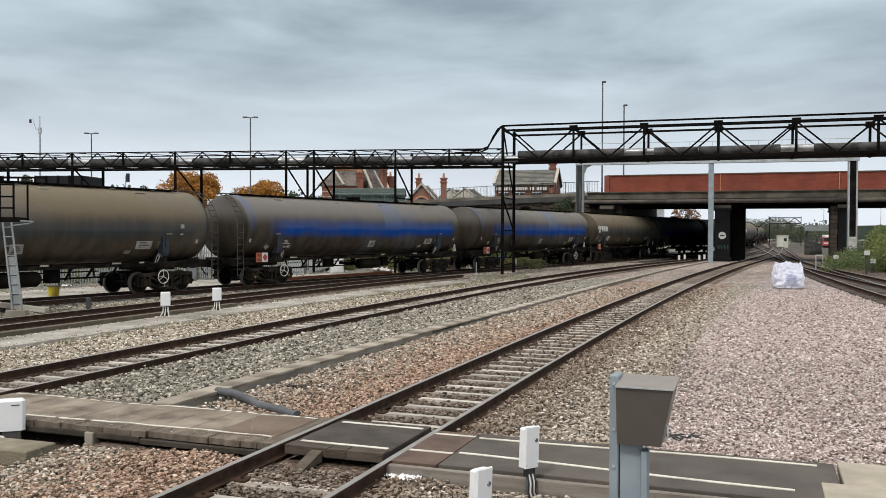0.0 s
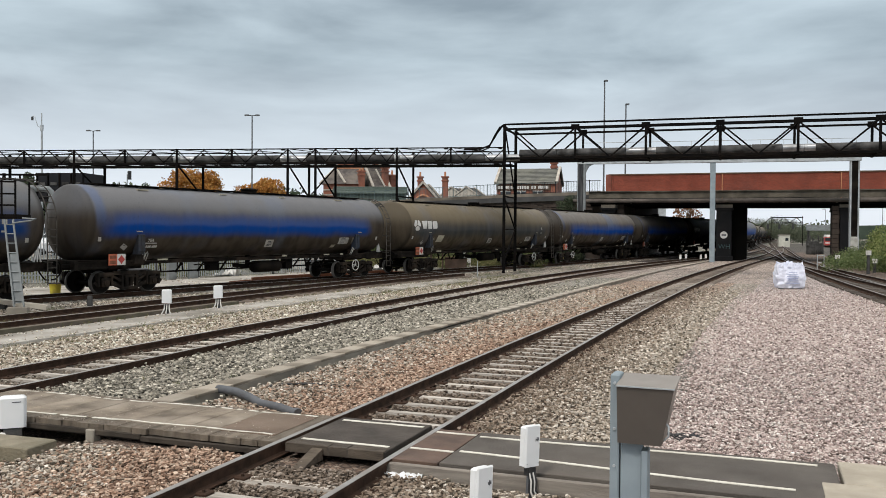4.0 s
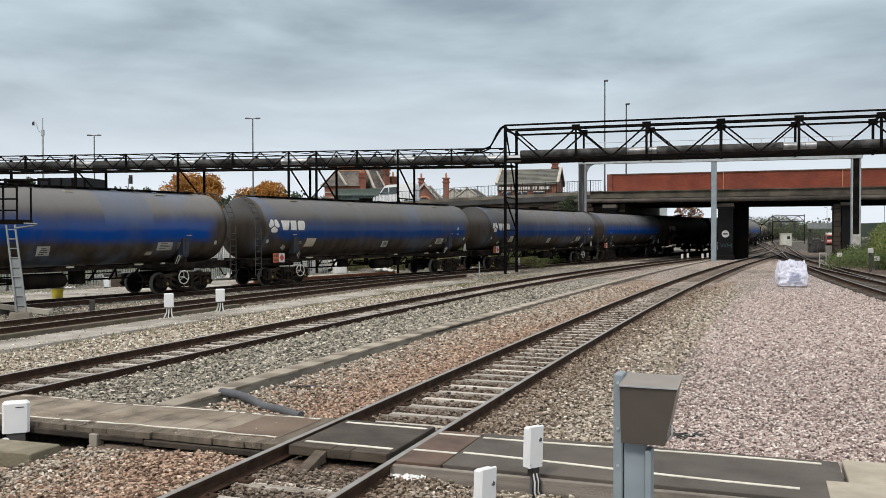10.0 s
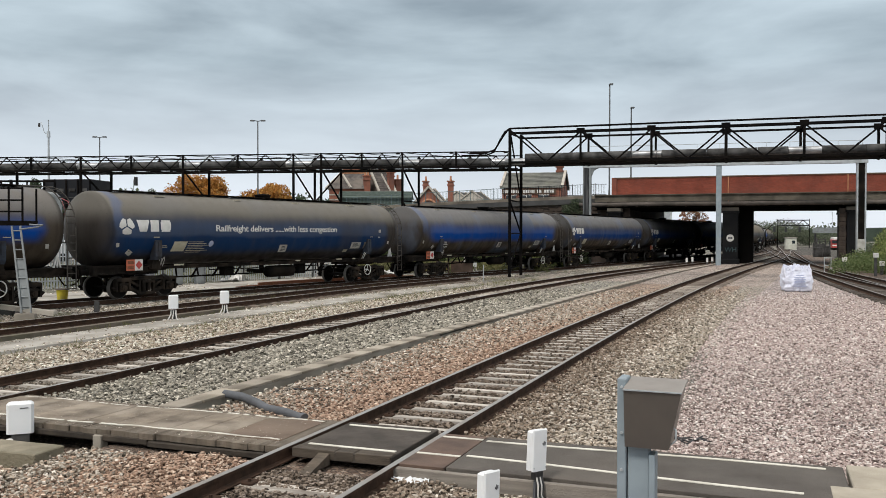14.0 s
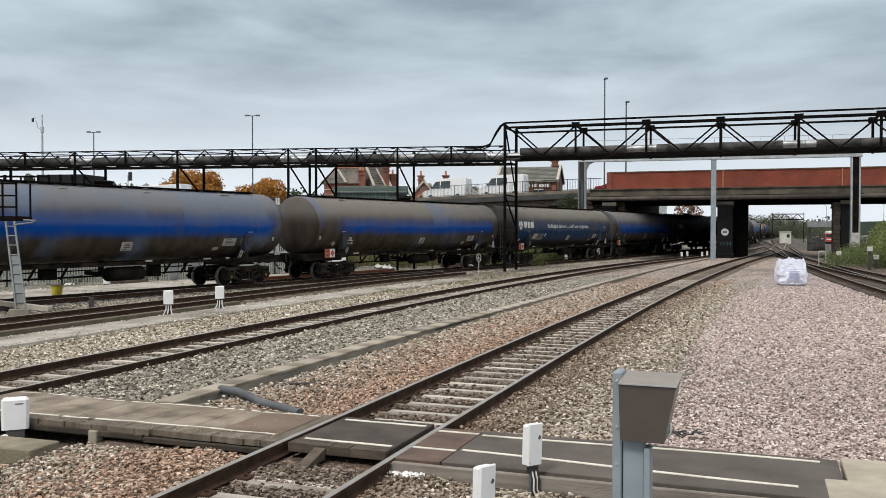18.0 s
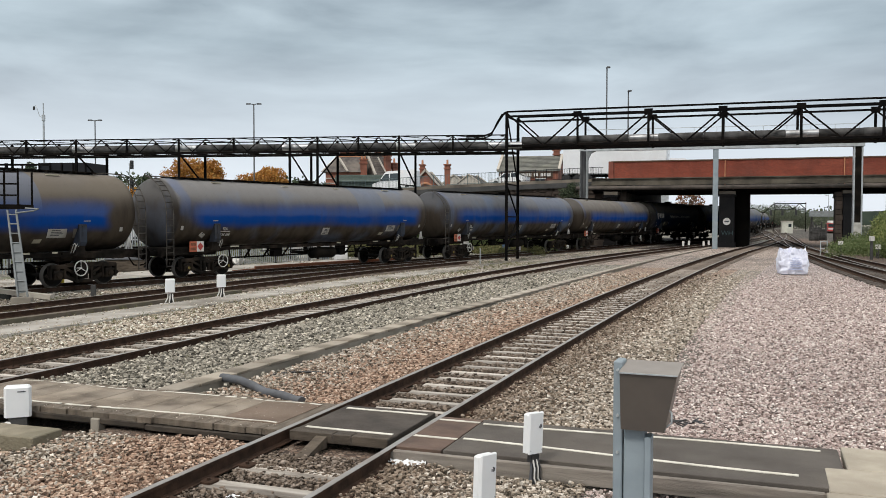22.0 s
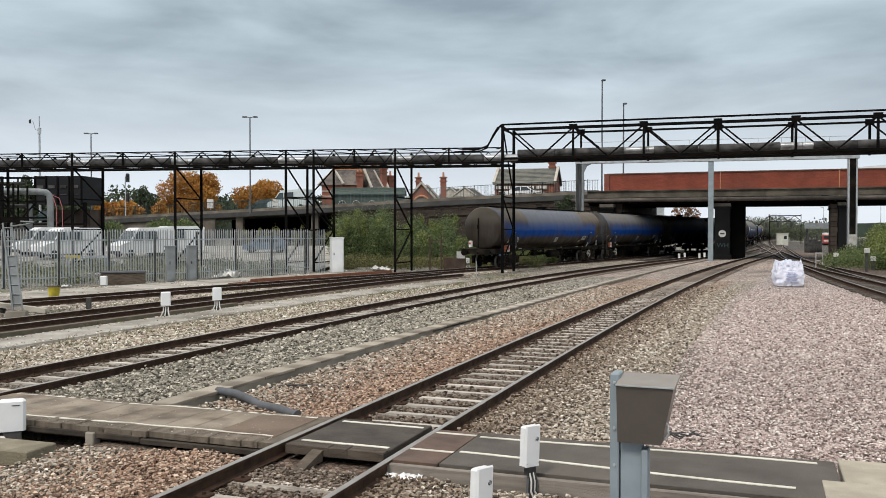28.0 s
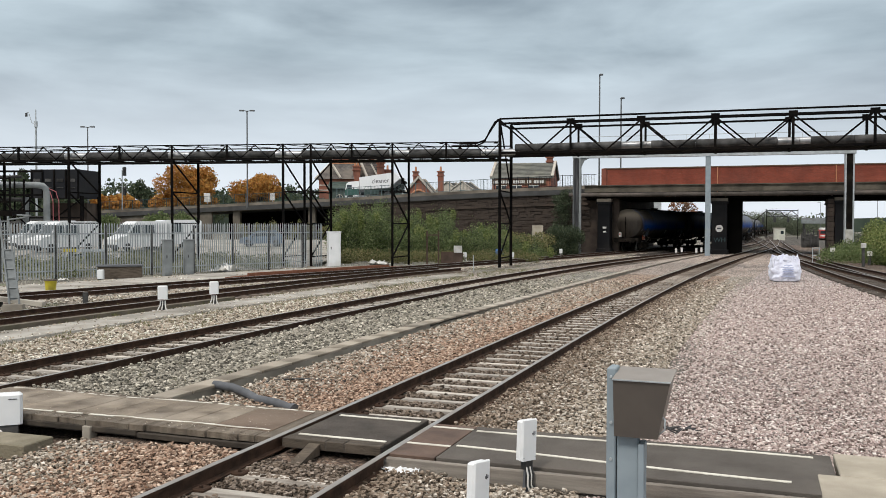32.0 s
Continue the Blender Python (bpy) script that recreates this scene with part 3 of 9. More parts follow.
m_stainless = surf("dull_steel_housing", (0.165, 0.145, 0.128), (0.13, 0.115, 0.102), 2.0, 0.36, 0.04, 0.5, fine=120)
# The hood's steel again, lightened for the sky's light on its top.
m_lid_lit = surf("sky_lit_steel_lid", (0.30, 0.272, 0.245), (0.24, 0.217, 0.195), 2.0, 0.55, 0.04, 0.15, fine=120)
m_whitebox = surf("white_plastic", (0.80, 0.81, 0.82), (0.72, 0.74, 0.75), 2, 0.45, 0.03, dirt=(0.55, 0.53, 0.48), dirt_amount=0.5)
m_blackplastic = surf("black_plastic", (0.025, 0.025, 0.027), (0.04, 0.04, 0.04), 4, 0.5, 0.05)
m_brick = surf("red_brick", (0.25, 0.075, 0.047), (0.19, 0.055, 0.037), 1.2, 0.9, 0.3, dirt=(0.12, 0.05, 0.04), dirt_amount=0.5, piece=0.25)
m_mortar = surf("brick_mortar", (0.22, 0.10, 0.07), (0.17, 0.075, 0.055), 2, 0.95, 0.3)
m_housebrick = surf("old_house_brick", (0.31, 0.115, 0.07), (0.20, 0.078, 0.052), 0.9, 0.9, 0.3, dirt=(0.13, 0.085, 0.07), dirt_amount=0.6)
m_sootbrick = surf("sooty_stone", (0.052, 0.038, 0.029), (0.03, 0.0225, 0.018), 1.3, 0.95, 0.6, fine=9, dirt=(0.09, 0.062, 0.046), dirt_amount=0.6, piece=0.14)
m_beam = surf("stained_bridge_concrete", (0.20, 0.172, 0.138), (0.125, 0.107, 0.085), 0.9, 0.9, 0.4, fine=14, dirt=(0.055, 0.047, 0.038), dirt_amount=0.75)
m_bridgebeam = surf("brown_stained_beam_concrete", (0.15, 0.13, 0.10), (0.085, 0.073, 0.057), 0.9, 0.9, 0.4, fine=12, dirt=(0.03, 0.027, 0.022), dirt_amount=0.8)
m_fadedteal = surf("faded_teal_paint", (0.045, 0.085, 0.09), (0.03, 0.06, 0.065), 3, 0.8, 0.1)
m_greenrail = surf("blue_green_railing_paint", (0.10, 0.14, 0.145), (0.075, 0.105, 0.11), 3, 0.7, 0.1)
m_trough = surf("tan_stained_concrete", (0.37, 0.325, 0.265), (0.25, 0.215, 0.17), 1.6, 0.95, 0.7, fine=35, dirt=(0.12, 0.10, 0.075), dirt_amount=0.7, piece=0.18)
m_paletrough = surf("pale_dusty_concrete", (0.46, 0.41, 0.345), (0.33, 0.29, 0.24), 1.6, 0.95, 0.6, fine=35, dirt=(0.17, 0.145, 0.115), dirt_amount=0.6, piece=0.12)
m_lampgrey = surf("dull_lamp_steel", (0.13, 0.135, 0.14), (0.10, 0.105, 0.11), 2, 0.8, 0.0, spec=0.2)
m_mossy = surf("mossy_rough_concrete", (0.36, 0.315, 0.235), (0.24, 0.21, 0.155), 3, 0.95, 0.9, fine=25, dirt=(0.13, 0.115, 0.075), dirt_amount=0.7)
m_slate_green = surf("lichened_roof_slate", (0.165, 0.165, 0.145), (0.11, 0.112, 0.10), 1.3, 0.85, 0.4, fine=6, dirt=(0.20, 0.20, 0.15), dirt_amount=0.5)
# Near-black colour that paints in the shade under bridge and viaduct.
m_shade_black = surf("shade_black_underside", (0.003, 0.003, 0.003), (0.005, 0.0045, 0.004), 1, 0.95, 0.2, spec=0.05)
m_pier = surf("black_painted_pier", (0.007, 0.0075, 0.009), (0.012, 0.012, 0.013), 1.2, 0.75, 0.2, dirt=(0.03, 0.027, 0.025), dirt_amount=0.4, spec=0.15)
m_slate = surf("roof_slate", (0.125, 0.108, 0.098), (0.06, 0.053, 0.05), 1.6, 0.8, 0.6, fine=3.5, dirt=(0.20, 0.17, 0.14), dirt_amount=0.7, piece=0.3)
m_stonetrim = surf("pale_stone_trim", (0.50, 0.46, 0.40), (0.40, 0.36, 0.31), 2, 0.9, 0.2)
m_hutpaint = surf("pale_cream_hut_paint", (0.62, 0.62, 0.54), (0.52, 0.52, 0.45), 2, 0.7, 0.1, dirt=(0.35, 0.34, 0.29), dirt_amount=0.4)
m_pot = surf("orange_chimney_pot", (0.50, 0.24, 0.13), (0.42, 0.19, 0.10), 3, 0.9, 0.1)
m_wood = surf("brown_wood", (0.12, 0.075, 0.045), (0.08, 0.05, 0.033), 3, 0.85, 0.3)
m_bark = surf("bark", (0.09, 0.07, 0.052), (0.06, 0.047, 0.036), 5, 0.95, 0.5)
m_white = surf("white_vehicle_paint", (0.78, 0.79, 0.80), (0.72, 0.73, 0.74), 1, 0.3, 0.0, dirt=(0.6, 0.58, 0.54), dirt_amount=0.3)
m_bluecar = surf("blue_grey_car_paint", (0.13, 0.18, 0.25), (0.11, 0.155, 0.215), 1, 0.3, 0.0)
m_darkcar = surf("dark_green_car_paint", (0.03, 0.055, 0.05), (0.025, 0.045, 0.04), 1, 0.3, 0.0)
m_redcar = surf("red_car_paint", (0.25, 0.02, 0.022), (0.2, 0.018, 0.02), 1, 0.3, 0.0)
m_teal = surf("dark_teal_vehicle_paint", (0.035, 0.11, 0.09), (0.03, 0.09, 0.075), 1, 0.35, 0.0)
m_pinkhose = surf("faded_pink_hose", (0.45, 0.14, 0.15), (0.36, 0.11, 0.12), 3, 0.7, 0.1)
m_pale = surf("pale_van_paint", (0.55, 0.61, 0.61), (0.48, 0.54, 0.54), 1, 0.35, 0.0)
m_glass = glass_mat("vehicle_glass", (0.03, 0.04, 0.045))
m_tyre = surf("tyre_rubber", (0.02, 0.02, 0.02), (0.03, 0.03, 0.03), 4, 0.85, 0.1)
m_yellow = surf("faded_yellow_paint", (0.55, 0.46, 0.03), (0.42, 0.35, 0.03), 4, 0.7, 0.1, dirt=(0.1, 0.08, 0.05), dirt_amount=0.6)
m_oldyellow = surf("grimy_yellow_paint", (0.30, 0.22, 0.03), (0.17, 0.13, 0.03), 6, 0.8, 0.1, dirt=(0.05, 0.045, 0.02), dirt_amount=0.8)
m_redpaint = surf("red_paint", (0.5, 0.06, 0.05), (0.4, 0.05, 0.04), 3, 0.5, 0.05)
m_orange = surf("orange_hazard_plate", (0.62, 0.15, 0.07), (0.52, 0.12, 0.06), 3, 0.6, 0.0, dirt=(0.25, 0.08, 0.05), dirt_amount=0.4)
m_sign = surf("white_sign_film", (0.74, 0.73, 0.70), (0.64, 0.63, 0.60), 4, 0.5, 0.0, dirt=(0.45, 0.42, 0.37), dirt_amount=0.5)
m_faded = surf("yellowed_label_film", (0.50, 0.47, 0.36), (0.40, 0.37, 0.28), 4, 0.6, 0.0, dirt=(0.22, 0.19, 0.15), dirt_amount=0.6)
m_oldwhite = surf("aged_white_film", (0.50, 0.49, 0.455), (0.38, 0.37, 0.34), 4, 0.6, 0.0, dirt=(0.22, 0.2, 0.17), dirt_amount=0.6)
m_dullfilm = surf("dull_label_film", (0.15, 0.135, 0.11), (0.10, 0.09, 0.075), 4, 0.7, 0.0, dirt=(0.22, 0.2, 0.16), dirt_amount=0.5)
m_strap = surf("blue_grey_strap_paint", (0.045, 0.058, 0.085), (0.035, 0.036, 0.042), 3, 0.7, 0.1, dirt=(0.055, 0.045, 0.035), dirt_amount=0.6, spec=0.2)
m_ink = surf("dark_print", (0.05, 0.05, 0.06), (0.07, 0.07, 0.08), 4, 0.6, 0.0)
m_bluedrum = surf("blue_plastic", (0.03, 0.12, 0.30), (0.025, 0.09, 0.24), 3, 0.5, 0.05)
m_bag = surf("white_woven_bag", (0.78, 0.80, 0.90), (0.66, 0.68, 0.79), 3, 0.7, 0.4, fine=60, dirt=(0.45, 0.45, 0.52), dirt_amount=0.5)
m_bagprint = surf("blue_bag_print", (0.38, 0.42, 0.60), (0.45, 0.49, 0.66), 5, 0.7, 0.0)
m_duct = surf("grey_plastic_duct", (0.10, 0.105, 0.115), (0.075, 0.078, 0.085), 4, 0.6, 0.2)
m_cable = surf("pale_conduit", (0.62, 0.61, 0.58), (0.5, 0.49, 0.46), 4, 0.6, 0.05)
m_darkclad = surf("dark_cladding", (0.008, 0.009, 0.012), (0.014, 0.015, 0.018), 1.2, 0.7, 0.1, dirt=(0.035, 0.03, 0.027), dirt_amount=0.3, spec=0.2)
m_kerb = surf("brown_old_kerb", (0.16, 0.13, 0.10), (0.11, 0.09, 0.07), 2, 0.95, 0.5, dirt=(0.07, 0.085, 0.04), dirt_amount=0.5)
m_hill = surf("distant_woodland", (0.05, 0.07, 0.05), (0.035, 0.05, 0.038), 0.2, 0.95, 0.5, fine=1.2)
m_road = surf("road_asphalt", (0.06, 0.06, 0.06), (0.045, 0.045, 0.045), 1, 0.9, 0.3)
m_leaf_green = leaf_mat("green_leaves", ((0.046, 0.068, 0.026), (0.105, 0.145, 0.053), (0.155, 0.20, 0.082), (0.235, 0.26, 0.125)))
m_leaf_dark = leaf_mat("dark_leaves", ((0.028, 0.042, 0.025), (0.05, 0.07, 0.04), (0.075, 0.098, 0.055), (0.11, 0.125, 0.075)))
m_leaf_orange = leaf_mat("autumn_leaves", ((0.22, 0.10, 0.03), (0.42, 0.19, 0.046), (0.53, 0.26, 0.06), (0.38, 0.25, 0.075)))
m_leaf_russet = leaf_mat("russet_leaves", ((0.10, 0.055, 0.035), (0.19, 0.08, 0.045), (0.26, 0.12, 0.06), (0.20, 0.17, 0.10)))
m_leaf_rough = leaf_mat("scrub_leaves", ((0.06, 0.075, 0.03), (0.14, 0.15, 0.06), (0.22, 0.205, 0.09), (0.30, 0.26, 0.14)))
m_leaf_bright = leaf_mat("bright_green_leaves", ((0.06, 0.085, 0.025), (0.14, 0.185, 0.055), (0.22, 0.265, 0.085), (0.34, 0.34, 0.15)))
m_leaf_bank = leaf_mat("bank_grass_leaves", ((0.07, 0.085, 0.045), (0.15, 0.165, 0.085), (0.24, 0.25, 0.14), (0.36, 0.34, 0.22)))
m_leaf_far = leaf_mat("hazy_leaves", ((0.05, 0.065, 0.045), (0.08, 0.10, 0.065), (0.12, 0.14, 0.09), (0.17, 0.17, 0.12)))
m_grass = leaf_mat("dry_grass", ((0.08, 0.10, 0.035), (0.15, 0.15, 0.06), (0.24, 0.21, 0.11)))
BLUE, BROWN = (0.0, 0.058, 0.29), (0.072, 0.057, 0.043)
# The tops' grey is lightened to stand in for the sky's sheen.
TOPGREY = (0.178, 0.172, 0.168)
m_tank_blue = tank_paint("tank_blue_band", BLUE, BROWN, TOPGREY, 2.15, 3.02, 1.0, 1, -8.0, clean=(2.9, 5.2))
m_tank_blue_b = tank_paint("tank_blue_narrow", (0.001, 0.06, 0.31), BROWN, (0.17, 0.156, 0.14), 2.3, 2.95, 1.0, 2, -7.3, 0.3, clean=(1.4, 3.0))
m_tank_blue_c = tank_paint("tank_blue_dull", (0.003, 0.045, 0.19), BROWN, (0.145, 0.143, 0.142), 2.15, 2.95, 0.9, 3, -8.4, 0.45)
m_tank_blue_d = tank_paint("tank_blue_washed", (0.0, 0.06, 0.30), BROWN, (0.15, 0.155, 0.17), 2.25, 3.02, 1.0, 6, -7.9, clean=(3.2, 8.2))
m_tank_blue_e = tank_paint("tank_blue_patched", (0.0, 0.06, 0.30), BROWN, (0.15, 0.128, 0.102), 2.1, 2.98, 1.0, 1, -8.3, 0.1, 0.2, clean=(-4.88, 5.2), right=8.0)
m_tank_blue_f = tank_paint("tank_blue_even", (0.0, 0.055, 0.28), BROWN, (0.16, 0.16, 0.166), 2.25, 2.98, 1.0, 7, -8.2, 0.3, right=7.75)
m_tank_brown = tank_paint("tank_brown", (0.035, 0.05, 0.062), (0.10, 0.08, 0.056), (0.17, 0.14, 0.095), 2.2, 2.8, 0.6, 4, -8.5, 0.3, rim=0.0)
m_tank_navy = tank_paint("tank_navy", (0.007, 0.033, 0.10), (0.052, 0.045, 0.04), (0.165, 0.152, 0.13), 1.75, 3.05, 1.0, 5, -8.7, 0.1, 0.4)

# ---- ground, tracks and crossing ----


class Line:
    """A way over the ground: integrates headings (degrees to the right of +y) given at distances along it."""

    def __init__(self, start, headings, lo, hi, step=0.5):
        self.s = np.arange(lo, hi + step, step)
        self.h = np.radians(np.interp(self.s, [a for a, _ in headings], [b for _, b in headings]))
        x, y = np.cumsum(np.sin(self.h)) * step, np.cumsum(np.cos(self.h)) * step
        self.x = x - np.interp(0, self.s, x) + start[0]
        self.y = y - np.interp(0, self.s, y) + start[1]

    def at(self, s, off=0.0):
        h = np.interp(s, self.s, self.h)
        return np.interp(s, self.s, self.x) + off * np.cos(h), np.interp(s, self.s, self.y) - off * np.sin(h), h

    def rows(self, lo, hi, step, off=0.0, z=0.0):
        out = []
        for s in np.append(np.arange(lo, hi, step), hi):
            x, y, h = self.at(s, off)
            out.append((float(x), float(y), z, float(h)))
        return out


near_line = Line((-1.19, 10.04), [(-12, 20), (0, 20), (20, 21.5), (45, 23.3), (70, 25), (85, 25), (120, 21.5), (400, 20)], -40, 380)
mid_line = Line((-7.05, 15.06), [(-14, 19), (0, 19), (10, 20), (25, 22), (37, 24), (50, 27), (65, 29), (85, 28), (130, 22), (400, 20.5)], -40, 380)
yard_line = Line((-11.8, 24.4), [(-20, 21), (0, 21.5), (18, 23.5), (26, 28), (34, 33), (60, 32.4)], -20, 36)
train_line = Line((-7.0, 44.41), [(-140, 26), (-40, 27), (-20, 29), (0, 32.6), (20, 32.4), (40, 29.3), (60, 29.3), (80, 30.5), (98, 31), (112, 20), (130, 19), (150, 20), (200, 23), (560, 25)], -260, 560)
right_line = Line((18.9, 36.5), [(-20, 14), (0, 15), (20, 17), (45, 18.5), (60, 20), (400, 20)], -20, 330)
far_right_line = Line((22.6, 45.0), [(-30, 12), (0, 13.5), (20, 14.5), (40, 18), (400, 20.5)], -30, 330)


def sheet(name, outline, z, material, label, category, kind="structure"):
    ob = part(name, Mesh().add([(x, y, z) for x, y in outline], [tuple(range(len(outline)))]), material)
    return tagged(ob, label, category, "", kind)


def strip(name, line, lo, hi, left, right, z, material, label, category, slope=0.25, base=-0.36, kind="structure", step=2.0):
    """A bed of stone along a line: flat on top, sloping at its shoulders."""
    sec = [(left - slope, base), (right + slope, base), (right, z), (left, z)]
    return tagged(part(name, Mesh().sweep(sec, line.rows(lo, hi, step)), material), label, category, "", kind)


sheet("ground", [(-2500, -60), (2500, -60), (2500, 3000), (-2500, 3000)], -0.34, m_yard, "stony railway ground with weeds reaching the horizon", "ground")
strip("ballast_near_far", near_line, 40, 95, -3.3, 2.1, -0.205, m_fargravel, "pinkish tan ballast far along the near track", "ballast")
strip("ballast_mid_far", mid_line, 40, 95, -1.5, 3.6, -0.215, m_fargravel, "pinkish tan ballast far along the middle track", "ballast")
strip("ballast_near_near", near_line, -36, 12, -3.3, 2.1, -0.205, m_gapshade_brown, "brown stone ballast bed under the near track", "ballast")
strip("ballast_near", near_line, 12, 40, -3.3, 2.1, -0.205, m_brown, "brown stone ballast bed under the near track", "ballast")
strip("ballast_mid_near", mid_line, -38, -1.5, -1.5, 1.3, -0.20, m_gapshade_grey, "grey stone ballast bed under the middle track", "ballast")
strip("ballast_mid_by_crossing", mid_line, -1.5, 7, -1.5, 3.6, -0.215, m_gapshade_grey, "grey stone ballast bed under the middle track", "ballast")
strip("ballast_mid", mid_line, 7, 40, -1.5, 3.6, -0.215, m_grey, "grey stone ballast bed under the middle track", "ballast")
strip("ballast_mid_weedy", mid_line, -38, 75, -4.0, -1.45, -0.215, m_weedy, "weedy tan ballast beside the middle track", "ballast")
strip("ballast_train", train_line, -60, 120, -2.2, 2.0, -0.22, m_weedy, "dusty ballast bed under the freight track", "ballast")
strip("ballast_yard", yard_line, -20, 30, -2.8, 1.5, -0.225, m_weedy, "dusty ballast bed under the yard track", "ballast")
strip("walkway", yard_line, -20, 26, 1.95, 3.45, -0.15, m_dustpath, "dusty grey concrete walkway beside the yard track", "walkway", 0.05)
strip("kerb", yard_line, -20, 8, 1.35, 1.6, -0.08, m_kerb, "mossy old brown kerb beside the yard track", "kerb", 0.02)
strip("gravel_far", near_line, 58, 82, 2.0, 9.0, -0.25, m_fargravel, "pinkish gravel towards the bridge", "gravel", 0.05)
strip("gravel_right_near", near_line, -36, 12, 2.0, 60.0, -0.25, m_gapshade_pink, "wide pinkish granite gravel beside the near track", "gravel", 0.05, step=4.0)
strip("gravel_right", near_line, 12, 58, 2.0, 60.0, -0.25, m_pink, "wide pinkish granite gravel beside the near track", "gravel", 0.05, step=4.0)
strip("shoulder_far", near_line, 40, 80, 0.7, 3.2, -0.225, m_fargravel, "pinkish tan ballast shoulder far along the near track", "ballast", 0.9)
strip("shoulder_right_near", near_line, -36, 12, 0.7, 3.2, -0.225, m_gapshade_tan, "tan ballast shoulder of the near track", "ballast", 0.9)
strip("shoulder_right", near_line, 12, 40, 0.7, 3.2, -0.225, m_tan, "tan ballast shoulder of the near track", "ballast", 0.9)
strip("ballast_low", near_line, -36, 1.2, -8.5, -3.2, -0.335, m_gapshade_brown, "brown stones in the hollow below the crossing", "ballast", 0.05, -0.5)
strip("four_foot_near", near_line, -36, 30, -0.70, 0.70, -0.195, m_dark, "dark oily stones between the near rails", "ballast", 0.02)
strip("four_foot_mid", mid_line, -38, 46, -0.70, 0.70, -0.205, m_dark, "dark grimy stones between the middle rails", "ballast", 0.02)
strip("apron", train_line, -60, 12, -7.5, -2.4, -0.23, m_dustpath, "dusty concrete apron between track and fence", "apron", 0.05)
strip("ballast_right", right_line, -14, 90, -1.0, 4.5, -0.20, m_darker, "dark ballast under the converging tracks", "ballast")

strip("ballast_station", right_line, 46, 200, -0.5, 14.0, -0.27, m_oily, "dark oily ballast under the station throat", "ballast", 0.05)
# Dark strip laid where the deck's shade falls on the track bed.
strip("sooty_bed", train_line, 42, 90, -16, 4.0, -0.2, m_shade_bed, "ballast coloured black as the shade under the bridge", "ballast")

RAIL = [(-0.07, -0.16), (0.07, -0.16), (0.07, -0.147), (0.012, -0.13), (0.012, -0.045), (0.036, -0.036), (0.036, -0.006), (-0.036, -0.006), (-0.036, -0.036), (-0.012, -0.045), (-0.012, -0.13), (-0.07, -0.147)]
HEAD = [(-0.034, -0.0055), (0.034, -0.0055), (0.030, 0.0), (-0.030, 0.0)]
sleeper_mesh = Mesh().box((0, 0, -0.06), (2.6, 0.25, 0.12), chamfer=0.012).data("sleeper", m_sleeper)
sleeper_mid_mesh = Mesh().box((0, 0, -0.06), (2.6, 0.25, 0.12), chamfer=0.012).data("grey_sleeper", m_sleeper_mid)
sleeper_far_mesh = Mesh().box((0, 0, -0.06), (2.6, 0.25, 0.12), chamfer=0.012).data("brown_sleeper", m_sleeper_far)
sleeper_dark_mesh = Mesh().box((0, 0, -0.06), (2.6, 0.25, 0.12), chamfer=0.012).data("dark_sleeper", m_sleeper_dark)
chair = Mesh()
for side in (-0.7525, 0.7525):
    chair.box((side - 0.13, 0, 0.012), (0.14, 0.16, 0.04), chamfer=0.012).box((side + 0.13, 0, 0.012), (0.14, 0.16, 0.04), chamfer=0.012)
    chair.tube((side - 0.14, 0.03, 0.0), (side - 0.14, 0.03, 0.06), 0.018, 6).tube((side + 0.14, -0.03, 0.0), (side + 0.14, -0.03, 0.06), 0.018, 6)
chair_mesh = chair.data("rail_fastening", m_rail)


def track(line, lo, hi, label, pieces, spacing=0.62, z=-0.16, skip=None, dark=False):
    """Two rails on sleepers; the sleepers of the stretch 'pieces' are objects of their own, the rest one part."""
    top = thing("railway_track", None, label, "railway track", "railway tracks", "structure")
    for side in (-0.7525, 0.7525):
        fine = line.rows(lo, hi, 1.0, side)
        rail = part("rail", Mesh().sweep(RAIL, fine), m_rail, top, "rusty brown steel rail")
        part("rail_head", Mesh().sweep(HEAD, fine), m_railhead, rail, "worn running surface of the rail")
    rest = Mesh()
    tie = sleeper_dark_mesh if dark else sleeper_mesh
    rng = random.Random(len(label))
    for s in np.arange(lo, hi, spacing):
        if skip and skip[0] < s < skip[1]:
            continue
        x, y, h = line.at(s)
        m = pose(x, y, z, 0, 0, -math.degrees(h) + rng.uniform(-0.8, 0.8))
        if pieces[0] <= s <= pieces[1]:
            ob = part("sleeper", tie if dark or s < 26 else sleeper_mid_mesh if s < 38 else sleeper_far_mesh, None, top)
            ob.matrix_world = m @ pose(rng.uniform(-0.03, 0.03), 0, rng.uniform(-0.006, 0.004))
            f = part("rail_fastening", chair_mesh, None, ob)
        else:
            rest.box((0, 0, -0.06), (2.6, 0.25, 0.12), m=m)
    if rest.v:
        tagged(part("sleepers", rest, m_sleeper_dark if dark else m_sleeper_far, top), kind="stuff")
    return top


track(near_line, -35.8, 150, "single railway track on pale weathered timber sleepers", (-3, 60), 0.62, skip=(-0.7, 0.55))
track(mid_line, -37.8, 150, "railway track on pale sleepers in grey ballast", (-2, 60), 0.62)
track(yard_line, -20, 30, "rusty yard track joining the freight track", (0, 0.5), 0.7, -0.17)
track(train_line, -70, 330, "freight track carrying the tank wagons", (-16, 40), 0.7, -0.165)
track(right_line, -10, 200, "dark railway track curving in from the side", (0, 50), 0.66, dark=True)
track(far_right_line, -20, 200, "dark railway track converging with its neighbour", (0, 40), 0.66, dark=True)

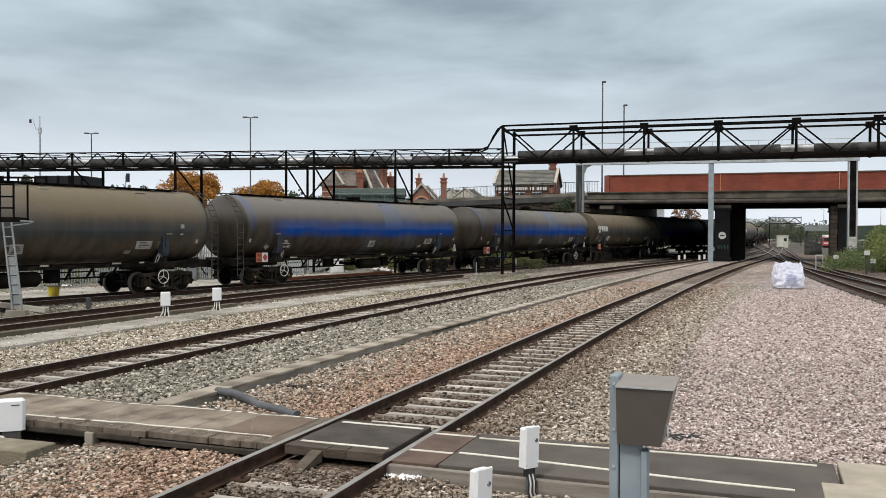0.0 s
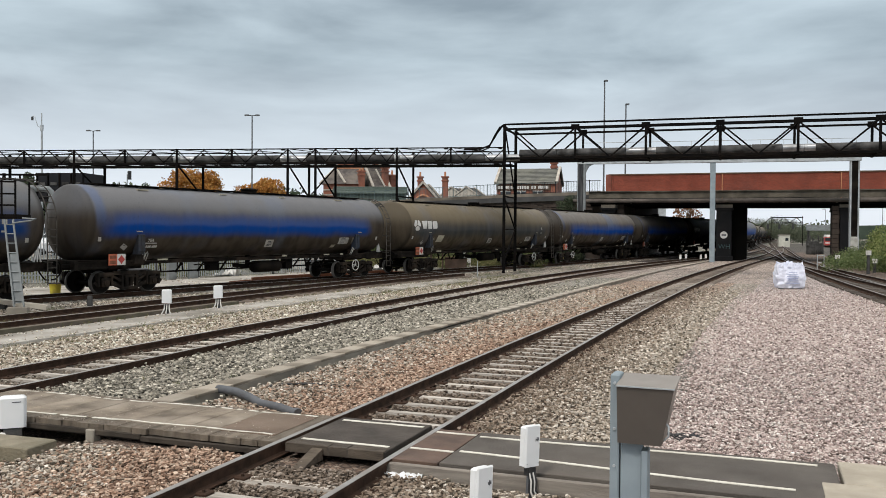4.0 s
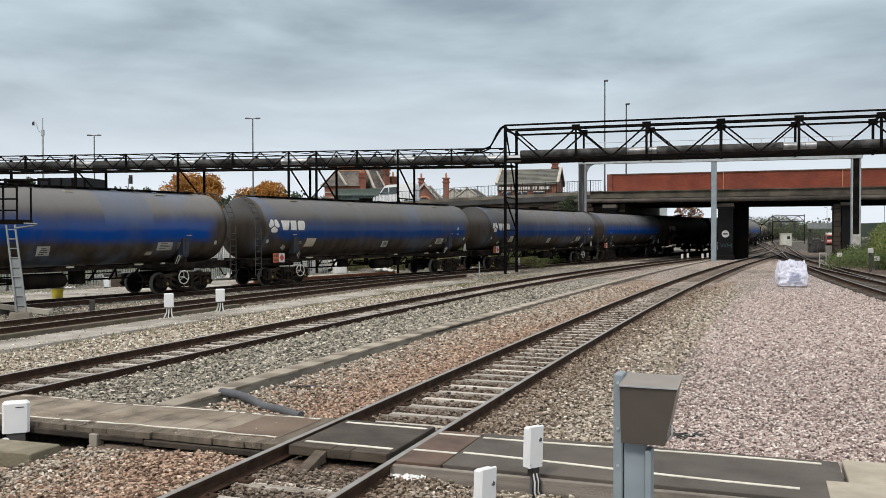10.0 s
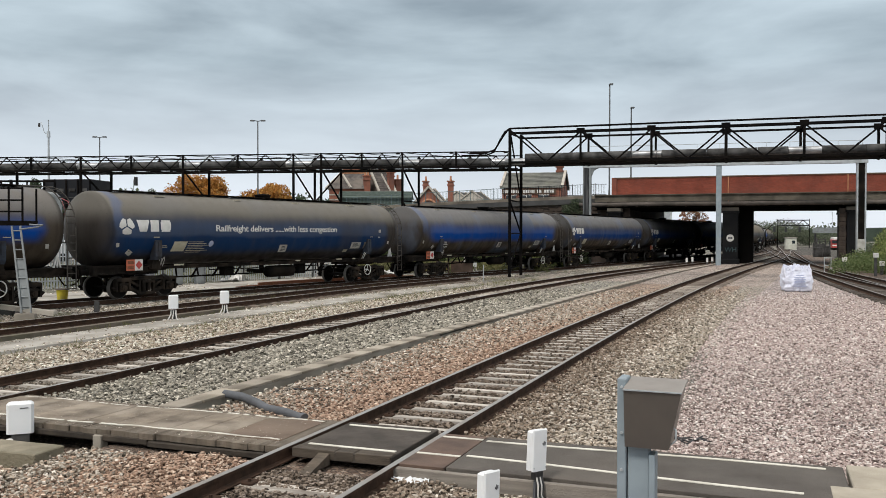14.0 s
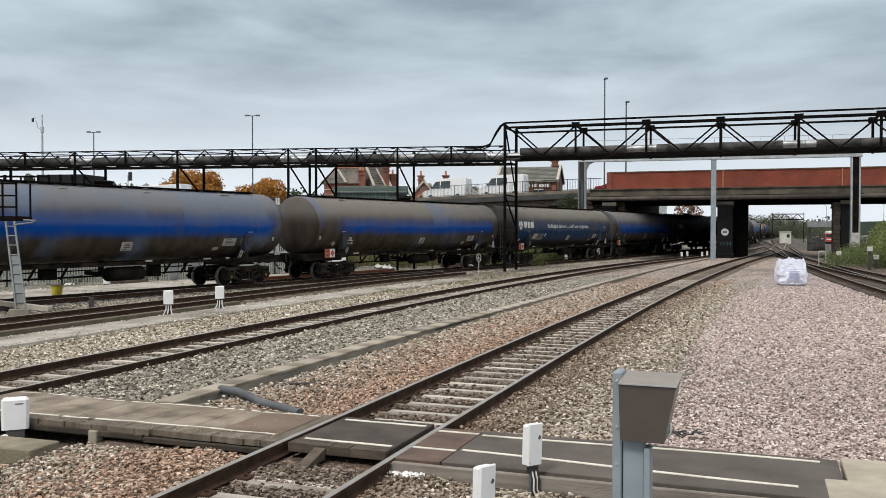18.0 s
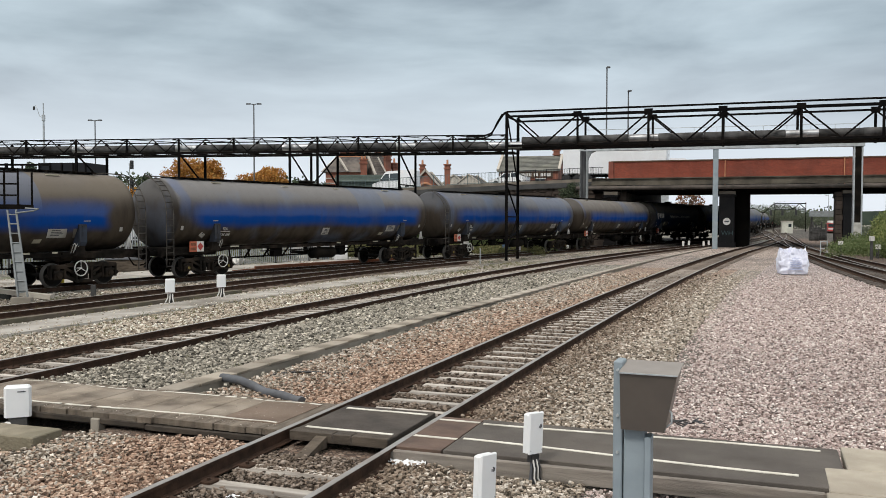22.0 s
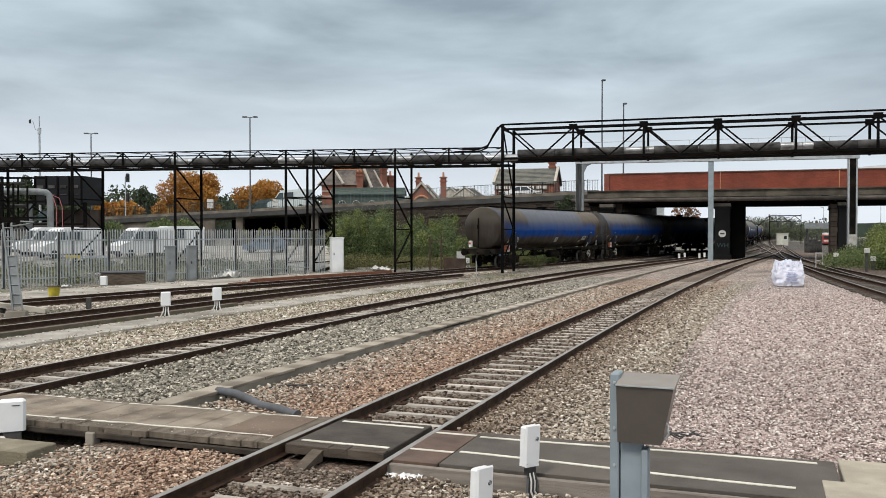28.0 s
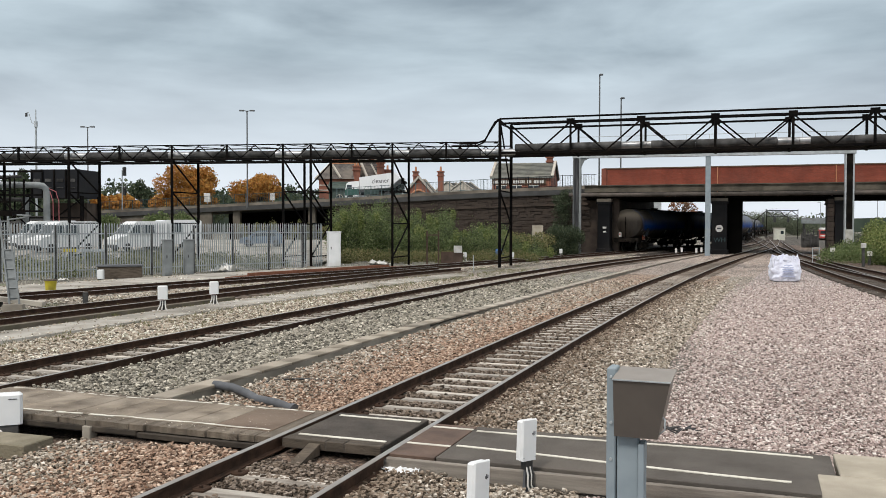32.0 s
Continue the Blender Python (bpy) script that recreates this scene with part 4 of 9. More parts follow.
# the concrete cable trough between the two tracks, lid by lid
trough = thing("cable_trough", None, "low concrete cable trough running between the tracks", "cable trough", "", "structure")
part("trough_wall", Mesh().sweep([(-0.17, -0.36), (0.17, -0.36), (0.17, -0.105), (-0.17, -0.105)], near_line.rows(1.2, 12.2, 1.5, -3.75)), m_concrete, trough)
part("trough_wall", Mesh().sweep([(-0.15, -0.36), (0.15, -0.36), (0.15, -0.163), (-0.15, -0.163)], near_line.rows(12.2, 34, 1.5, -3.75)), m_concrete, trough)
part("trough_wall", Mesh().sweep([(-0.1, -0.36), (0.1, -0.36), (0.1, -0.163), (-0.1, -0.163)], near_line.rows(34, 78, 1.5, -3.75)), m_concrete, trough)
lid_mesh = Mesh().box((0, 0, 0.02), (0.37, 0.985, 0.045), chamfer=0.008).data("trough_lid", m_trough)
pale_lid_mesh = Mesh().box((0, 0, 0.02), (0.33, 0.985, 0.045), chamfer=0.012).data("pale_trough_lid", m_paletrough)
far_lid_mesh = Mesh().box((0, 0, 0.02), (0.25, 0.985, 0.045), chamfer=0.012).data("narrow_trough_lid", m_paletrough)
rng = random.Random(5)
for s in np.arange(1.7, 78, 1.0):
    x, y, h = near_line.at(s, -3.75 + rng.uniform(-0.012, 0.012))
    lid = part("trough_lid", lid_mesh if s < 17 else pale_lid_mesh if s < 34 else far_lid_mesh, None, trough)
    lid.matrix_world = pose(x, y, -0.105 - 0.055 * min(1.0, max(0.0, (s - 12) / 8)) + rng.uniform(0, 0.012), 0, 0, -math.degrees(h) + rng.uniform(-0.5, 0.5))

# the foot crossing: frame with x to the right along the crossing and y along the track, at the near track's centre
CROSS = pose(-1.19, 10.04, 0, 0, 0, -20)
SHIFT = 0.2
crossing = thing("foot_crossing", CROSS, "timber and panel foot crossing with worn white edge lines", "foot crossing", "", "structure")
C0, C1 = -0.30, 1.22
plank_w = 0.225
k = 0
rng = random.Random(8)
for x in np.arange(-6.2, -0.95, plank_w):
    ln = C1 - C0 + rng.uniform(-0.03, 0.015)
    b = Mesh().box((x + plank_w / 2, SHIFT + (C0 + C1) / 2 - 0.02 + rng.uniform(-0.02, 0.02), -0.042 + rng.uniform(-0.004, 0.003)), (plank_w - 0.009, ln, 0.075), chamfer=0.003)
    part("plank", b, m_plank, crossing)
edges = (-6.2, -5.75, -5.3, -4.9, -4.45, -3.98, -3.5, -3.06, -2.62, -2.2, -1.78, -0.95)
for i, (x0, x1) in enumerate(zip(edges, edges[1:])):
    last = i == len(edges) - 2
    part("tread_sheet", Mesh().box(((x0 + x1) / 2, SHIFT + C0 + 0.235 + 0.57, -0.004 + rng.uniform(-0.0015, 0.0015)), (x1 - x0 - 0.012, 1.14 + rng.uniform(-0.02, 0.01), 0.012), chamfer=0.004), m_redmat if last else m_tread, crossing, "worn reddish-brown anti-slip sheet" if last else "gritty worn tread sheet")
part("bearer", Mesh().box((-3.6, SHIFT + C0 + 0.06, -0.125), (5.2, 0.10, 0.09)), m_darkwood, crossing)
part("bearer", Mesh().box((-3.6, SHIFT + C1 - 0.12, -0.16), (5.2, 0.14, 0.14)), m_darkwood, crossing)
# Dark boards below the plank ends paint in the shaded gap there.
for x0, x1, o in ((-6.2, -4.6, 0.0), (-4.58, -2.7, 0.012), (-2.68, -0.98, -0.006)):
    part("edge_board", Mesh().box(((x0 + x1) / 2, SHIFT + C0 - 0.035 + o, -0.118 + o), (x1 - x0, 0.045, 0.065), chamfer=0.012), m_darkwood, crossing, "rotten edge board, dark as the shade under the planks")
part("support_post", Mesh().box((-3.45, SHIFT + C0 - 0.01, -0.22), (0.13, 0.14, 0.29), chamfer=0.01), m_concrete, crossing, "short weathered concrete support post")
for x0, x1 in ((-0.66, 0.60),):
    part("panel", Mesh().box(((x0 + x1) / 2, SHIFT + (C0 + C1) / 2, -0.06), (x1 - x0, C1 - C0, 0.1), chamfer=0.008), m_rubber, crossing, "dark worn panel between the rails")
# Low dark strip in place of the open, shaded gap by the rail.
part("panel", Mesh().box((0.65, SHIFT + (C0 + C1) / 2, -0.10), (0.08, C1 - C0 - 0.06, 0.08), chamfer=0.01), m_darkwood, crossing, "dark strip standing in for the shaded gap beside the rail")
for x0, x1 in ((-0.66, -0.1), (-0.09, 0.14), (0.15, 0.60)):
    part("plank", Mesh().box(((x0 + x1) / 2, SHIFT + C0 + 0.085, -0.052), (x1 - x0 - 0.012, 0.18, 0.104), chamfer=0.006), m_darkplank, crossing)
part("end_ramp", Mesh().prism([(-0.62, -0.16), (-0.11, -0.16), (-0.11, -0.03)], -0.30, -0.16, "x"), m_darkplank, crossing, "sloping timber end ramp")
part("plate", Mesh().box((1.04, (C0 + C1) / 2, -0.035), (0.54, C1 - C0, 0.06), chamfer=0.006), m_plate, crossing, "rusty brown steel plate")
panel_edges = (1.32, 5.31)
for x0, x1 in zip(panel_edges, panel_edges[1:]):
    part("deck_panel", Mesh().box(((x0 + x1) / 2, (C0 + C1) / 2 + 0.02, -0.035), (x1 - x0 - 0.006, C1 - C0, 0.06), chamfer=0.006), m_asphalt, crossing, "grey gritty deck panel")
part("fascia", Mesh().box((2.9, C0 - 0.06, -0.11), (4.4, 0.07, 0.16), chamfer=0.01), m_greywood, crossing, "grey weathered timber edge board")
for y, back in ((C0 + 0.26, False), (C1 - 0.17, True)):
    for x0, x1 in ((-0.58, 0.0), (0.0, 0.55)):
        part("edge_line", Mesh().box(((x0 + x1) / 2, SHIFT + y, -0.007), (x1 - x0, 0.06, 0.008), -0.8), m_line, crossing, "worn white edge line")
    yr = y if back else y + 0.24
    part("edge_line", Mesh().box((1.06, yr, -0.002), (0.52, 0.06, 0.006)), m_line, crossing, "worn white edge line")
    pts = [(x, yr + 0.05 * math.sin(1.1 * x + y * 3) - (0 if back else 0.035 * (x - 1.4)), 0.0) for x in np.arange(1.38, 5.28 if back else 5.1, 0.25)]
    b = Mesh()
    for p, q in zip(pts, pts[1:]):
        b.beam(p, q, 0.055, 0.008)
    part("edge_line", b, m_line, crossing, "wavy white edge line")
    # on the timber the line is hand-laid: wavering, of uneven width, broken here and there
    x, drift = -6.1, 0.0
    while x < -1.0:
        d = rng.uniform(0.07, 0.2)
        nxt = max(-0.045, min(0.045, drift + rng.uniform(-0.03, 0.03)))
        b = Mesh().beam((x, SHIFT + y + drift, 0.0), (x + d, SHIFT + y + nxt, 0.0), rng.uniform(0.022, 0.058), 0.008)
        part("edge_line", b, m_line, crossing, "flaking white edge line")
        drift = nxt
        x += d + (rng.uniform(0.04, 0.16) if rng.random() < (0.4 if back else 0.08) else 0.0)

slabs = thing("concrete_slabs", CROSS, "tan concrete slabs at the foot of the platform ramp", "concrete slab", "", "structure")
for x, y, w, d in ((6.17, 0.9, 1.65, 0.9), (6.0, 0.02, 1.74, 0.82), (6.05, -0.9, 1.9, 0.95), (8.1, 0.9, 1.8, 0.9), (8.1, 0.02, 1.8, 0.82), (8.1, -0.9, 1.7, 0.95)):
    part("slab", Mesh().box((x, y, -0.05), (w, d, 0.1), chamfer=0.01), m_slab, slabs)

# concrete blocks and the old kerb by the near end of the crossing
block = thing("concrete_block", CROSS @ pose(-5.15, -0.85, -0.42, 0, 0, 2), "long low mossy concrete block beside the crossing", "concrete block", "", "structure")
part("block", Mesh().box((0, 0, 0.14), (3.1, 0.5, 0.30), chamfer=0.014), m_mossy, block)

# ---- the road bridge ----
BR = pose(16.2, 86.3, 0, 0, 0, -19.15)
bridge = thing("road_bridge", BR, "road bridge with red brick parapet on black piers", "road bridge", "", "structure")
part("deck_beam", Mesh().box((29, 0.35, 6.09), (62, 0.7, 0.64), chamfer=0.03), m_bridgebeam, bridge, "stained concrete edge beam")
part("ledge", Mesh().box((29, -0.03, 6.43), (62, 0.3, 0.07)), m_bridgebeam, bridge)
part("deck_soffit", Mesh().box((36, 6.0, 5.45), (76, 11.0, 0.5)), m_shade_black, bridge, "deck underside coloured black as its own shade")
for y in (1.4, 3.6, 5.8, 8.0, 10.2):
    part("girder", Mesh().box((29, y, 5.14), (62, 0.28, 0.22)), m_shade_black, bridge)
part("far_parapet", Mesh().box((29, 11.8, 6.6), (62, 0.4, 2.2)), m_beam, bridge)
# Unseen higher rear deck with its step, added to shade the wagons below.
part("deck_soffit", Mesh().box((4.4, 23.6, 6.62), (18.0, 25.2, 0.4)), m_shade_black, bridge, "deck underside coloured black as its own shade")
part("deck_step", Mesh().box((4.4, 11.25, 6.05), (18.0, 0.4, 0.9)), m_shade_black, bridge)
part("brick_core", Mesh().box((30, 0.38, 7.25), (59.9, 0.3, 1.60)), m_mortar, bridge, "mortar joints of the parapet")
part("coping", Mesh().box((30, 0.36, 8.10), (60.2, 0.5, 0.11), chamfer=0.02), m_wood, bridge, "dark brown coping")
part("parapet_end", Mesh().box((-0.1, 0.36, 7.27), (0.5, 0.5, 1.72), chamfer=0.02), m_brick, bridge)
courses = Mesh()
rng = random.Random(11)
for r in range(20):
    z = 6.50 + r * 0.078
    for x in np.arange(0.16 + (0.12 if r % 2 else 0), 27.5, 0.235):
        courses.box((x + 0.11, 0.215, z + 0.032), (0.222, 0.05 + rng.uniform(0, 0.012), 0.066))
m_bricks = surf("parapet_bricks", (0.295, 0.074, 0.043), (0.215, 0.054, 0.034), 0.7, 0.9, 0.2, dirt=(0.14, 0.05, 0.038), dirt_amount=0.5, island=0.13)
tagged(part("brick_courses", courses, m_bricks, bridge, "weathered red bricks"), kind="stuff")
for x in (10.6, 20.9):
    part("downpipe", Mesh().tube((x, 0.1, 5.5), (x, 0.1, 8.05), 0.05, 8), m_pot, bridge, "pinkish drain pipe")


def pier(x0, x1, y0, y1, label):
    p = part("pier", Mesh().box(((x0 + x1) / 2, (y0 + y1) / 2, 2.4), (x1 - x0, y1 - y0, 5.0), chamfer=0.04), m_pier, bridge, label)
    part("pier_cap", Mesh().box(((x0 + x1) / 2, (y0 + y1) / 2, 4.72), (x1 - x0 + 0.25, y1 - y0 + 0.25, 0.16)), m_pier, p)
    part("pier_cap", Mesh().box(((x0 + x1) / 2, (y0 + y1) / 2, 4.98), (x1 - x0 + 0.12, y1 - y0 + 0.12, 0.30)), m_beam, p)
    part("pier_plinth", Mesh().box(((x0 + x1) / 2, (y0 + y1) / 2, 0.0), (x1 - x0 + 0.25, y1 - y0 + 0.25, 0.5), chamfer=0.05), m_pier, p)


pier(10.1, 11.5, 0.2, 1.8, "black painted pier with a round white sign")
pier(10.4, 11.6, 3.4, 11.4, "sooty black pier")
pier(20.85, 22.2, 0.2, 1.8, "black pier")
pier(20.95, 22.0, 3.4, 11.4, "sooty black pier")
pier(-0.6, 0.6, -0.6, 1.2, "dark brick abutment pier")
part("cross_wall", Mesh().box((12.0, 19.0, 3.0), (1.7, 34.0, 6.6)), m_shade_black, bridge, "dividing wall coloured black as the shade under the deck")
part("cross_wall", Mesh().box((21.5, 6.7, 2.42), (0.9, 9.6, 5.3)), m_shade_black, bridge, "dividing wall coloured black as the shade under the deck")
corner = part("stone_column", Mesh().box((20.5, 0.95, 2.5), (0.5, 1.1, 5.2)), m_shade_black, bridge, "rough sooty stone column")
rng = random.Random(21)
z = -0.1
while z < 4.95:
    h = rng.uniform(0.34, 0.52)
    part("stone", Mesh().box((20.5 + rng.uniform(-0.02, 0.02), 0.9, z + h / 2), (0.62 + rng.uniform(-0.05, 0.03), 1.3, h - 0.03), chamfer=0.04), m_sootbrick, corner)
    z += h
part("abutment", Mesh().box((0.2, 18.6, 3.1), (2.2, 35.2, 6.6)), m_sootbrick, bridge, "sooty brick abutment")
part("abutment", Mesh().box((35, 6.0, 2.5), (8, 11.0, 5.2)), m_sootbrick, bridge, "sooty brick abutment")
part("service_pipe", Mesh().tube((-3.5, -0.2, 5.5), (40, -0.2, 5.5), 0.2, 14), m_rustpipe, bridge, "rust-brown service pipe under the beam")
for x in np.arange(-2.5, 30, 4.6):
    part("pipe_flange", Mesh().tube((x, -0.2, 5.5), (x + 0.12, -0.2, 5.5), 0.26, 12), m_rustpipe, bridge)
sign = part("round_sign", Mesh().tube((10.8, 0.17, 2.25), (10.8, 0.14, 2.25), 0.34, 20), m_sign, bridge, "white oval number sign")
part("sign_bars", Mesh().box((10.8, 0.132, 2.25), (0.4, 0.006, 0.14)), m_ink, sign)
cu = bpy.data.curves.new("paint_marks", "FONT")
cu.body, cu.size = "WH", 0.62
ob = bpy.data.objects.new("paint_marks", cu)
me = bpy.data.meshes.new_from_object(ob)
part("paint_marks", Mesh().add([(10.3 + p.co.x, 0.192, 0.95 + p.co.y) for p in me.vertices], [tuple(p.vertices) for p in me.polygons]), m_fadedteal, bridge, "faded teal painted letters")
bpy.data.objects.remove(ob)
part("notice", Mesh().box((0.1, -0.62, 2.3), (0.35, 0.02, 0.18)).box((0.1, -0.62, 1.9), (0.3, 0.02, 0.14)), m_sign, bridge, "small white notices")

# ---- the road up to the bridge and its retaining wall ----
ROAD = ((-1600, 150, 1.2), (-600, 130, 2.0), (-100, 118, 3.0), (200, 111, 3.95), (400, 107, 4.6), (590, 104, 5.15), (760, 100.5, 5.7), (890, 97, 5.98), (1040, 93.5, 6.2), (1300, 88, 5.9), (1568, 84, 5.75), (2000, 76, 5.75), (2600, 66, 5.75))


def road_point(u, back=0.0):
    """A place on the road by the sight line along which it is seen from the platform."""
    us = [r[0] for r in ROAD]
    y = np.interp(u, us, [r[1] for r in ROAD]) + back
    return Vector(((u - 784) / 1550 * y, y, np.interp(u, us, [r[2] for r in ROAD])))


def road_pose(u, rate):
    u = min(max(u, -1500), 2500)
    lane = -1.6 if rate < 0 else 1.9
    a, b = road_point(u - 12, lane), road_point(u + 12, lane)
    d = (b - a) if rate > 0 else (a - b)
    p = road_point(u, lane)
    pitch = math.degrees(math.asin(d.z / d.length))
    return pose(p.x, p.y, p.z, 0, -pitch, math.degrees(math.atan2(d.y, d.x)))


def front_rows(lo, hi, dz, step=40.0, back=-5.0):
    out = []
    for u in np.arange(lo, hi + 1, step):
        p, q = road_point(u, back), road_point(u + 5, back)
        out.append((p.x, p.y, p.z + dz, math.atan2(q.x - p.x, q.y - p.y)))
    return out


ramp_road = thing("ramp_road", None, "road climbing on a viaduct behind a concrete parapet", "road", "", "structure")
part("road_deck", Mesh().sweep([(-9.5, -0.5), (0.3, -0.5), (0.3, 0.0), (-9.5, 0.0)], front_rows(-2100, 1060, 0.0)), m_road, ramp_road, "dark asphalt road deck")
part("road_deck", Mesh().sweep([(-8.0, -0.3), (-1.6, -0.3), (-1.6, 0.0), (-8.0, 0.0)], front_rows(1050, 2560, 0.0)), m_road, ramp_road, "dark asphalt road deck")
part("parapet", Mesh().sweep([(-0.3, -0.55), (0.12, -0.55), (0.12, 0.32), (-0.3, 0.32)], front_rows(180, 1060, 0.0)), m_beam, ramp_road, "stained concrete parapet band")
part("ramp_wall", Mesh().sweep([(-0.3, -6.0), (0.05, -6.0), (0.05, -0.4), (-0.3, -0.4)], front_rows(-2100, 380, 0.0)), m_beam, ramp_road, "grey concrete ramp wall")
# Black sheet behind the viaduct openings, standing in for their shade.
part("far_wall", Mesh().sweep([(-9.6, -7.0), (-9.3, -7.0), (-9.3, -0.4), (-9.6, -0.4)], front_rows(340, 640, 0.0)), m_shade_black, ramp_road)
for u in (425, 558):
    p = road_point(u, -4.2)
    part("column", Mesh().box((p.x, p.y, p.z / 2 - 0.4), (0.8, 1.0, p.z)), m_beam, ramp_road, "concrete viaduct column")
part("retaining_wall", Mesh().sweep([(-0.6, -7.0), (0.0, -7.0), (0.0, -0.5), (-0.6, -0.5)], front_rows(600, 1080, 0.0)), m_sootbrick, ramp_road, "sooty old stone retaining wall")
# single stones of the wall where it shows over the scrub
rng = random.Random(3)
stone_meshes = []
for k in range(7):
    j = lambda a: rng.uniform(-a, a)
    back = [(x, 0.03, z) for x, z in ((-0.39, -0.135), (0.39, -0.135), (0.39, 0.135), (-0.39, 0.135))]
    rim = [(x + j(0.05), 0.0, z + j(0.035)) for x, _, z in back]
    face = [(x * 0.94 + j(0.03), -0.025 + j(0.012), z * 0.9 + j(0.015)) for x, _, z in rim]
    ring = [(a, (a + 1) % 4, (a + 1) % 4 + 4, a + 4) for a in range(4)] + [(a + 4, (a + 1) % 4 + 4, (a + 1) % 4 + 8, a + 8) for a in range(4)]
    stone_meshes.append(Mesh().add(back + rim + face, ring + [(8, 9, 10, 11)]).data("stone", m_sootbrick))
for r in range(13):
    u = 690 + (6 if r % 2 else 0)
    while u < 1046:
        p, q = road_point(u, -5.0), road_point(u + 5, -5.0)
        wide = rng.choice((5.0, 7.0, 8.5, 11.0, 15.0))
        if p.z - 0.75 - r * 0.31 > 0.6:
            st = part("stone", rng.choice(stone_meshes), None, ramp_road)
            st.matrix_world = pose(p.x + rng.uniform(-0.12, 0.12), p.y - 0.05 + rng.uniform(-0.05, 0.03), p.z - 0.75 - r * 0.31 + rng.uniform(-0.05, 0.05), 0, rng.uniform(-3, 3), math.degrees(math.atan2(q.y - p.y, q.x - p.x))) @ Matrix.Diagonal((wide / 13.2, rng.uniform(0.8, 1.3), rng.uniform(0.8, 1.3), 1))
        u += wide
part("string_course", Mesh().sweep([(0.0, -1.6), (0.22, -1.6), (0.22, -1.45), (0.0, -1.45)], front_rows(760, 1046, 0.0, 22)), m_sootbrick, ramp_road)


def railing(lo, hi, h, mat, label, back=-4.8, gap=0.16):
    r = thing("railing", None, label, "railing", "", "structure")
    rows = front_rows(lo, hi, 0.3, 20, back)
    b = Mesh()
    for z in (0.1, h):
        for a, c in zip(rows, rows[1:]):
            b.beam((a[0], a[1], a[2] + z), (c[0], c[1], c[2] + z), 0.05)
    part("rail", b, mat, r)
    bars_b = Mesh()
    posts = 0
    for a, c in zip(rows, rows[1:]):
        pa, pc = Vector(a[:3]), Vector(c[:3])
        n = max(1, int((pc - pa).length / gap))
        for i in range(n):
            p = pa.lerp(pc, i / n)
            bars_b.beam((p.x, p.y, p.z), (p.x, p.y, p.z + h), 0.022)
        part("post", Mesh().box((pa.x, pa.y, pa.z + h / 2), (0.07, 0.07, h + 0.15)), mat, r)
    tagged(part("bars", bars_b, mat, r), kind="stuff")


railing(600, 880, 1.15, m_greenrail, "blue-green steel railing along the road parapet")
railing(880, 1072, 1.15, m_darkclad, "dark steel railing along the road parapet")
railing(180, 580, 1.05, m_darkcar, "dark green railing along the road", gap=0.22)

# ---- pipe gantries over the yard ----
GA = Vector((3.8, 56.0, 0))
E_LOW = Vector((34.5, -4.8, 0)).normalized()
E_HIGH = Vector((21.1, -6.8, 0)).normalized()
ACROSS = Vector((0.96, 2.95, 0))


def up(p, z):
    return Vector((p.x, p.y, z))


def trestle(name_label, p, top, braced=True):
    t = thing("gantry_trestle", None, name_label, "gantry leg", "gantry trestles")
    a, b = p, p + ACROSS
    for q in (a, b):
        part("leg", Mesh().beam(up(q, -0.34), up(q, top), 0.18 if top > 8 else 0.15), m_black, t, "black steel leg")
        part("foot_plate", Mesh().box((q.x, q.y, -0.27), (0.5, 0.5, 0.12)), m_concrete, t)
    for i, (z0, z1) in enumerate(((0.4, 2.6), (2.6, 4.7), (4.7, top))):
        part("brace", Mesh().beam(up(a, z0), up(b, z0), 0.08), m_black, t)
        part("brace", Mesh().beam(up(a, z0) if i == 0 else up(a, z1), up(b, z1) if i == 0 else up(b, z0), 0.08), m_black, t)
    return t


def low(s):
    return GA + E_LOW * s


def high(s):
    return GA + E_HIGH * s


for s in (-36.9, -29.5, -22.07, -14.33, -12.44, -6.98):
    trestle("black lattice trestle leg of the pipe gantry", low(s), 6.85)
trestle("tall black lattice trestle where the gantry steps up", GA, 9.25)
x_brace = thing("gantry_bracing", None, "black cross bracing between two gantry trestles", "bracing")
for (sa, za), (sb, zb) in (((-12.44, 6.8), (-14.33, 4.75)), ((-14.33, 4.7), (-12.44, 2.4))):
    part("brace", Mesh().beam(up(low(sa) + ACROSS, za), up(low(sb) + ACROSS, zb), 0.08), m_black, x_brace)
for z in (4.72, 2.55):
    part("brace", Mesh().beam(up(low(-14.33), z), up(low(-12.44), z), 0.07), m_black, x_brace)
    part("brace", Mesh().beam(up(low(-14.33) + ACROSS, z), up(low(-12.44) + ACROSS, z), 0.07), m_black, x_brace)

LOW_POSTS = (-44.0, -40.6, -36.9, -33.2, -29.5, -25.8, -22.07, -18.2, -14.33, -12.44, -9.69, -6.98, -3.46, 0.04)
low_gantry = thing("pipe_gantry", None, "low black truss gantry carrying lagged pipes", "pipe gantry")
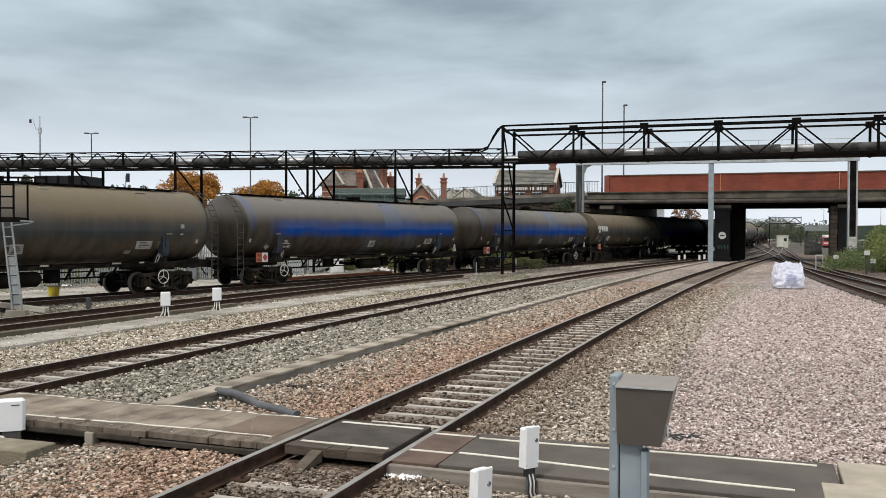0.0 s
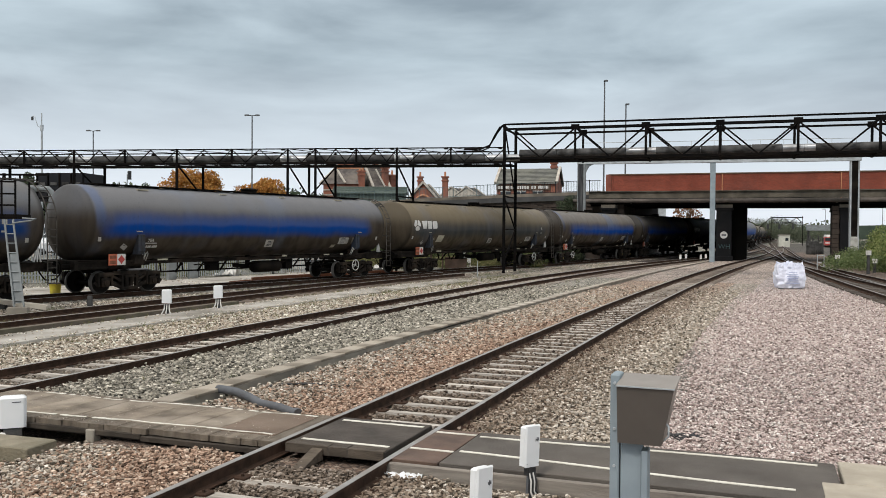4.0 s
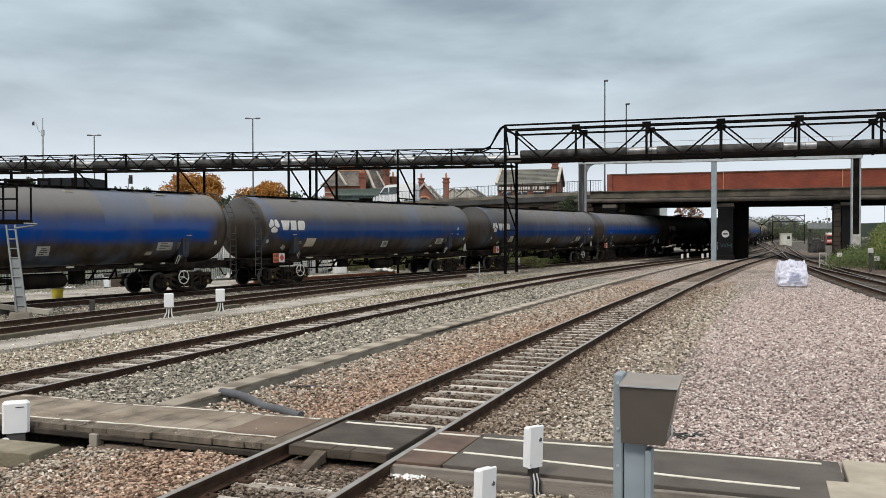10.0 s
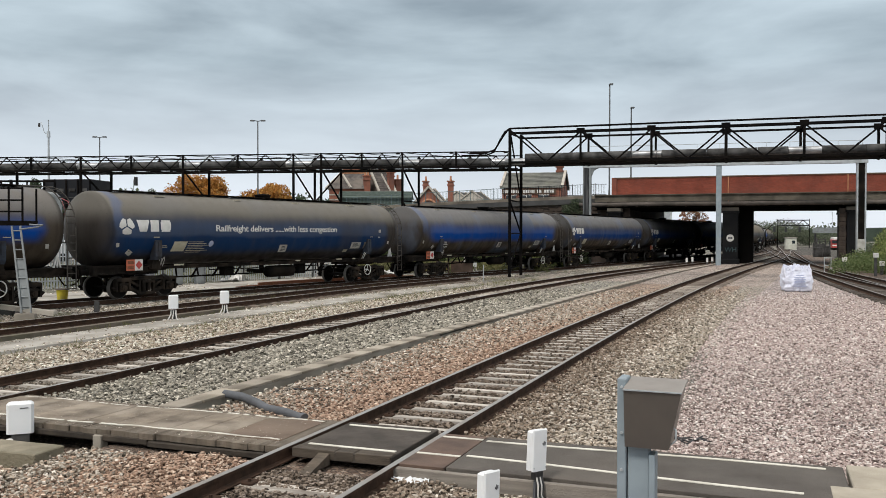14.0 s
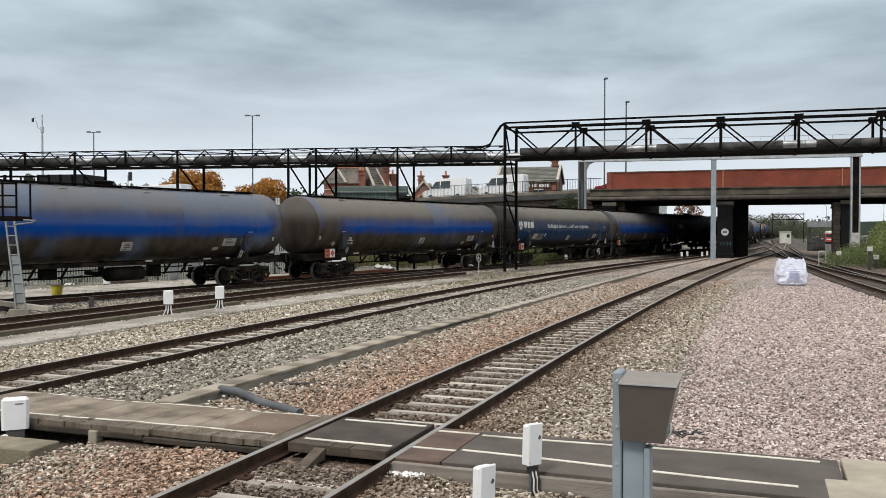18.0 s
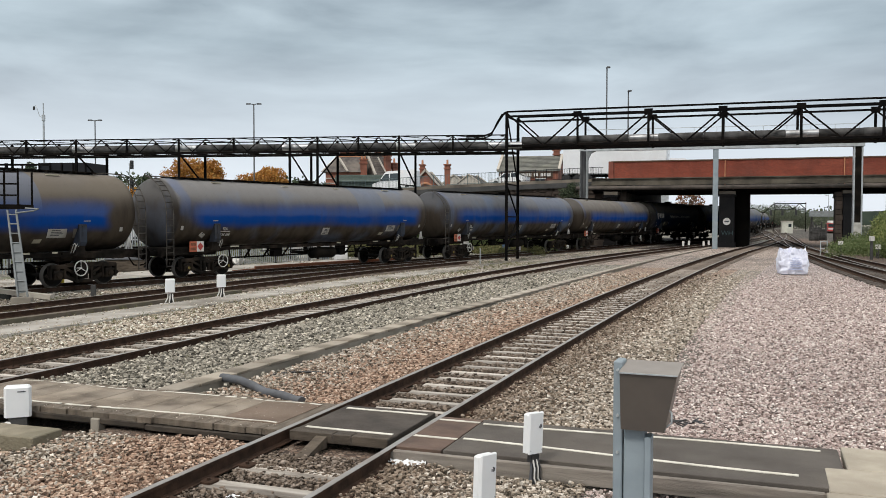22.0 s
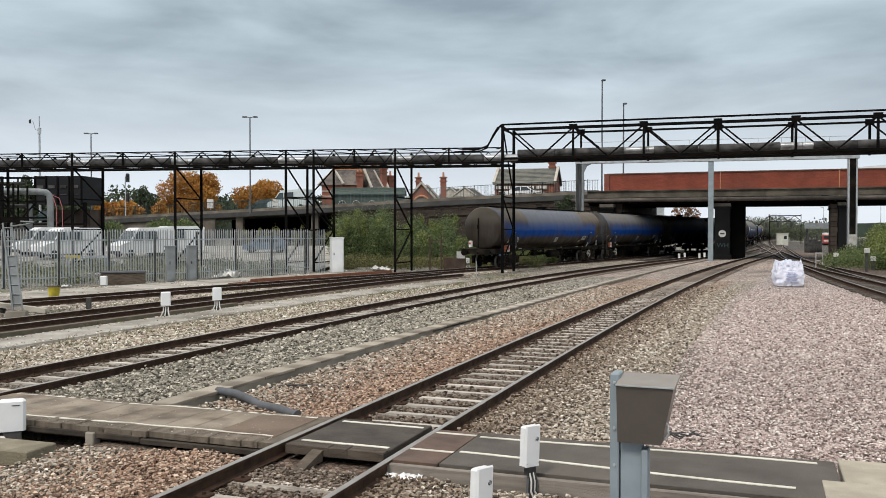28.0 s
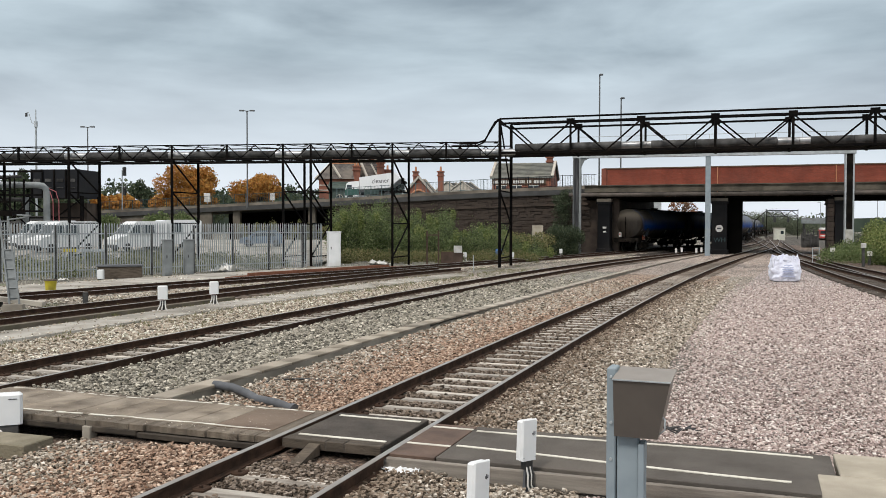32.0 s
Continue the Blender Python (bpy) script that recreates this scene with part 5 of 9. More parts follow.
for q in (0.0, 1.0):
    o = ACROSS * q
    a, b = low(-44) + o, low(0) + o
    part("top_chord", Mesh().beam(up(a, 7.82), up(b, 7.82), 0.06, 0.07), m_black, low_gantry)
    part("bottom_chord", Mesh().beam(up(a, 6.86), up(b, 6.86), 0.12, 0.14), m_black, low_gantry)
    for s0, s1 in zip(LOW_POSTS, LOW_POSTS[1:]):
        part("post", Mesh().beam(up(low(s1) + o, 6.8), up(low(s1) + o, 7.86), 0.12), m_black, low_gantry)
        quarter = (s1 - s0) / 4 if s1 - s0 > 2.5 else (s1 - s0) / 2
        for k in range(round((s1 - s0) / quarter)):
            za, zb = (7.80, 6.94) if k % 2 == 0 else (6.94, 7.80)
            part("diagonal", Mesh().beam(up(low(s0 + k * quarter) + o, za), up(low(s0 + (k + 1) * quarter) + o, zb), 0.055), m_black, low_gantry)
for s0, s1 in zip(LOW_POSTS, LOW_POSTS[1:]):
    part("plan_brace", Mesh().beam(up(low(s0), 7.82), up(low(s0 + (s1 - s0) * 0.55) + ACROSS, 7.82), 0.04), m_black, low_gantry)
    part("bracket", Mesh().box((*low(s1 - 0.3)[:2], 7.76), (0.26, 0.08, 0.08), -7.9), m_black, low_gantry)
for s in np.arange(-41.5, 0, 1.85):
    part("cross_beam", Mesh().beam(up(low(s), 6.86), up(low(s) + ACROSS, 6.86), 0.10), m_black, low_gantry)
part("walkway_floor", Mesh().beam(up(low(-44) + ACROSS * 0.75, 6.87), up(low(0) + ACROSS * 0.75, 6.87), 1.1, 0.04), m_black, low_gantry)
rng = random.Random(21)


def lagged(gantry, along, s0, s1, z, r, off, bright):
    """A lagged pipe in lengths, with bare bright cladding where the lagging is renewed."""
    cuts = sorted({s0, s1, *[c for p in bright for c in p], *np.arange(s0 + 2.4, s1, 2.9)})
    for a, c in zip(cuts, cuts[1:]):
        shiny = any(p[0] - 0.01 <= a and c <= p[1] + 0.01 for p in bright)
        rr = r * (0.9 if shiny else 1.0 + rng.uniform(-0.03, 0.04))
        part("pipe_length", Mesh().tube(up(along(a + 0.01) + ACROSS * off, z), up(along(c - 0.01) + ACROSS * off, z), rr, 14), m_foil if shiny else m_lag, gantry, "bright aluminium pipe cladding" if shiny else "dark grey lagged pipe")


lagged(low_gantry, low, -44, 0.9, 7.20, 0.235, 0.12, ((-37.6, -36.6), (-30.0, -28.4), (-22.5, -21.0), (-15.0, -13.2), (-7.3, -6.0), (-1.3, 0.9)))
lagged(low_gantry, low, -44, 0.5, 7.14, 0.15, 0.5, ())

high_gantry = thing("truss_gantry", None, "black truss gantry carrying lagged pipes over the tracks", "pipe gantry")
for q in (0.0, 1.0):
    o = ACROSS * q
    a, b = high(0) + o, high(40) + o
    part("top_pipe", Mesh().tube(up(a, 9.28), up(b, 9.28), 0.06, 8), m_black, high_gantry)
    part("top_chord", Mesh().beam(up(a, 8.98), up(b, 8.98), 0.11, 0.12), m_black, high_gantry)
    part("bottom_chord", Mesh().beam(up(a, 7.11), up(b, 7.11), 0.14, 0.13), m_black, high_gantry)
    for i in range(9):
        s = 4.52 + 4.3 * i
        p = high(s) + o
        part("gusset", Mesh().box((p.x, p.y, 9.0), (0.5, 0.12, 0.32), -17.9), m_black, high_gantry)
        part("post", Mesh().beam(up(p, 7.0), up(p, 8.98), 0.12), m_black, high_gantry)
        for d in (-1, 1):
            r = high(s + d * 2.15) + o
            part("diagonal", Mesh().beam(up(p, 8.95), up(r, 7.1), 0.09), m_black, high_gantry)
    part("diagonal", Mesh().beam(up(GA + o, 9.2), up(high(2.35) + o, 7.1), 0.09), m_black, high_gantry)
for i in range(10):
    s = 0.0 if i == 0 else 4.52 + 4.3 * (i - 1)
    part("cross_beam", Mesh().beam(up(high(s), 9.0), up(high(s) + ACROSS, 9.0), 0.1), m_black, high_gantry)
    part("cross_beam", Mesh().beam(up(high(s), 7.1), up(high(s) + ACROSS, 7.1), 0.1), m_black, high_gantry)
part("walkway_floor", Mesh().beam(up(high(0) + ACROSS * 0.6, 7.16), up(high(40) + ACROSS * 0.6, 7.16), 1.8, 0.04), m_black, high_gantry)
lagged(high_gantry, high, 0.9, 40, 7.46, 0.235, 0.15, ((7.6, 9.4), (16.6, 18.4)))
lagged(high_gantry, high, 0.9, 40, 7.44, 0.2, 0.7, ())
part("riser_pipe", Mesh().pipe([up(low(-2.6), 7.72), up(low(-1.5), 7.74), up(low(-0.95), 7.95), up(low(-0.5), 8.7), up(low(-0.15), 9.2), up(GA, 9.28)], 0.06, 8), m_black, high_gantry, "bent pipe rising to the higher gantry")
part("riser_pipe", Mesh().pipe([up(low(-3.2) + ACROSS * 0.1, 7.62), up(low(-1.6) + ACROSS * 0.1, 7.62), up(low(-1.0), 7.8), up(low(-0.62), 8.6), up(low(-0.3), 9.12), up(GA, 9.16)], 0.05, 8), m_black, high_gantry)

# the grey signal portal in front of the bridge
portal = thing("signal_portal", pose(12.9, 82, 0, 0, 0, -14.8), "grey steel signal portal beside the bridge", "signal portal")
part("beam", Mesh().box((11.7, 0, 9.25), (24.4, 0.6, 0.95), chamfer=0.03), m_galv, portal, "grey steel box beam")
part("handrail", Mesh().tube((0, -0.5, 10.7), (23.5, -0.5, 10.7), 0.025, 6).tube((0, -0.5, 10.2), (23.5, -0.5, 10.2), 0.02, 6), m_galv, portal)
for x in np.arange(0, 23.6, 1.95):
    part("rail_post", Mesh().beam((x, -0.5, 9.7), (x, -0.5, 10.7), 0.04), m_galv, portal)
part("leg", Mesh().box((-0.16, 0, 4.2), (0.46, 0.55, 9.2), chamfer=0.03), m_darkleg, portal, "dark streaked portal leg")
part("leg_flange", Mesh().box((0.19, -0.03, 4.2), (0.2, 0.5, 9.2), chamfer=0.02), m_dullgalv, portal, "pale streaked leg flange")
part("leg_flange", Mesh().box((-0.43, -0.03, 4.2), (0.06, 0.5, 9.2), chamfer=0.01), m_dullgalv, portal, "pale streaked leg flange")
part("corner_plate", Mesh().prism([(0.29, 8.78), (1.0, 8.78), (0.55, 8.55), (0.29, 8.0)], -0.2, 0.2, "y"), m_dullgalv, portal, "curved corner plate")
part("leg", Mesh().box((23.4, 0.05, 4.2), (0.5, 0.4, 9.2), chamfer=0.02), m_under, portal, "sooty portal leg")
for x in (23.08, 23.72):
    part("leg_flange", Mesh().box((x, 0, 4.2), (0.13, 0.5, 9.2), chamfer=0.02), m_galv, portal, "pale streaked leg flange")
part("leg_sleeve", Mesh().box((23.4, -0.02, 1.0), (0.6, 0.62, 2.4), chamfer=0.02), m_oldwhite, portal, "white-painted leg foot")
part("middle_leg", Mesh().box((11.65, 0, 4.25), (0.46, 0.46, 9.1), chamfer=0.03), m_bluegrey, portal, "plain grey square column")

# ---- the tank train ----
TANK_R, TANK_Z = 1.45, 2.70
BOGIE_X, AXLE_X, WHEEL_R = 7.155, 1.11, 0.425
WAGON_PITCH, LEAD = 20.28, 52.55
# the train runs a little unevenly as the couplings stretch and close
UNEVEN = ((0, -0.10), (1.2, -0.30), (2.5, -0.42), (4, -0.35), (5.6, -0.20), (7.2, 0.0), (14.5, -0.02), (19, 0.04), (21.5, 0.20), (24, 0.28), (32, 0.35))


def run(t):
    """How far the train has gone along its line, against its place at 16 s."""
    return 8.02 * (t - 16) - 0.0078 * (t - 16) ** 2 + float(np.interp(t, [a for a, _ in UNEVEN], [b for _, b in UNEVEN]))


meshes = {}


def kept(key, build, material):
    """A mesh that alike parts share."""
    if key not in meshes:
        meshes[key] = build().data(key, material)
    return meshes[key]


def barrel():
    prof = [(-9.56, 0.02), (-9.53, 0.4), (-9.44, 0.8), (-9.29, 1.08)]
    for i in range(1, 6):
        a = math.pi / 2 * i / 5
        prof.append((-8.95 - 0.24 * math.cos(a), 1.21 + (TANK_R - 1.21) * math.sin(a)))
    prof.append((-8.60, TANK_R))
    n = len(prof) - 1
    for x in np.arange(-7.0, 8.0, 2.0):
        prof += [(x - 0.06, TANK_R), (x, TANK_R + 0.0012), (x + 0.06, TANK_R)]
    prof += [(-x + 0.15, r) for x, r in prof[n::-1]]
    return Mesh().lathe(prof, 48, pose(0, 0, TANK_Z))


def wheel():
    prof = [(-0.07, 0.06), (-0.07, 0.32), (-0.065, 0.36), (-0.075, 0.455), (-0.045, 0.455), (-0.03, WHEEL_R), (0.065, WHEEL_R - 0.006), (0.065, 0.36), (0.03, 0.32), (0.03, 0.12), (0.08, 0.11), (0.08, 0.05)]
    return prof


def wheelset():
    b = Mesh()
    for y, turn in ((0.75, 90), (-0.75, -90)):
        b.lathe(wheel(), 28, pose(0, y, 0, 0, 0, turn))
    return b.tube((0, -0.98, 0), (0, 0.98, 0), 0.075, 10)


def bogie_side(y):
    """A cast side frame: straight top member, horn blocks over the axleboxes, and a truss that dips to the spring nest between them."""
    b = Mesh()
    w = 0.15
    b.box((0, y, 0.76), (2.72, w, 0.11), chamfer=0.02)
    b.box((0, y + math.copysign(0.03, y), 0.825), (1.5, w * 0.8, 0.05))
    for d in (-1, 1):
        b.box((d * 1.40, y, 0.54), (0.10, w + 0.04, 0.50), chamfer=0.02).box((d * 0.82, y, 0.52), (0.10, w + 0.04, 0.46), chamfer=0.02)
        b.box((d * 1.11, y + math.copysign(0.02, y), 0.735), (0.66, w + 0.05, 0.14), chamfer=0.03)
        b.tube((d * 1.11, y, 0.60), (d * 1.11, y, 0.69), 0.11, 10)
        b.beam((d * 0.80, y, 0.40), (d * 0.30, y, 0.20), 0.13, 0.12)
        b.beam((d * 0.78, y, 0.68), (d * 0.36, y, 0.46), 0.10, 0.09)
        b.box((d * 0.34, y, 0.47), (0.09, w, 0.56))
        b.tube((d * 0.12, y, 0.26), (d * 0.12, y, 0.60), 0.085, 8)
        b.beam((d * 1.40, y, 0.33), (d * 1.56, y, 0.46), 0.08)
    b.box((0, y, 0.19), (0.74, w + 0.03, 0.10), chamfer=0.02)
    return b.box((0, y, 0.64), (0.5, w + 0.06, 0.10), chamfer=0.02)


def axlebox():
    b = Mesh().box((0, 0, 0.02), (0.34, 0.22, 0.34), chamfer=0.03).box((0, -0.06, 0.13), (0.42, 0.12, 0.08), chamfer=0.015)
    return b.tube((0, -0.08, 0), (0, -0.19, 0), 0.11, 12).tube((0, -0.19, 0), (0, -0.21, 0), 0.07, 8)


def solebar():
    b = Mesh()
    for y in (-1.02, 1.02):
        b.box((0, y, 1.17), (15.0, 0.10, 0.14)).box((0, y + math.copysign(0.05, y), 1.235), (15.0, 0.1, 0.02))
    for x in np.arange(-6.8, 6.9, 1.7):
        b.box((x, 0, 1.16), (0.09, 2.0, 0.12))
    return b


def end_frame(d):
    """The stub underframe at one end, from the headstock to the bogie pivot."""
    b = Mesh()
    b.box((d * 9.62, 0, 1.12), (0.14, 2.5, 0.36))
    for y in (-1.08, 1.08):
        b.add([(d * 9.6, y, 0.96), (d * 9.6, y, 1.28), (d * 8.4, y, 1.28), (d * 6.2, y, 1.22), (d * 6.2, y, 1.06), (d * 8.0, y, 0.98)], [(0, 1, 2, 3, 4, 5)])
        b.beam((d * 9.6, y, 1.26), (d * 6.2, y, 1.2), 0.14, 0.06).beam((d * 9.6, y, 0.99), (d * 8.0, y, 1.0), 0.12, 0.05)
    for y in (-1, 1):
        b.prism([(d * 6.86 - 0.24, 1.12), (d * 6.86 + 0.24, 1.12), (d * 6.86 + 0.15, 1.50), (d * 6.86 - 0.15, 1.50)], y * 0.92, y * 1.28, "y")
    b.box((d * 7.15, 0, 1.06), (1.5, 1.6, 0.3)).box((d * 8.7, 0, 1.27), (1.7, 2.3, 0.04))
    b.box((d * 9.72, 0, 1.02), (0.1, 0.3, 0.26)).box((d * 9.86, 0, 1.0), (0.22, 0.09, 0.14))
    return b


def saddle(d, side):
    """The bracket that carries the barrel over a bogie: an upright plate standing out from the barrel's flank."""
    c, h = d * 6.86, 0.16
    b = Mesh().prism([(side * 1.05, 1.48), (side * 1.36, 1.48), (side * 1.43, 1.62), (side * 1.43, 2.24), (side * 1.33, 2.27)], c - h, c + h, "x")
    return b.box((c, side * 1.435, 2.0), (0.05, 0.03, 0.4))


def buffer_mesh():
    b = Mesh().tube((0, 0, 0), (0.34, 0, 0), 0.12, 12, 0.10)
    return b.tube((0.34, 0, 0), (0.40, 0, 0), 0.07, 10).tube((0.40, 0, 0), (0.44, 0, 0), 0.23, 16)


def ladder_mesh():
    """Hangs upright beside the barrel's end and bends over it to the walkway."""
    b = Mesh()
    r = TANK_R + 0.07
    over = [(-r * math.cos(radians(a)), TANK_Z + r * math.sin(radians(a))) for a in range(0, 81, 10)]
    for x in (-9.66, -9.30):
        b.pipe([(x, -r, 0.50), (x, -r, 1.5)] + [(x, y, z) for y, z in over] + [(x + 0.5, -0.25, TANK_Z + r - 0.02), (-8.4, -0.25, TANK_Z + TANK_R + 0.04)], 0.021, 6)
    for z in np.arange(0.55, 2.7, 0.27):
        b.beam((-9.66, -r, z), (-9.30, -r, z), 0.032, 0.03)
    for a in range(6, 80, 10):
        y, z = -r * math.cos(radians(a)), TANK_Z + r * math.sin(radians(a))
        b.beam((-9.66, y, z), (-9.30, y, z), 0.032, 0.03)
    return b.beam((-9.48, -r, 1.28), (-9.48, -1.05, 1.28), 0.05).beam((-9.48, -r, 2.2), (-9.2, -1.2, 2.2), 0.04)


def walkway_mesh():
    b = Mesh().box((0, -0.24, TANK_Z + TANK_R + 0.045), (16.6, 0.34, 0.03)).box((0, 0.24, TANK_Z + TANK_R + 0.045), (16.6, 0.34, 0.03))
    for x in np.arange(-8.2, 8.3, 1.02):
        b.box((x, 0, TANK_Z + TANK_R + 0.01), (0.06, 1.1, 0.05))
    return b


def manhole():
    b = Mesh().lathe([(0.0, 0.36), (0.16, 0.36), (0.18, 0.40), (0.22, 0.40), (0.26, 0.2), (0.27, 0.05)], 20, pose(0, 0, 0, 0, -90, 0))
    for a in range(0, 360, 45):
        b.tube((0.37 * math.cos(radians(a)), 0.37 * math.sin(radians(a)), 0.16), (0.37 * math.cos(radians(a)), 0.37 * math.sin(radians(a)), 0.25), 0.025, 6)
    return b


def gear_mesh():
    """Brake rods, valve chest and pipes under the barrel."""
    b = Mesh()
    b.box((2.2, -0.7, 0.86), (0.5, 0.35, 0.5), chamfer=0.03).box((-2.6, -0.75, 0.9), (0.6, 0.3, 0.42), chamfer=0.03)
    b.tube((-6.0, -0.35, 0.72), (6.0, -0.35, 0.72), 0.03, 6).tube((-6.0, 0.4, 0.66), (6.0, 0.4, 0.66), 0.03, 6)
    b.tube((-3.8, -0.95, 0.98), (4.0, -0.95, 0.98), 0.025, 6)
    for x in (-4.4, -3.2, -1.9, 2.9, 3.8, 4.9):
        b.beam((x, -0.9, 1.12), (x, -0.5, 0.68), 0.06)
        b.beam((x + 0.1, 0.6, 1.12), (x, 0.4, 0.66), 0.06)
    b.tube((0, -0.3, 0.72), (0, -0.3, 1.3), 0.12, 10).tube((0, -0.9, 0.8), (0, 0.6, 0.8), 0.08, 10)
    return b


def handwheel():
    n = 20
    b = Mesh()
    pts = [(0.27 * math.cos(2 * math.pi * i / n), 0, 0.27 * math.sin(2 * math.pi * i / n)) for i in range(n + 1)]
    for p, q in zip(pts, pts[1:]):
        b.tube(p, q, 0.022, 6, caps=False)
    for a in (90, 210, 330):
        b.tube((0, 0, 0), (0.27 * math.cos(radians(a)), 0, 0.27 * math.sin(radians(a))), 0.014, 6)
    return b.tube((0, -0.03, 0), (0, 0.35, 0), 0.03, 8)


def on_barrel(x, z, out=0.008):
    """A point on the near side of the barrel at that height."""
    dz = z - TANK_Z
    a = math.asin(max(-1, min(1, dz / TANK_R)))
    return (x, -(TANK_R + out) * math.cos(a), TANK_Z + (TANK_R + out) * math.sin(a))


def decal(x0, x1, z0, z1, lean=0.0, steps=4):
    """A thin label wrapped on the barrel."""
    vs, fs = [], []
    for i in range(steps + 1):
        z = z0 + (z1 - z0) * i / steps
        sh = lean * i / steps
        vs += [on_barrel(x0 + sh, z), on_barrel(x1 + sh, z)]
    for i in range(steps):
        fs.append((2 * i, 2 * i + 1, 2 * i + 3, 2 * i + 2))
    return Mesh().add(vs, fs)


def shape_decal(polys):
    """Flat painted shapes laid on the barrel's curve, each fanned from its middle."""
    b = Mesh()
    for poly in polys:
        n = len(poly)
        mid = (sum(x for x, _ in poly) / n, sum(z for _, z in poly) / n)
        b.add([on_barrel(x, z, 0.010) for x, z in poly + [mid]], [(k, (k + 1) % n, n) for k in range(n)])
    return b


def emblem():
    """The owner's mark: three lobes about a point and three blocks beside them, as plain shapes."""
    polys = []
    for a in (30, 150, 270):
        r = radians(a)
        c, s = math.cos(r), math.sin(r)
        pts = [(0.035, -0.02), (0.15, -0.20), (0.27, -0.19), (0.31, -0.10), (0.31, 0.10), (0.27, 0.19), (0.15, 0.20), (0.035, 0.02)]
        polys.append([(-8.37 + (u * c - v * s) * 1.05, 2.79 + u * s + v * c) for u, v in pts])
    b = shape_decal(polys)
    # a wedge, a narrower block and a rounded block, in level slices
    for i in range(6):
        z0, z1 = 2.59 + 0.075 * i, 2.59 + 0.075 * (i + 1)
        for x, w0, w1 in ((-7.62, 0.17 + 0.022 * i, 0.17 + 0.022 * (i + 1)), (-7.07, 0.20, 0.20), (-6.53, 0.21 + (0.04 if 0 < i < 5 else 0.0), 0.21 + (0.04 if 0 < i < 5 else 0.0))):
            b.add([on_barrel(x - w0, z0, 0.010), on_barrel(x + w0, z0, 0.010), on_barrel(x + w1, z1, 0.010), on_barrel(x - w1, z1, 0.010)], [(0, 1, 2, 3)])
    return b


def slogan():
    """Readable words on the barrel, from the built-in font, wrapped on the curve."""
    cu = bpy.data.curves.new("slogan", "FONT")
    cu.body, cu.size, cu.align_x = "Railfreight delivers ......with less congestion", 0.47, "LEFT"
    cu.space_character, cu.resolution_u, cu.offset = 0.94, 3, 0.007
    ob = bpy.data.objects.new("slogan", cu)
    me = bpy.data.meshes.new_from_object(ob)
    b = Mesh()
    xs = [v.co.x for v in me.vertices]
    k = 8.0 / (max(xs) - min(xs))
    vs = [on_barrel(-3.91 + v.co.x * k, 2.62 + v.co.y * 0.8, 0.010) for v in me.vertices]
    b.add(vs, [tuple(p.vertices) for p in me.polygons])
    bpy.data.objects.remove(ob)
    bpy.data.meshes.remove(me)
    return b


def bars(x, z, n, w, h=0.03, gap=0.06):
    b = Mesh()
    for i in range(n):
        b.add([on_barrel(u, v, 0.012) for u, v in ((x, z - i * gap), (x + w * (0.7 + 0.3 * ((i * 7) % 3) / 2), z - i * gap), (x + w * (0.7 + 0.3 * ((i * 7) % 3) / 2), z - i * gap + h), (x, z - i * gap + h))], [(0, 1, 2, 3)])
    return b


def type_code():
    """The wagon's type letters, with its number below as plain bars."""
    cu = bpy.data.curves.new("type_code", "FONT")
    cu.body, cu.size, cu.resolution_u, cu.offset = "TEA", 0.17, 2, 0.004
    ob = bpy.data.objects.new("type_code", cu)
    me = bpy.data.meshes.new_from_object(ob)
    b = bars(-6.55, 1.90, 1, 0.82, 0.035)
    b.add([on_barrel(-6.46 + v.co.x, 1.97 + v.co.y, 0.012) for v in me.vertices], [tuple(q.vertices) for q in me.polygons])
    bpy.data.objects.remove(ob)
    bpy.data.meshes.remove(me)
    for i in range(6):
        u = -6.44 + i * 0.085 + (0.05 if i > 2 else 0)
        b.add([on_barrel(a, c, 0.012) for a, c in ((u, 1.73), (u + 0.055, 1.73), (u + 0.055, 1.83), (u, 1.83))], [(0, 1, 2, 3)])
    return b


def loop_pipes(d):
    b = Mesh()
    for o in (-0.09, 0.05):
        x = d * 6.62 + o
        b.pipe([(x, -1.16, 1.22), (x, -1.30, 1.50), (x + 0.05, -1.33, 1.58), (x + 0.10, -1.30, 1.50), (x + 0.10, -1.16, 1.22)], 0.014, 6)
    return b


def mirrored(b):
    b.v = [(-x, y, z) for x, y, z in b.v]
    return b


def plate(x, y, z, w, h):
    return Mesh().box((x, y, z), (w, 0.02, h))


wheelsets = {}


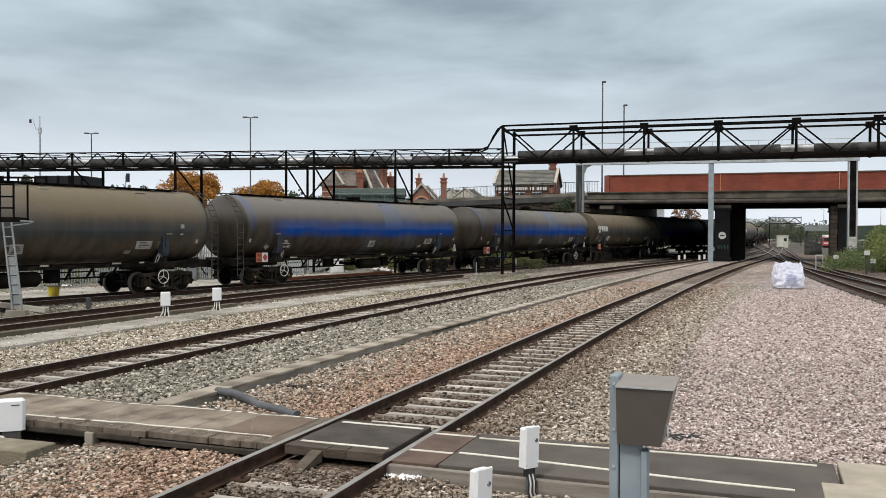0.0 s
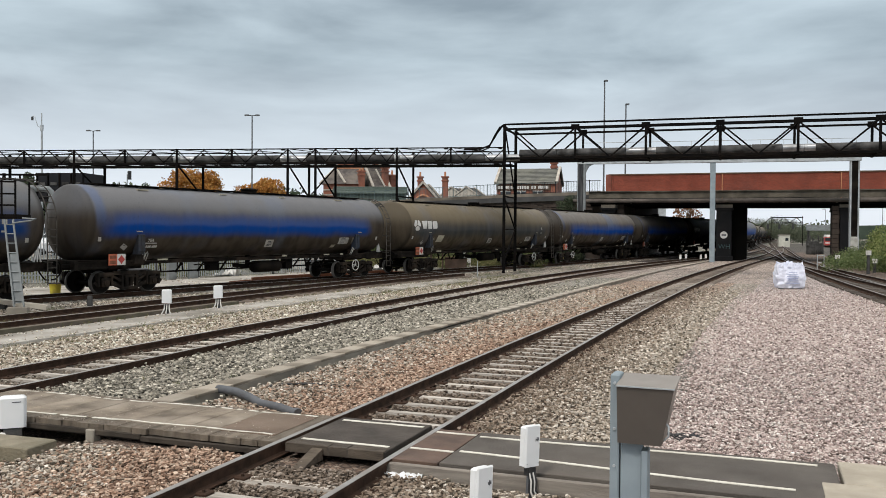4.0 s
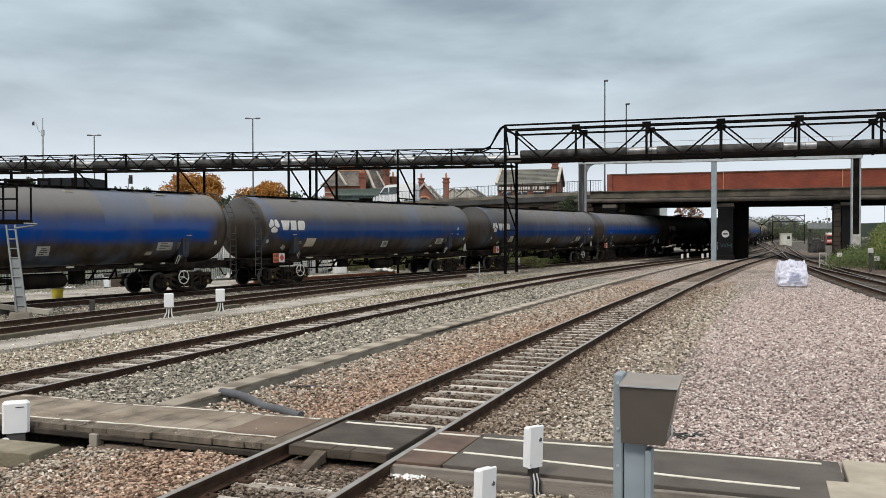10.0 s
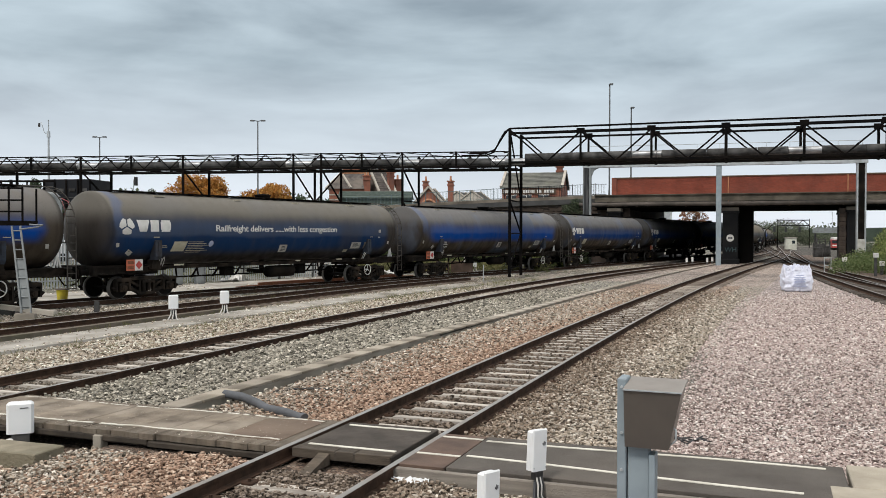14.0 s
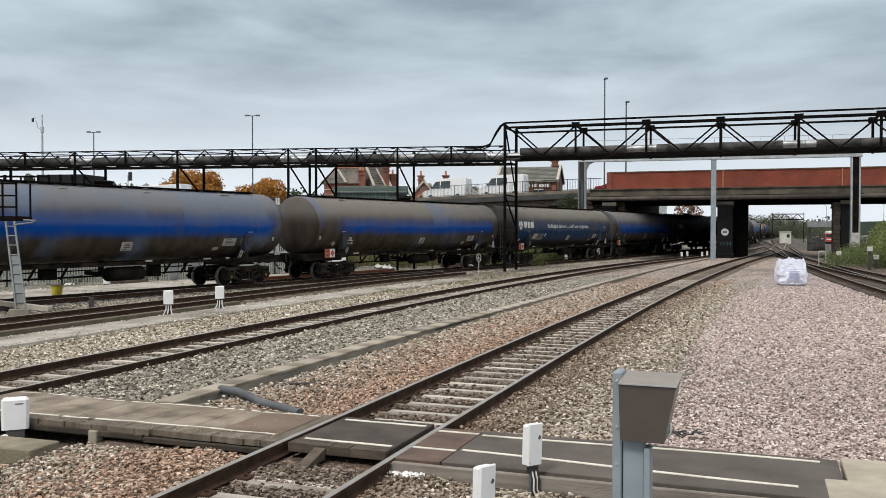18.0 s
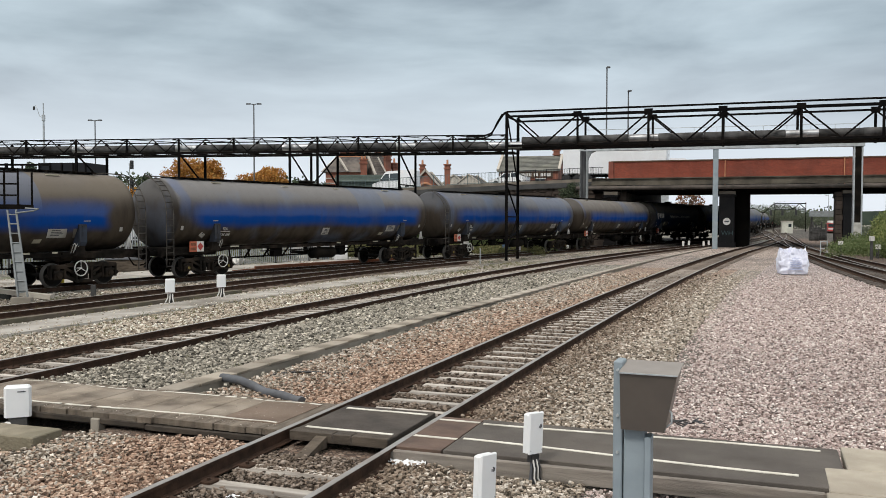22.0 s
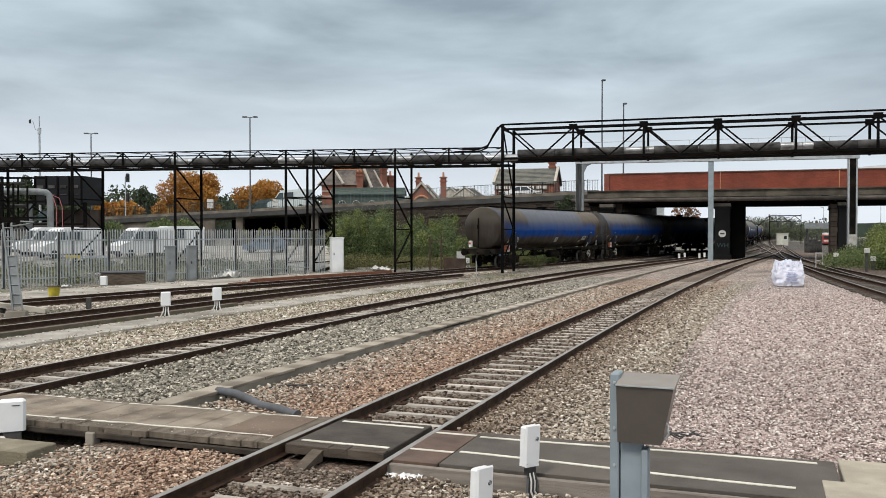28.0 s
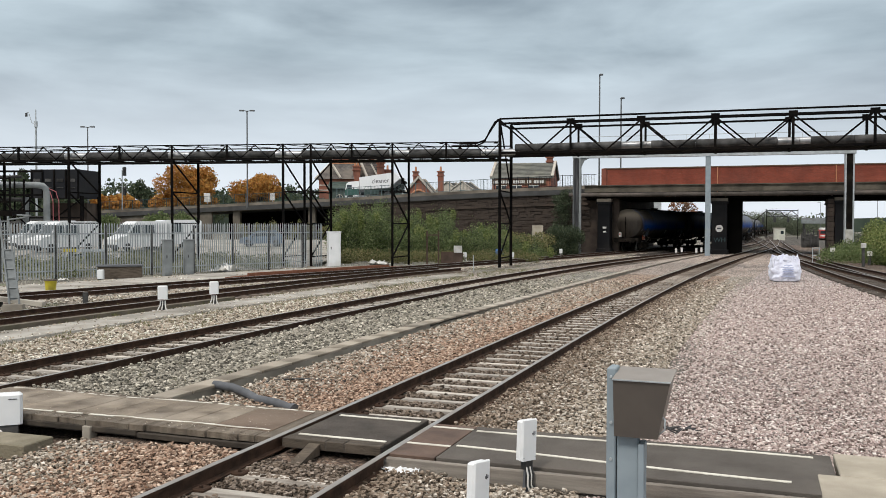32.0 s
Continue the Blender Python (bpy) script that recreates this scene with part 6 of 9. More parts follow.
def tank_wagon(n, paint, label, marked=False, words=False, end=-1, rear=False):
    top = thing("tank_wagon", None, label, "tank wagon", "tank wagons of the train")
    tank = part("tank", kept("tank_" + paint.name, barrel, paint), None, top, "dirty cylindrical tank barrel")
    part("walkway", kept("walkway", walkway_mesh, m_under), None, tank, "dark roof walkway")
    hole = part("manhole", kept("manhole", manhole, m_under), None, tank)
    hole.location = (0.4, 0, TANK_Z + TANK_R - 0.02)
    for d in (-1, 1):
        part("lifting_lug", kept("lifting_lug%d" % d, lambda: Mesh().box((d * 6.2, -0.62, TANK_Z + 1.325), (0.5, 0.16, 0.05)).box((d * 1.9, -0.66, TANK_Z + 1.30), (0.34, 0.12, 0.05)), m_faded), None, tank, "pale lifting lug")
    # labels on the barrel's side
    if marked:
        part("emblem", kept("emblem", emblem, m_sign), None, tank, "white painted emblem shapes")
        part("label_plate", kept("label_a", lambda: decal(-6.08, -5.40, 1.80, 2.20, 0.06), m_faded), None, tank, "yellowed data label")
        part("label_print", kept("label_a_print", lambda: bars(-6.60, 2.02, 2, 0.34, 0.03, 0.06), m_faded), None, tank)
    else:
        part("type_code", kept("type_code", type_code, m_sign), None, tank, "white wagon type letters over number bars")
    if words:
        part("slogan", kept("slogan", slogan, m_sign), None, tank, "white lettering")
        part("data_marking", kept("data_marking", lambda: bars(-5.30, 2.17, 7, 1.15, 0.022, 0.07), m_faded), None, tank, "small white data lines")
        part("pictogram", kept("pictogram", lambda: shape_decal([[(-4.05 + 0.13 * math.cos(k * math.pi / 5), 2.10 + 0.13 * math.sin(k * math.pi / 5)) for k in range(10)]]), m_bagprint), None, tank, "round pictogram label")
    dx = -8.05 if words else -7.47
    part("diamond_label", kept("diamond_label%d" % words, lambda: shape_decal([[(dx - 0.18, 1.77), (dx + 0.10, 1.64), (dx + 0.16, 1.80), (dx - 0.08, 1.92)]]), m_oldwhite), None, tank, "white diamond label")
    part("diamond_print", kept("diamond_print%d" % words, lambda: decal(dx - 0.05, dx + 0.05, 1.76, 1.86), m_ink), None, tank)
    part("label_plate", kept("label_b", lambda: decal(0.28, 0.80, 1.68, 2.02, -0.10), m_oldwhite), None, tank, "white data label")
    part("label_print", kept("label_b_print", lambda: bars(0.36, 1.92, 4, 0.30, 0.035, 0.065), m_ink), None, tank)
    part("label_plate", kept("label_c", lambda: decal(5.56, 6.34, 1.78, 2.10, -0.07), m_oldwhite), None, tank, "white data label")
    part("label_print", kept("label_c_print", lambda: bars(5.66, 2.03, 4, 0.5, 0.03, 0.06), m_ink), None, tank)
    part("label_plate", kept("label_d", lambda: decal(6.62, 7.20, 1.78, 2.10, -0.09), m_dullfilm), None, tank, "dull weathered label")
    part("label_plate", kept("label_g", lambda: decal(5.10, 5.42, 1.60, 1.74), m_faded), None, tank, "small yellowed label")
    if marked:
        part("label_square", kept("label_e", lambda: decal(7.62, 7.82, 2.60, 2.76), m_oldwhite), None, tank)
        part("label_square", kept("label_f", lambda: bars(7.62, 2.33, 1, 0.26, 0.06), m_oldwhite), None, tank)
        part("label_square", kept("label_g", lambda: decal(7.64, 7.82, 2.05, 2.20), m_oldwhite), None, tank)
    part("end_label", kept("end_label", lambda: decal(8.60, 8.74, 1.98, 2.14, -0.04), m_oldwhite), None, tank)
    part("end_label", kept("rear_label", lambda: decal(-8.74, -8.60, 2.0, 2.16, -0.04), m_oldwhite), None, tank)
    part("strap_mark", kept("strap_mark", lambda: bars(-7.10, 2.36, 1, 0.40, 0.035).add([on_barrel(a, c, 0.012) for a, c in ((6.9, 2.36), (7.2, 2.36), (7.2, 2.39), (6.9, 2.39))], [(0, 1, 2, 3)]), m_faded), None, tank)
    # frame
    part("solebar", kept("solebar", solebar, m_bogie), None, top)
    for k, (x, w) in enumerate(((-5.6, 0.5), (1.6, 0.34), (4.7, 0.42), (5.9, 0.22))):
        part("solebar_label", kept("solebar_label%d" % k, lambda: Mesh().box((x, -1.125, 1.25), (w, 0.012, 0.06)), m_faded), None, top, "small faded label")
    for d in (-1, 1):
        frame_end = part("end_frame", kept("end_frame%d" % d, lambda: end_frame(d), m_bogie), None, top)
        for y in (-0.87, 0.87):
            bf = part("buffer", kept("buffer", buffer_mesh, m_under), None, frame_end)
            bf.matrix_local = pose(d * 9.68, y, 1.06, 0, 0, 0 if d > 0 else 180)
        part("brake_hose", kept("hose%d" % d, lambda: Mesh().pipe([(d * 9.65, -0.5, 1.0), (d * 9.8, -0.52, 0.78), (d * 9.95, -0.5, 0.62), (d * 10.12, -0.48, 0.6)], 0.028, 6), m_under), None, frame_end, "hanging black brake hose")
        for side in (-1, 1):
            part("saddle", kept("saddle%d%d" % (d, side), lambda: saddle(d, side), m_strap), None, top, "blue-grey saddle strap")
        part("bracket_loops", kept("loops%d" % d, lambda: loop_pipes(d), m_cable), None, top, "pale bent pipe loops")
        bogie = part("bogie", kept("bogie", lambda: Mesh().box((0, 0, 0.58), (0.55, 1.7, 0.28), chamfer=0.02).tube((0, 0, 0.66), (0, 0, 0.95), 0.2, 12), m_under), None, top)
        bogie.location = (d * BOGIE_X, 0, 0)
        for y in (-1.02, 1.02):
            part("side_frame", kept("side_frame%d" % (y > 0), lambda: bogie_side(y), m_bogie), None, bogie, "cast truss side frame")
            for x in (-AXLE_X, AXLE_X):
                ab = part("axlebox", kept("axlebox", axlebox, m_bogie), None, bogie)
                ab.matrix_local = pose(x, y, WHEEL_R, 0, 0, 0 if y < 0 else 180)
                if y < 0 and n in (4, 1, 0, -1, -4, -5):
                    cap = part("axle_cap", kept("axle_cap", lambda: Mesh().tube((0, -0.21, 0), (0, -0.225, 0), 0.062, 10), m_oldyellow), None, bogie, "faded yellow axle cap")
                    cap.matrix_local = pose(x, y, WHEEL_R)
        for x in (-AXLE_X, AXLE_X):
            ws = part("wheelset", kept("wheelset", wheelset, m_wheel), None, bogie, "dark steel wheels on their axle")
            ws.location = (x, 0, WHEEL_R)
            wheelsets.setdefault(n, []).append((ws, x))
    part("air_tank", kept("air_tank", lambda: Mesh().lathe([(-0.95, 0.05), (-0.92, 0.18), (-0.80, 0.27), (0.80, 0.27), (0.92, 0.18), (0.95, 0.05)], 16, pose(0.7, -0.78, 0.78)), m_under), None, top)
    part("brake_gear", kept("brake_gear", gear_mesh, m_under), None, top)
    hw = part("handwheel", kept("handwheel", handwheel, m_sign), None, top, "white-rimmed brake handwheel")
    hw.location = (-6.45 if end < 0 else 6.85, -1.30, 0.66)
    part("placard", kept("placard", lambda: plate(-8.05, -1.235, 1.30, 0.38, 0.43), m_orange), None, top, "orange hazard plate")
    part("placard_diamond", kept("placard_d", lambda: plate(-7.67, -1.238, 1.30, 0.37, 0.43), m_sign), None, top, "white hazard plate")
    part("placard_print", kept("placard_p", lambda: Mesh().prism([(-7.83, 1.30), (-7.67, 1.13), (-7.51, 1.30), (-7.67, 1.47)], -1.254, -1.250, "y"), m_redpaint), None, top)
    part("placard_lettering", kept("placard_b", lambda: Mesh().box((-8.05, -1.247, 1.40), (0.28, 0.006, 0.12)).box((-8.05, -1.247, 1.20), (0.30, 0.006, 0.12)), m_rust), None, top)
    part("end_bracket", kept("end_bracket", lambda: Mesh().beam((9.14, -0.98, 1.28), (9.27, -0.98, 1.74), 0.06).beam((9.42, -0.98, 1.28), (9.29, -0.98, 1.74), 0.06).beam((9.28, -0.98, 1.28), (9.28, -0.98, 1.7), 0.05), m_sign), None, top, "small white end bracket")
    steps = part("ladder", kept("ladder", ladder_mesh, m_ladder), None, top, "dusty grey end ladder")
    if end > 0:
        # the same ladder, mirrored to the leading end
        steps.data = kept("fore_ladder", lambda: mirrored(ladder_mesh()), m_ladder)
    if rear:
        lamp = part("tail_lamp", Mesh().box((-9.76, 0.55, 1.62), (0.18, 0.24, 0.44), chamfer=0.03), m_sign, top, "white tail lamp bracket")
        part("tail_lamp_lens", Mesh().tube((-9.85, 0.55, 1.66), (-9.88, 0.55, 1.66), 0.07, 12), m_redpaint, lamp)
        part("end_step", Mesh().box((-9.62, 0.05, 2.35), (0.06, 0.06, 2.0)).box((-9.65, 0.05, 2.75), (0.03, 0.14, 0.3)), m_under, top)
    return top


# each: paint, owner's mark, slogan, end with ladder and handwheel
LOOKS = {
    7: (m_tank_blue, 0, 0, -1), 6: (m_tank_brown, 1, 0, 1), 5: (m_tank_blue_b, 0, 0, 1), 4: (m_tank_blue_b, 0, 0, -1),
    3: (m_tank_brown, 1, 0, 1), 2: (m_tank_blue_f, 0, 0, 1), 1: (m_tank_blue_c, 1, 0, 1), 0: (m_tank_blue_c, 1, 0, -1),
    -1: (m_tank_blue, 0, 0, 1), -2: (m_tank_navy, 1, 1, 1), -3: (m_tank_blue_b, 0, 0, 1), -4: (m_tank_blue_d, 0, 0, -1),
    -5: (m_tank_blue, 0, 0, -1), -6: (m_tank_blue_e, 0, 0, 1),
}
WORDS = {m_tank_blue_e: "last blue bogie tank wagon with a patchy grey top", m_tank_blue_d: "blue bogie tank wagon with a washed-out bluish top", m_tank_blue: "blue bogie tank wagon streaked with brown grime", m_tank_blue_b: "blue-banded bogie tank wagon under brown brake dust",
         m_tank_blue_f: "blue bogie tank wagon with an even dusty top",
         m_tank_blue_c: "dull blue bogie tank wagon with grimy top", m_tank_brown: "brown grime-covered bogie tank wagon", m_tank_navy: "navy bogie tank wagon with a white slogan"}
wagons = {}
for n in range(-6, 16):
    paint, marked, words, end = LOOKS.get(n, (m_tank_brown, n % 2, 0, 1))
    wagons[n] = tank_wagon(n, paint, WORDS[paint], bool(marked), bool(words), end, n == -6)

# ---- fence, cabinets and vehicles behind the yard ----
FENCE = (Vector((-23.5, 40.3, -0.34)), Vector((-7.9, 58.7, -0.34)))
fence = thing("palisade_fence", None, "galvanised steel palisade fence with pointed pales", "fence", "", "structure")
fd = (FENCE[1] - FENCE[0])
flen = fd.length
fang = math.degrees(math.atan2(fd.y, fd.x))
pale_mesh = Mesh().prism([(-0.034, 0.06), (0.034, 0.06), (0.034, 2.82), (0.0, 2.94), (-0.034, 2.82)], -0.006, 0.006, "y").prism([(-0.008, 0.06), (0.008, 0.06), (0.008, 2.8), (-0.008, 2.8)], -0.026, -0.006, "y").data("pale", m_galv)
rng = random.Random(4)
for d in np.arange(0.05, flen, 0.152):
    p = FENCE[0] + fd * (d / flen)
    pale = part("pale", pale_mesh, None, fence)
    pale.matrix_world = pose(p.x, p.y, p.z + rng.uniform(-0.02, 0.02), 0, rng.uniform(-0.6, 0.6), fang)
for z in (0.45, 2.35):
    part("rail", Mesh().beam(FENCE[0] + Vector((0.02, 0.05, z)), FENCE[1] + Vector((0.02, 0.05, z)), 0.05, 0.06), m_galv, fence)
for d in np.arange(0.3, flen, 2.75):
    p = FENCE[0] + fd * (d / flen)
    part("post", Mesh().box((p.x + 0.05, p.y + 0.1, p.z + 1.4), (0.11, 0.08, 2.8), fang), m_lag, fence, "darker steel fence post")
def bank(y):
    """The car park climbs gently away from the fence."""
    return -0.33 + max(0.0, y - 57) * 0.037


cp = Mesh().add([(-75, 57, -0.33), (-9.0, 57, -0.33), (-5, 92, bank(92)), (-95, 92, bank(92))], [(0, 1, 2, 3)])
tagged(part("car_park", cp, m_dustpath), "pale gravelled car park behind the fence", "car park", "", "structure")


def cabinet(m, w, d, h, mat, label):
    c = thing("equipment_cabinet", m, label, "equipment cabinet", "equipment cabinets")
    part("body", Mesh().box((0, 0, h / 2), (w, d, h), chamfer=0.02), mat, c)
    part("lid", Mesh().box((0, 0, h + 0.02), (w + 0.06, d + 0.06, 0.06), chamfer=0.015), mat, c)
    part("door", Mesh().box((0, -d / 2 - 0.012, h / 2 + 0.02), (w - 0.1, 0.025, h - 0.14), chamfer=0.008), mat, c)
    part("handle", Mesh().box((-w / 2 + 0.14, -d / 2 - 0.04, h * 0.55), (0.04, 0.04, 0.16)), m_blackplastic, c)
    part("plinth", Mesh().box((0, 0, -0.05), (w + 0.1, d + 0.1, 0.12)), m_concrete, c)
    return c


cabinet(pose(-7.05, 58.0, -0.28, 0, 0, 20), 0.80, 0.7, 2.3, m_whitebox, "tall white equipment cabinet at the end of the fence")
for x, y in ((-14.75, 47.3), (-13.85, 48.2)):
    cabinet(pose(x, y, -0.3, 0, 0, 35), 0.46, 0.4, 1.95, m_dullgalv, "narrow grey trackside post cabinet before the fence")
bunker = thing("storage_bin", pose(-16.75, 45.8, -0.3, 0, 0, 20), "long dark brown grit bin beside the fence", "storage bin")
part("body", Mesh().box((0, 0, 0.3), (2.2, 0.7, 0.6), chamfer=0.03), m_darkplank, bunker)
part("lid", Mesh().box((0, 0, 0.66), (2.28, 0.78, 0.1), chamfer=0.03), m_duct, bunker)
wb = thing("white_marker_box", pose(-17.3, 44.6, -0.32), "small white box standing on the apron", "box")
part("body", Mesh().box((0, 0, 0.26), (0.32, 0.2, 0.52), chamfer=0.03), m_whitebox, wb)
part("foot", Mesh().box((-0.15, 0, 0.02), (0.9, 0.2, 0.05)), m_concrete, wb)
yb = thing("yellow_bucket", pose(-15.8, 35.5, -0.22), "dented yellow bin beside the freight track", "bin")
part("body", Mesh().lathe([(0, 0.19), (0.42, 0.23), (0.44, 0.25)], 16, pose(0, 0, 0, 0, -90, 0)), m_yellow, yb)
part("lid", Mesh().lathe([(0.44, 0.27), (0.48, 0.26)], 16, pose(0, 0, 0, 0, -90, 0)), m_darkplank, yb)
rs = thing("stacked_rails", pose(-6.6, 49.4, -0.2, 0, 0, 57), "stack of spare rust-red rails beside the track", "rail stack")
for i in range(5):
    part("spare_rail", Mesh().box((0, (i % 3) * 0.16 - 0.16, 0.06 + (i // 3) * 0.13), (15 - i, 0.07, 0.12)), m_rust, rs, "rust-red spare rail")
cr = random.Random(9)


def rubbish(x, y, z, size, mat, label, tall=1.0):
    """A crumpled sheet or bag."""
    n, vs, fs = 7, [], []
    for i in range(n):
        for j in range(n):
            vs.append((size * (i / (n - 1) - 0.5) + cr.uniform(-0.04, 0.04) * size, size * 0.7 * (j / (n - 1) - 0.5) + cr.uniform(-0.04, 0.04) * size, tall * abs(cr.gauss(0.12, 0.10)) * size * (1 - abs(i / 3 - 1) * 0.5)))
    fs = [(i * n + j, (i + 1) * n + j, (i + 1) * n + j + 1, i * n + j + 1) for i in range(n - 1) for j in range(n - 1)]
    low_vs = [(a, b, 0.0) for a, b, _ in vs]
    b = Mesh().add(vs, fs).add(low_vs, [f[::-1] for f in fs])
    ob = part("litter", b, mat)
    ob.matrix_world = pose(x, y, z, 0, 0, cr.uniform(0, 180))
    tagged(ob, label, "litter", "litter")


for x, y, s, mt in ((-13.4, 52.6, 0.9, m_sign), (-12.9, 53.0, 0.7, m_sign), (-18.9, 43.9, 0.5, m_sign), (-7.3, 60.5, 1.2, m_sign), (-4.6, 63, 1.4, m_sign), (-3.9, 62.5, 0.8, m_sign), (-9.8, 55.2, 0.5, m_concrete), (9.0, 70, 0.8, m_sign), (10.6, 72, 0.7, m_sign), (27.5, 62, 0.8, m_sign), (28.3, 61.0, 0.6, m_sign)):
    rubbish(x, y, -0.3, s, mt, "crumpled pale litter on the ground")
rubbish(-12.75, 52.7, -0.3, 0.9, m_sign, "torn white sack lying by the fence", 2.6)


def wheel_part(parent, x, y, r=0.33, w=0.21):
    s = -1 if y < 0 else 1
    t = part("wheel", Mesh().lathe([(-w / 2, r * 0.6), (-w / 2, r * 0.94), (-w / 2 + 0.03, r), (w / 2 - 0.03, r), (w / 2, r * 0.94), (w / 2, r * 0.6)], 18, pose(x, y, r, 0, 0, 90)), m_tyre, parent)
    part("rim", Mesh().tube((x, y + s * w * 0.42, r), (x, y + s * w * 0.47, r), r * 0.62, 14), m_galv, t)


def vehicle(name, label, category, profile, glass, width, wheels, paint, r=0.33, extra=None):
    """A road vehicle facing +x: body from its side outline, narrowed towards the roof, with panes and wheels."""
    v = thing(name, None, label, category)
    h = max(z for _, z in profile)
    waist = h * 0.55
    n = len(profile)

    def half(z):
        return width / 2 * (1 - 0.16 * max(0, (z - waist) / (h - waist)))

    b = Mesh()
    vs = [(x, s * half(z), z) for s in (-1, 1) for x, z in profile]
    vs += [(x, s * (half(z) - 0.07), z) for s in (-1, 1) for x, z in profile]
    b.add(vs, [tuple(range(n)), tuple(range(2 * n - 1, n - 1, -1))] + [(k, n + k, n + (k + 1) % n, (k + 1) % n) for k in range(n)])
    body = part("body", b, paint, v)
    for poly in glass:
        for s in (-1, 1):
            part("side_window", Mesh().add([(x, s * (half(z) + 0.012), z) for x, z in poly], [tuple(range(len(poly)))]), m_glass, body)
    # front and back panes lie just proud of the body's slopes
    for (xa, za), (xb, zb) in ((a, c) for a, c in zip(profile, profile[1:] + profile[:1]) if a[1] > waist * 0.85 and c[1] > waist * 0.85 and abs(a[1] - c[1]) > 0.3):
        da, db = half(za) - 0.08, half(zb) - 0.08
        nx, nz = (zb - za), -(xb - xa)
        ln = math.hypot(nx, nz)
        o = 0.012
        sx = math.copysign(abs(nx) / ln * o, xa + xb)
        sz = abs(nz) / ln * o
        ka, kb = 0.10, 0.90
        pa, pb = (xa + (xb - xa) * ka, za + (zb - za) * ka), (xa + (xb - xa) * kb, za + (zb - za) * kb)
        part("windscreen", Mesh().add([(pa[0] + sx, -da, pa[1] + sz), (pa[0] + sx, da, pa[1] + sz), (pb[0] + sx, db, pb[1] + sz), (pb[0] + sx, -db, pb[1] + sz)], [(0, 1, 2, 3)]), m_glass, body)
    xf, xr = max(x for x, _ in profile), min(x for x, _ in profile)
    for s in (-1, 1):
        part("headlight", Mesh().box((xf - 0.06, s * width * 0.38, h * 0.36), (0.12, 0.32, 0.18), chamfer=0.03), m_sign, body)
        part("tail_light", Mesh().box((xr + 0.05, s * width * 0.42, h * 0.4), (0.1, 0.16, 0.3)), m_redpaint, body)
        part("mirror", Mesh().box((xf - 1.15, s * (width / 2 + 0.1), h * 0.6), (0.12, 0.2, 0.18), chamfer=0.03), m_blackplastic, body)
    part("bumper", Mesh().box((xf - 0.06, 0, 0.42), (0.2, width * 0.96, 0.24), chamfer=0.04), m_blackplastic, body)
    for x in wheels:
        for y in (-width / 2 + 0.11, width / 2 - 0.11):
            wheel_part(v, x, y, r)
    return v


VAN = [(-2.6, 0.35), (2.5, 0.35), (2.62, 0.55), (2.6, 0.95), (2.3, 1.12), (1.75, 1.25), (1.05, 2.2), (0.7, 2.38), (-2.4, 2.42), (-2.6, 2.3)]
VAN_G = [[(0.5, 1.35), (1.55, 1.35), (1.0, 2.08), (0.5, 2.1)], [(-0.75, 1.35), (0.4, 1.35), (0.4, 2.1), (-0.75, 2.1)], [(-2.2, 1.35), (-0.85, 1.35), (-0.85, 2.1), (-2.2, 2.1)]]
CAR = [(-2.1, 0.3), (2.05, 0.3), (2.15, 0.5), (2.05, 0.75), (1.1, 0.92), (0.45, 1.42), (-0.9, 1.46), (-1.7, 1.0), (-2.1, 0.95)]
CAR_G = [[(-0.3, 0.95), (0.85, 0.95), (0.35, 1.36), (-0.3, 1.38)], [(-1.3, 0.97), (-0.4, 0.95), (-0.4, 1.38), (-0.85, 1.38)]]
CLIO = [(-1.9, 0.3), (1.9, 0.3), (2.0, 0.5), (1.9, 0.8), (1.15, 0.95), (0.45, 1.46), (-1.2, 1.5), (-1.75, 1.1), (-1.95, 0.9)]
TRUCKCAB = [(-1.1, 0.5), (1.0, 0.5), (1.1, 0.8), (1.05, 1.5), (0.85, 2.5), (0.5, 2.75), (-1.1, 2.8)]
TRUCKCAB_G = [[(0.0, 1.55), (0.85, 1.55), (0.7, 2.3), (0.0, 2.3)]]
for x, y, rz, s in ((-25.4, 74.0, 232, 1.04), (-24.1, 77.8, 222, 1.04), (-31.4, 73.0, 236, 1.04), (-34.6, 76.4, 226, 1.02)):
    v = vehicle("parked_van", "white minibus van parked behind the fence", "van", VAN, VAN_G[:2], 1.95, (-1.6, 1.65), m_white)
    v.matrix_world = pose(x, y, bank(y), 0, 0, rz) @ Matrix.Scale(s, 4)
    tagged(v, group="parked vans")
v = vehicle("parked_car", "blue-grey hatchback parked behind the fence", "car", CLIO, CAR_G, 1.75, (-1.25, 1.25), m_bluecar)
v.matrix_world = pose(-16.2, 80.0, bank(80.0), 0, 0, 186)


def box_lorry():
    v = vehicle("box_lorry", "articulated lorry with a long plain white trailer", "lorry", TRUCKCAB, TRUCKCAB_G, 2.4, (0.3,), m_white, 0.5)
    part("trailer", Mesh().box((-6.9, 0, 2.5), (11.0, 2.5, 2.7), chamfer=0.05), m_white, v, "plain white trailer body")
    part("chassis", Mesh().box((-6.4, 0, 0.95), (12.5, 0.9, 0.25)), m_under, v)
    for x in (-1.6, -9.6, -10.8, -12.0):
        for y in (-1.05, 1.05):
            wheel_part(v, x, y, 0.5, 0.3)
    return v


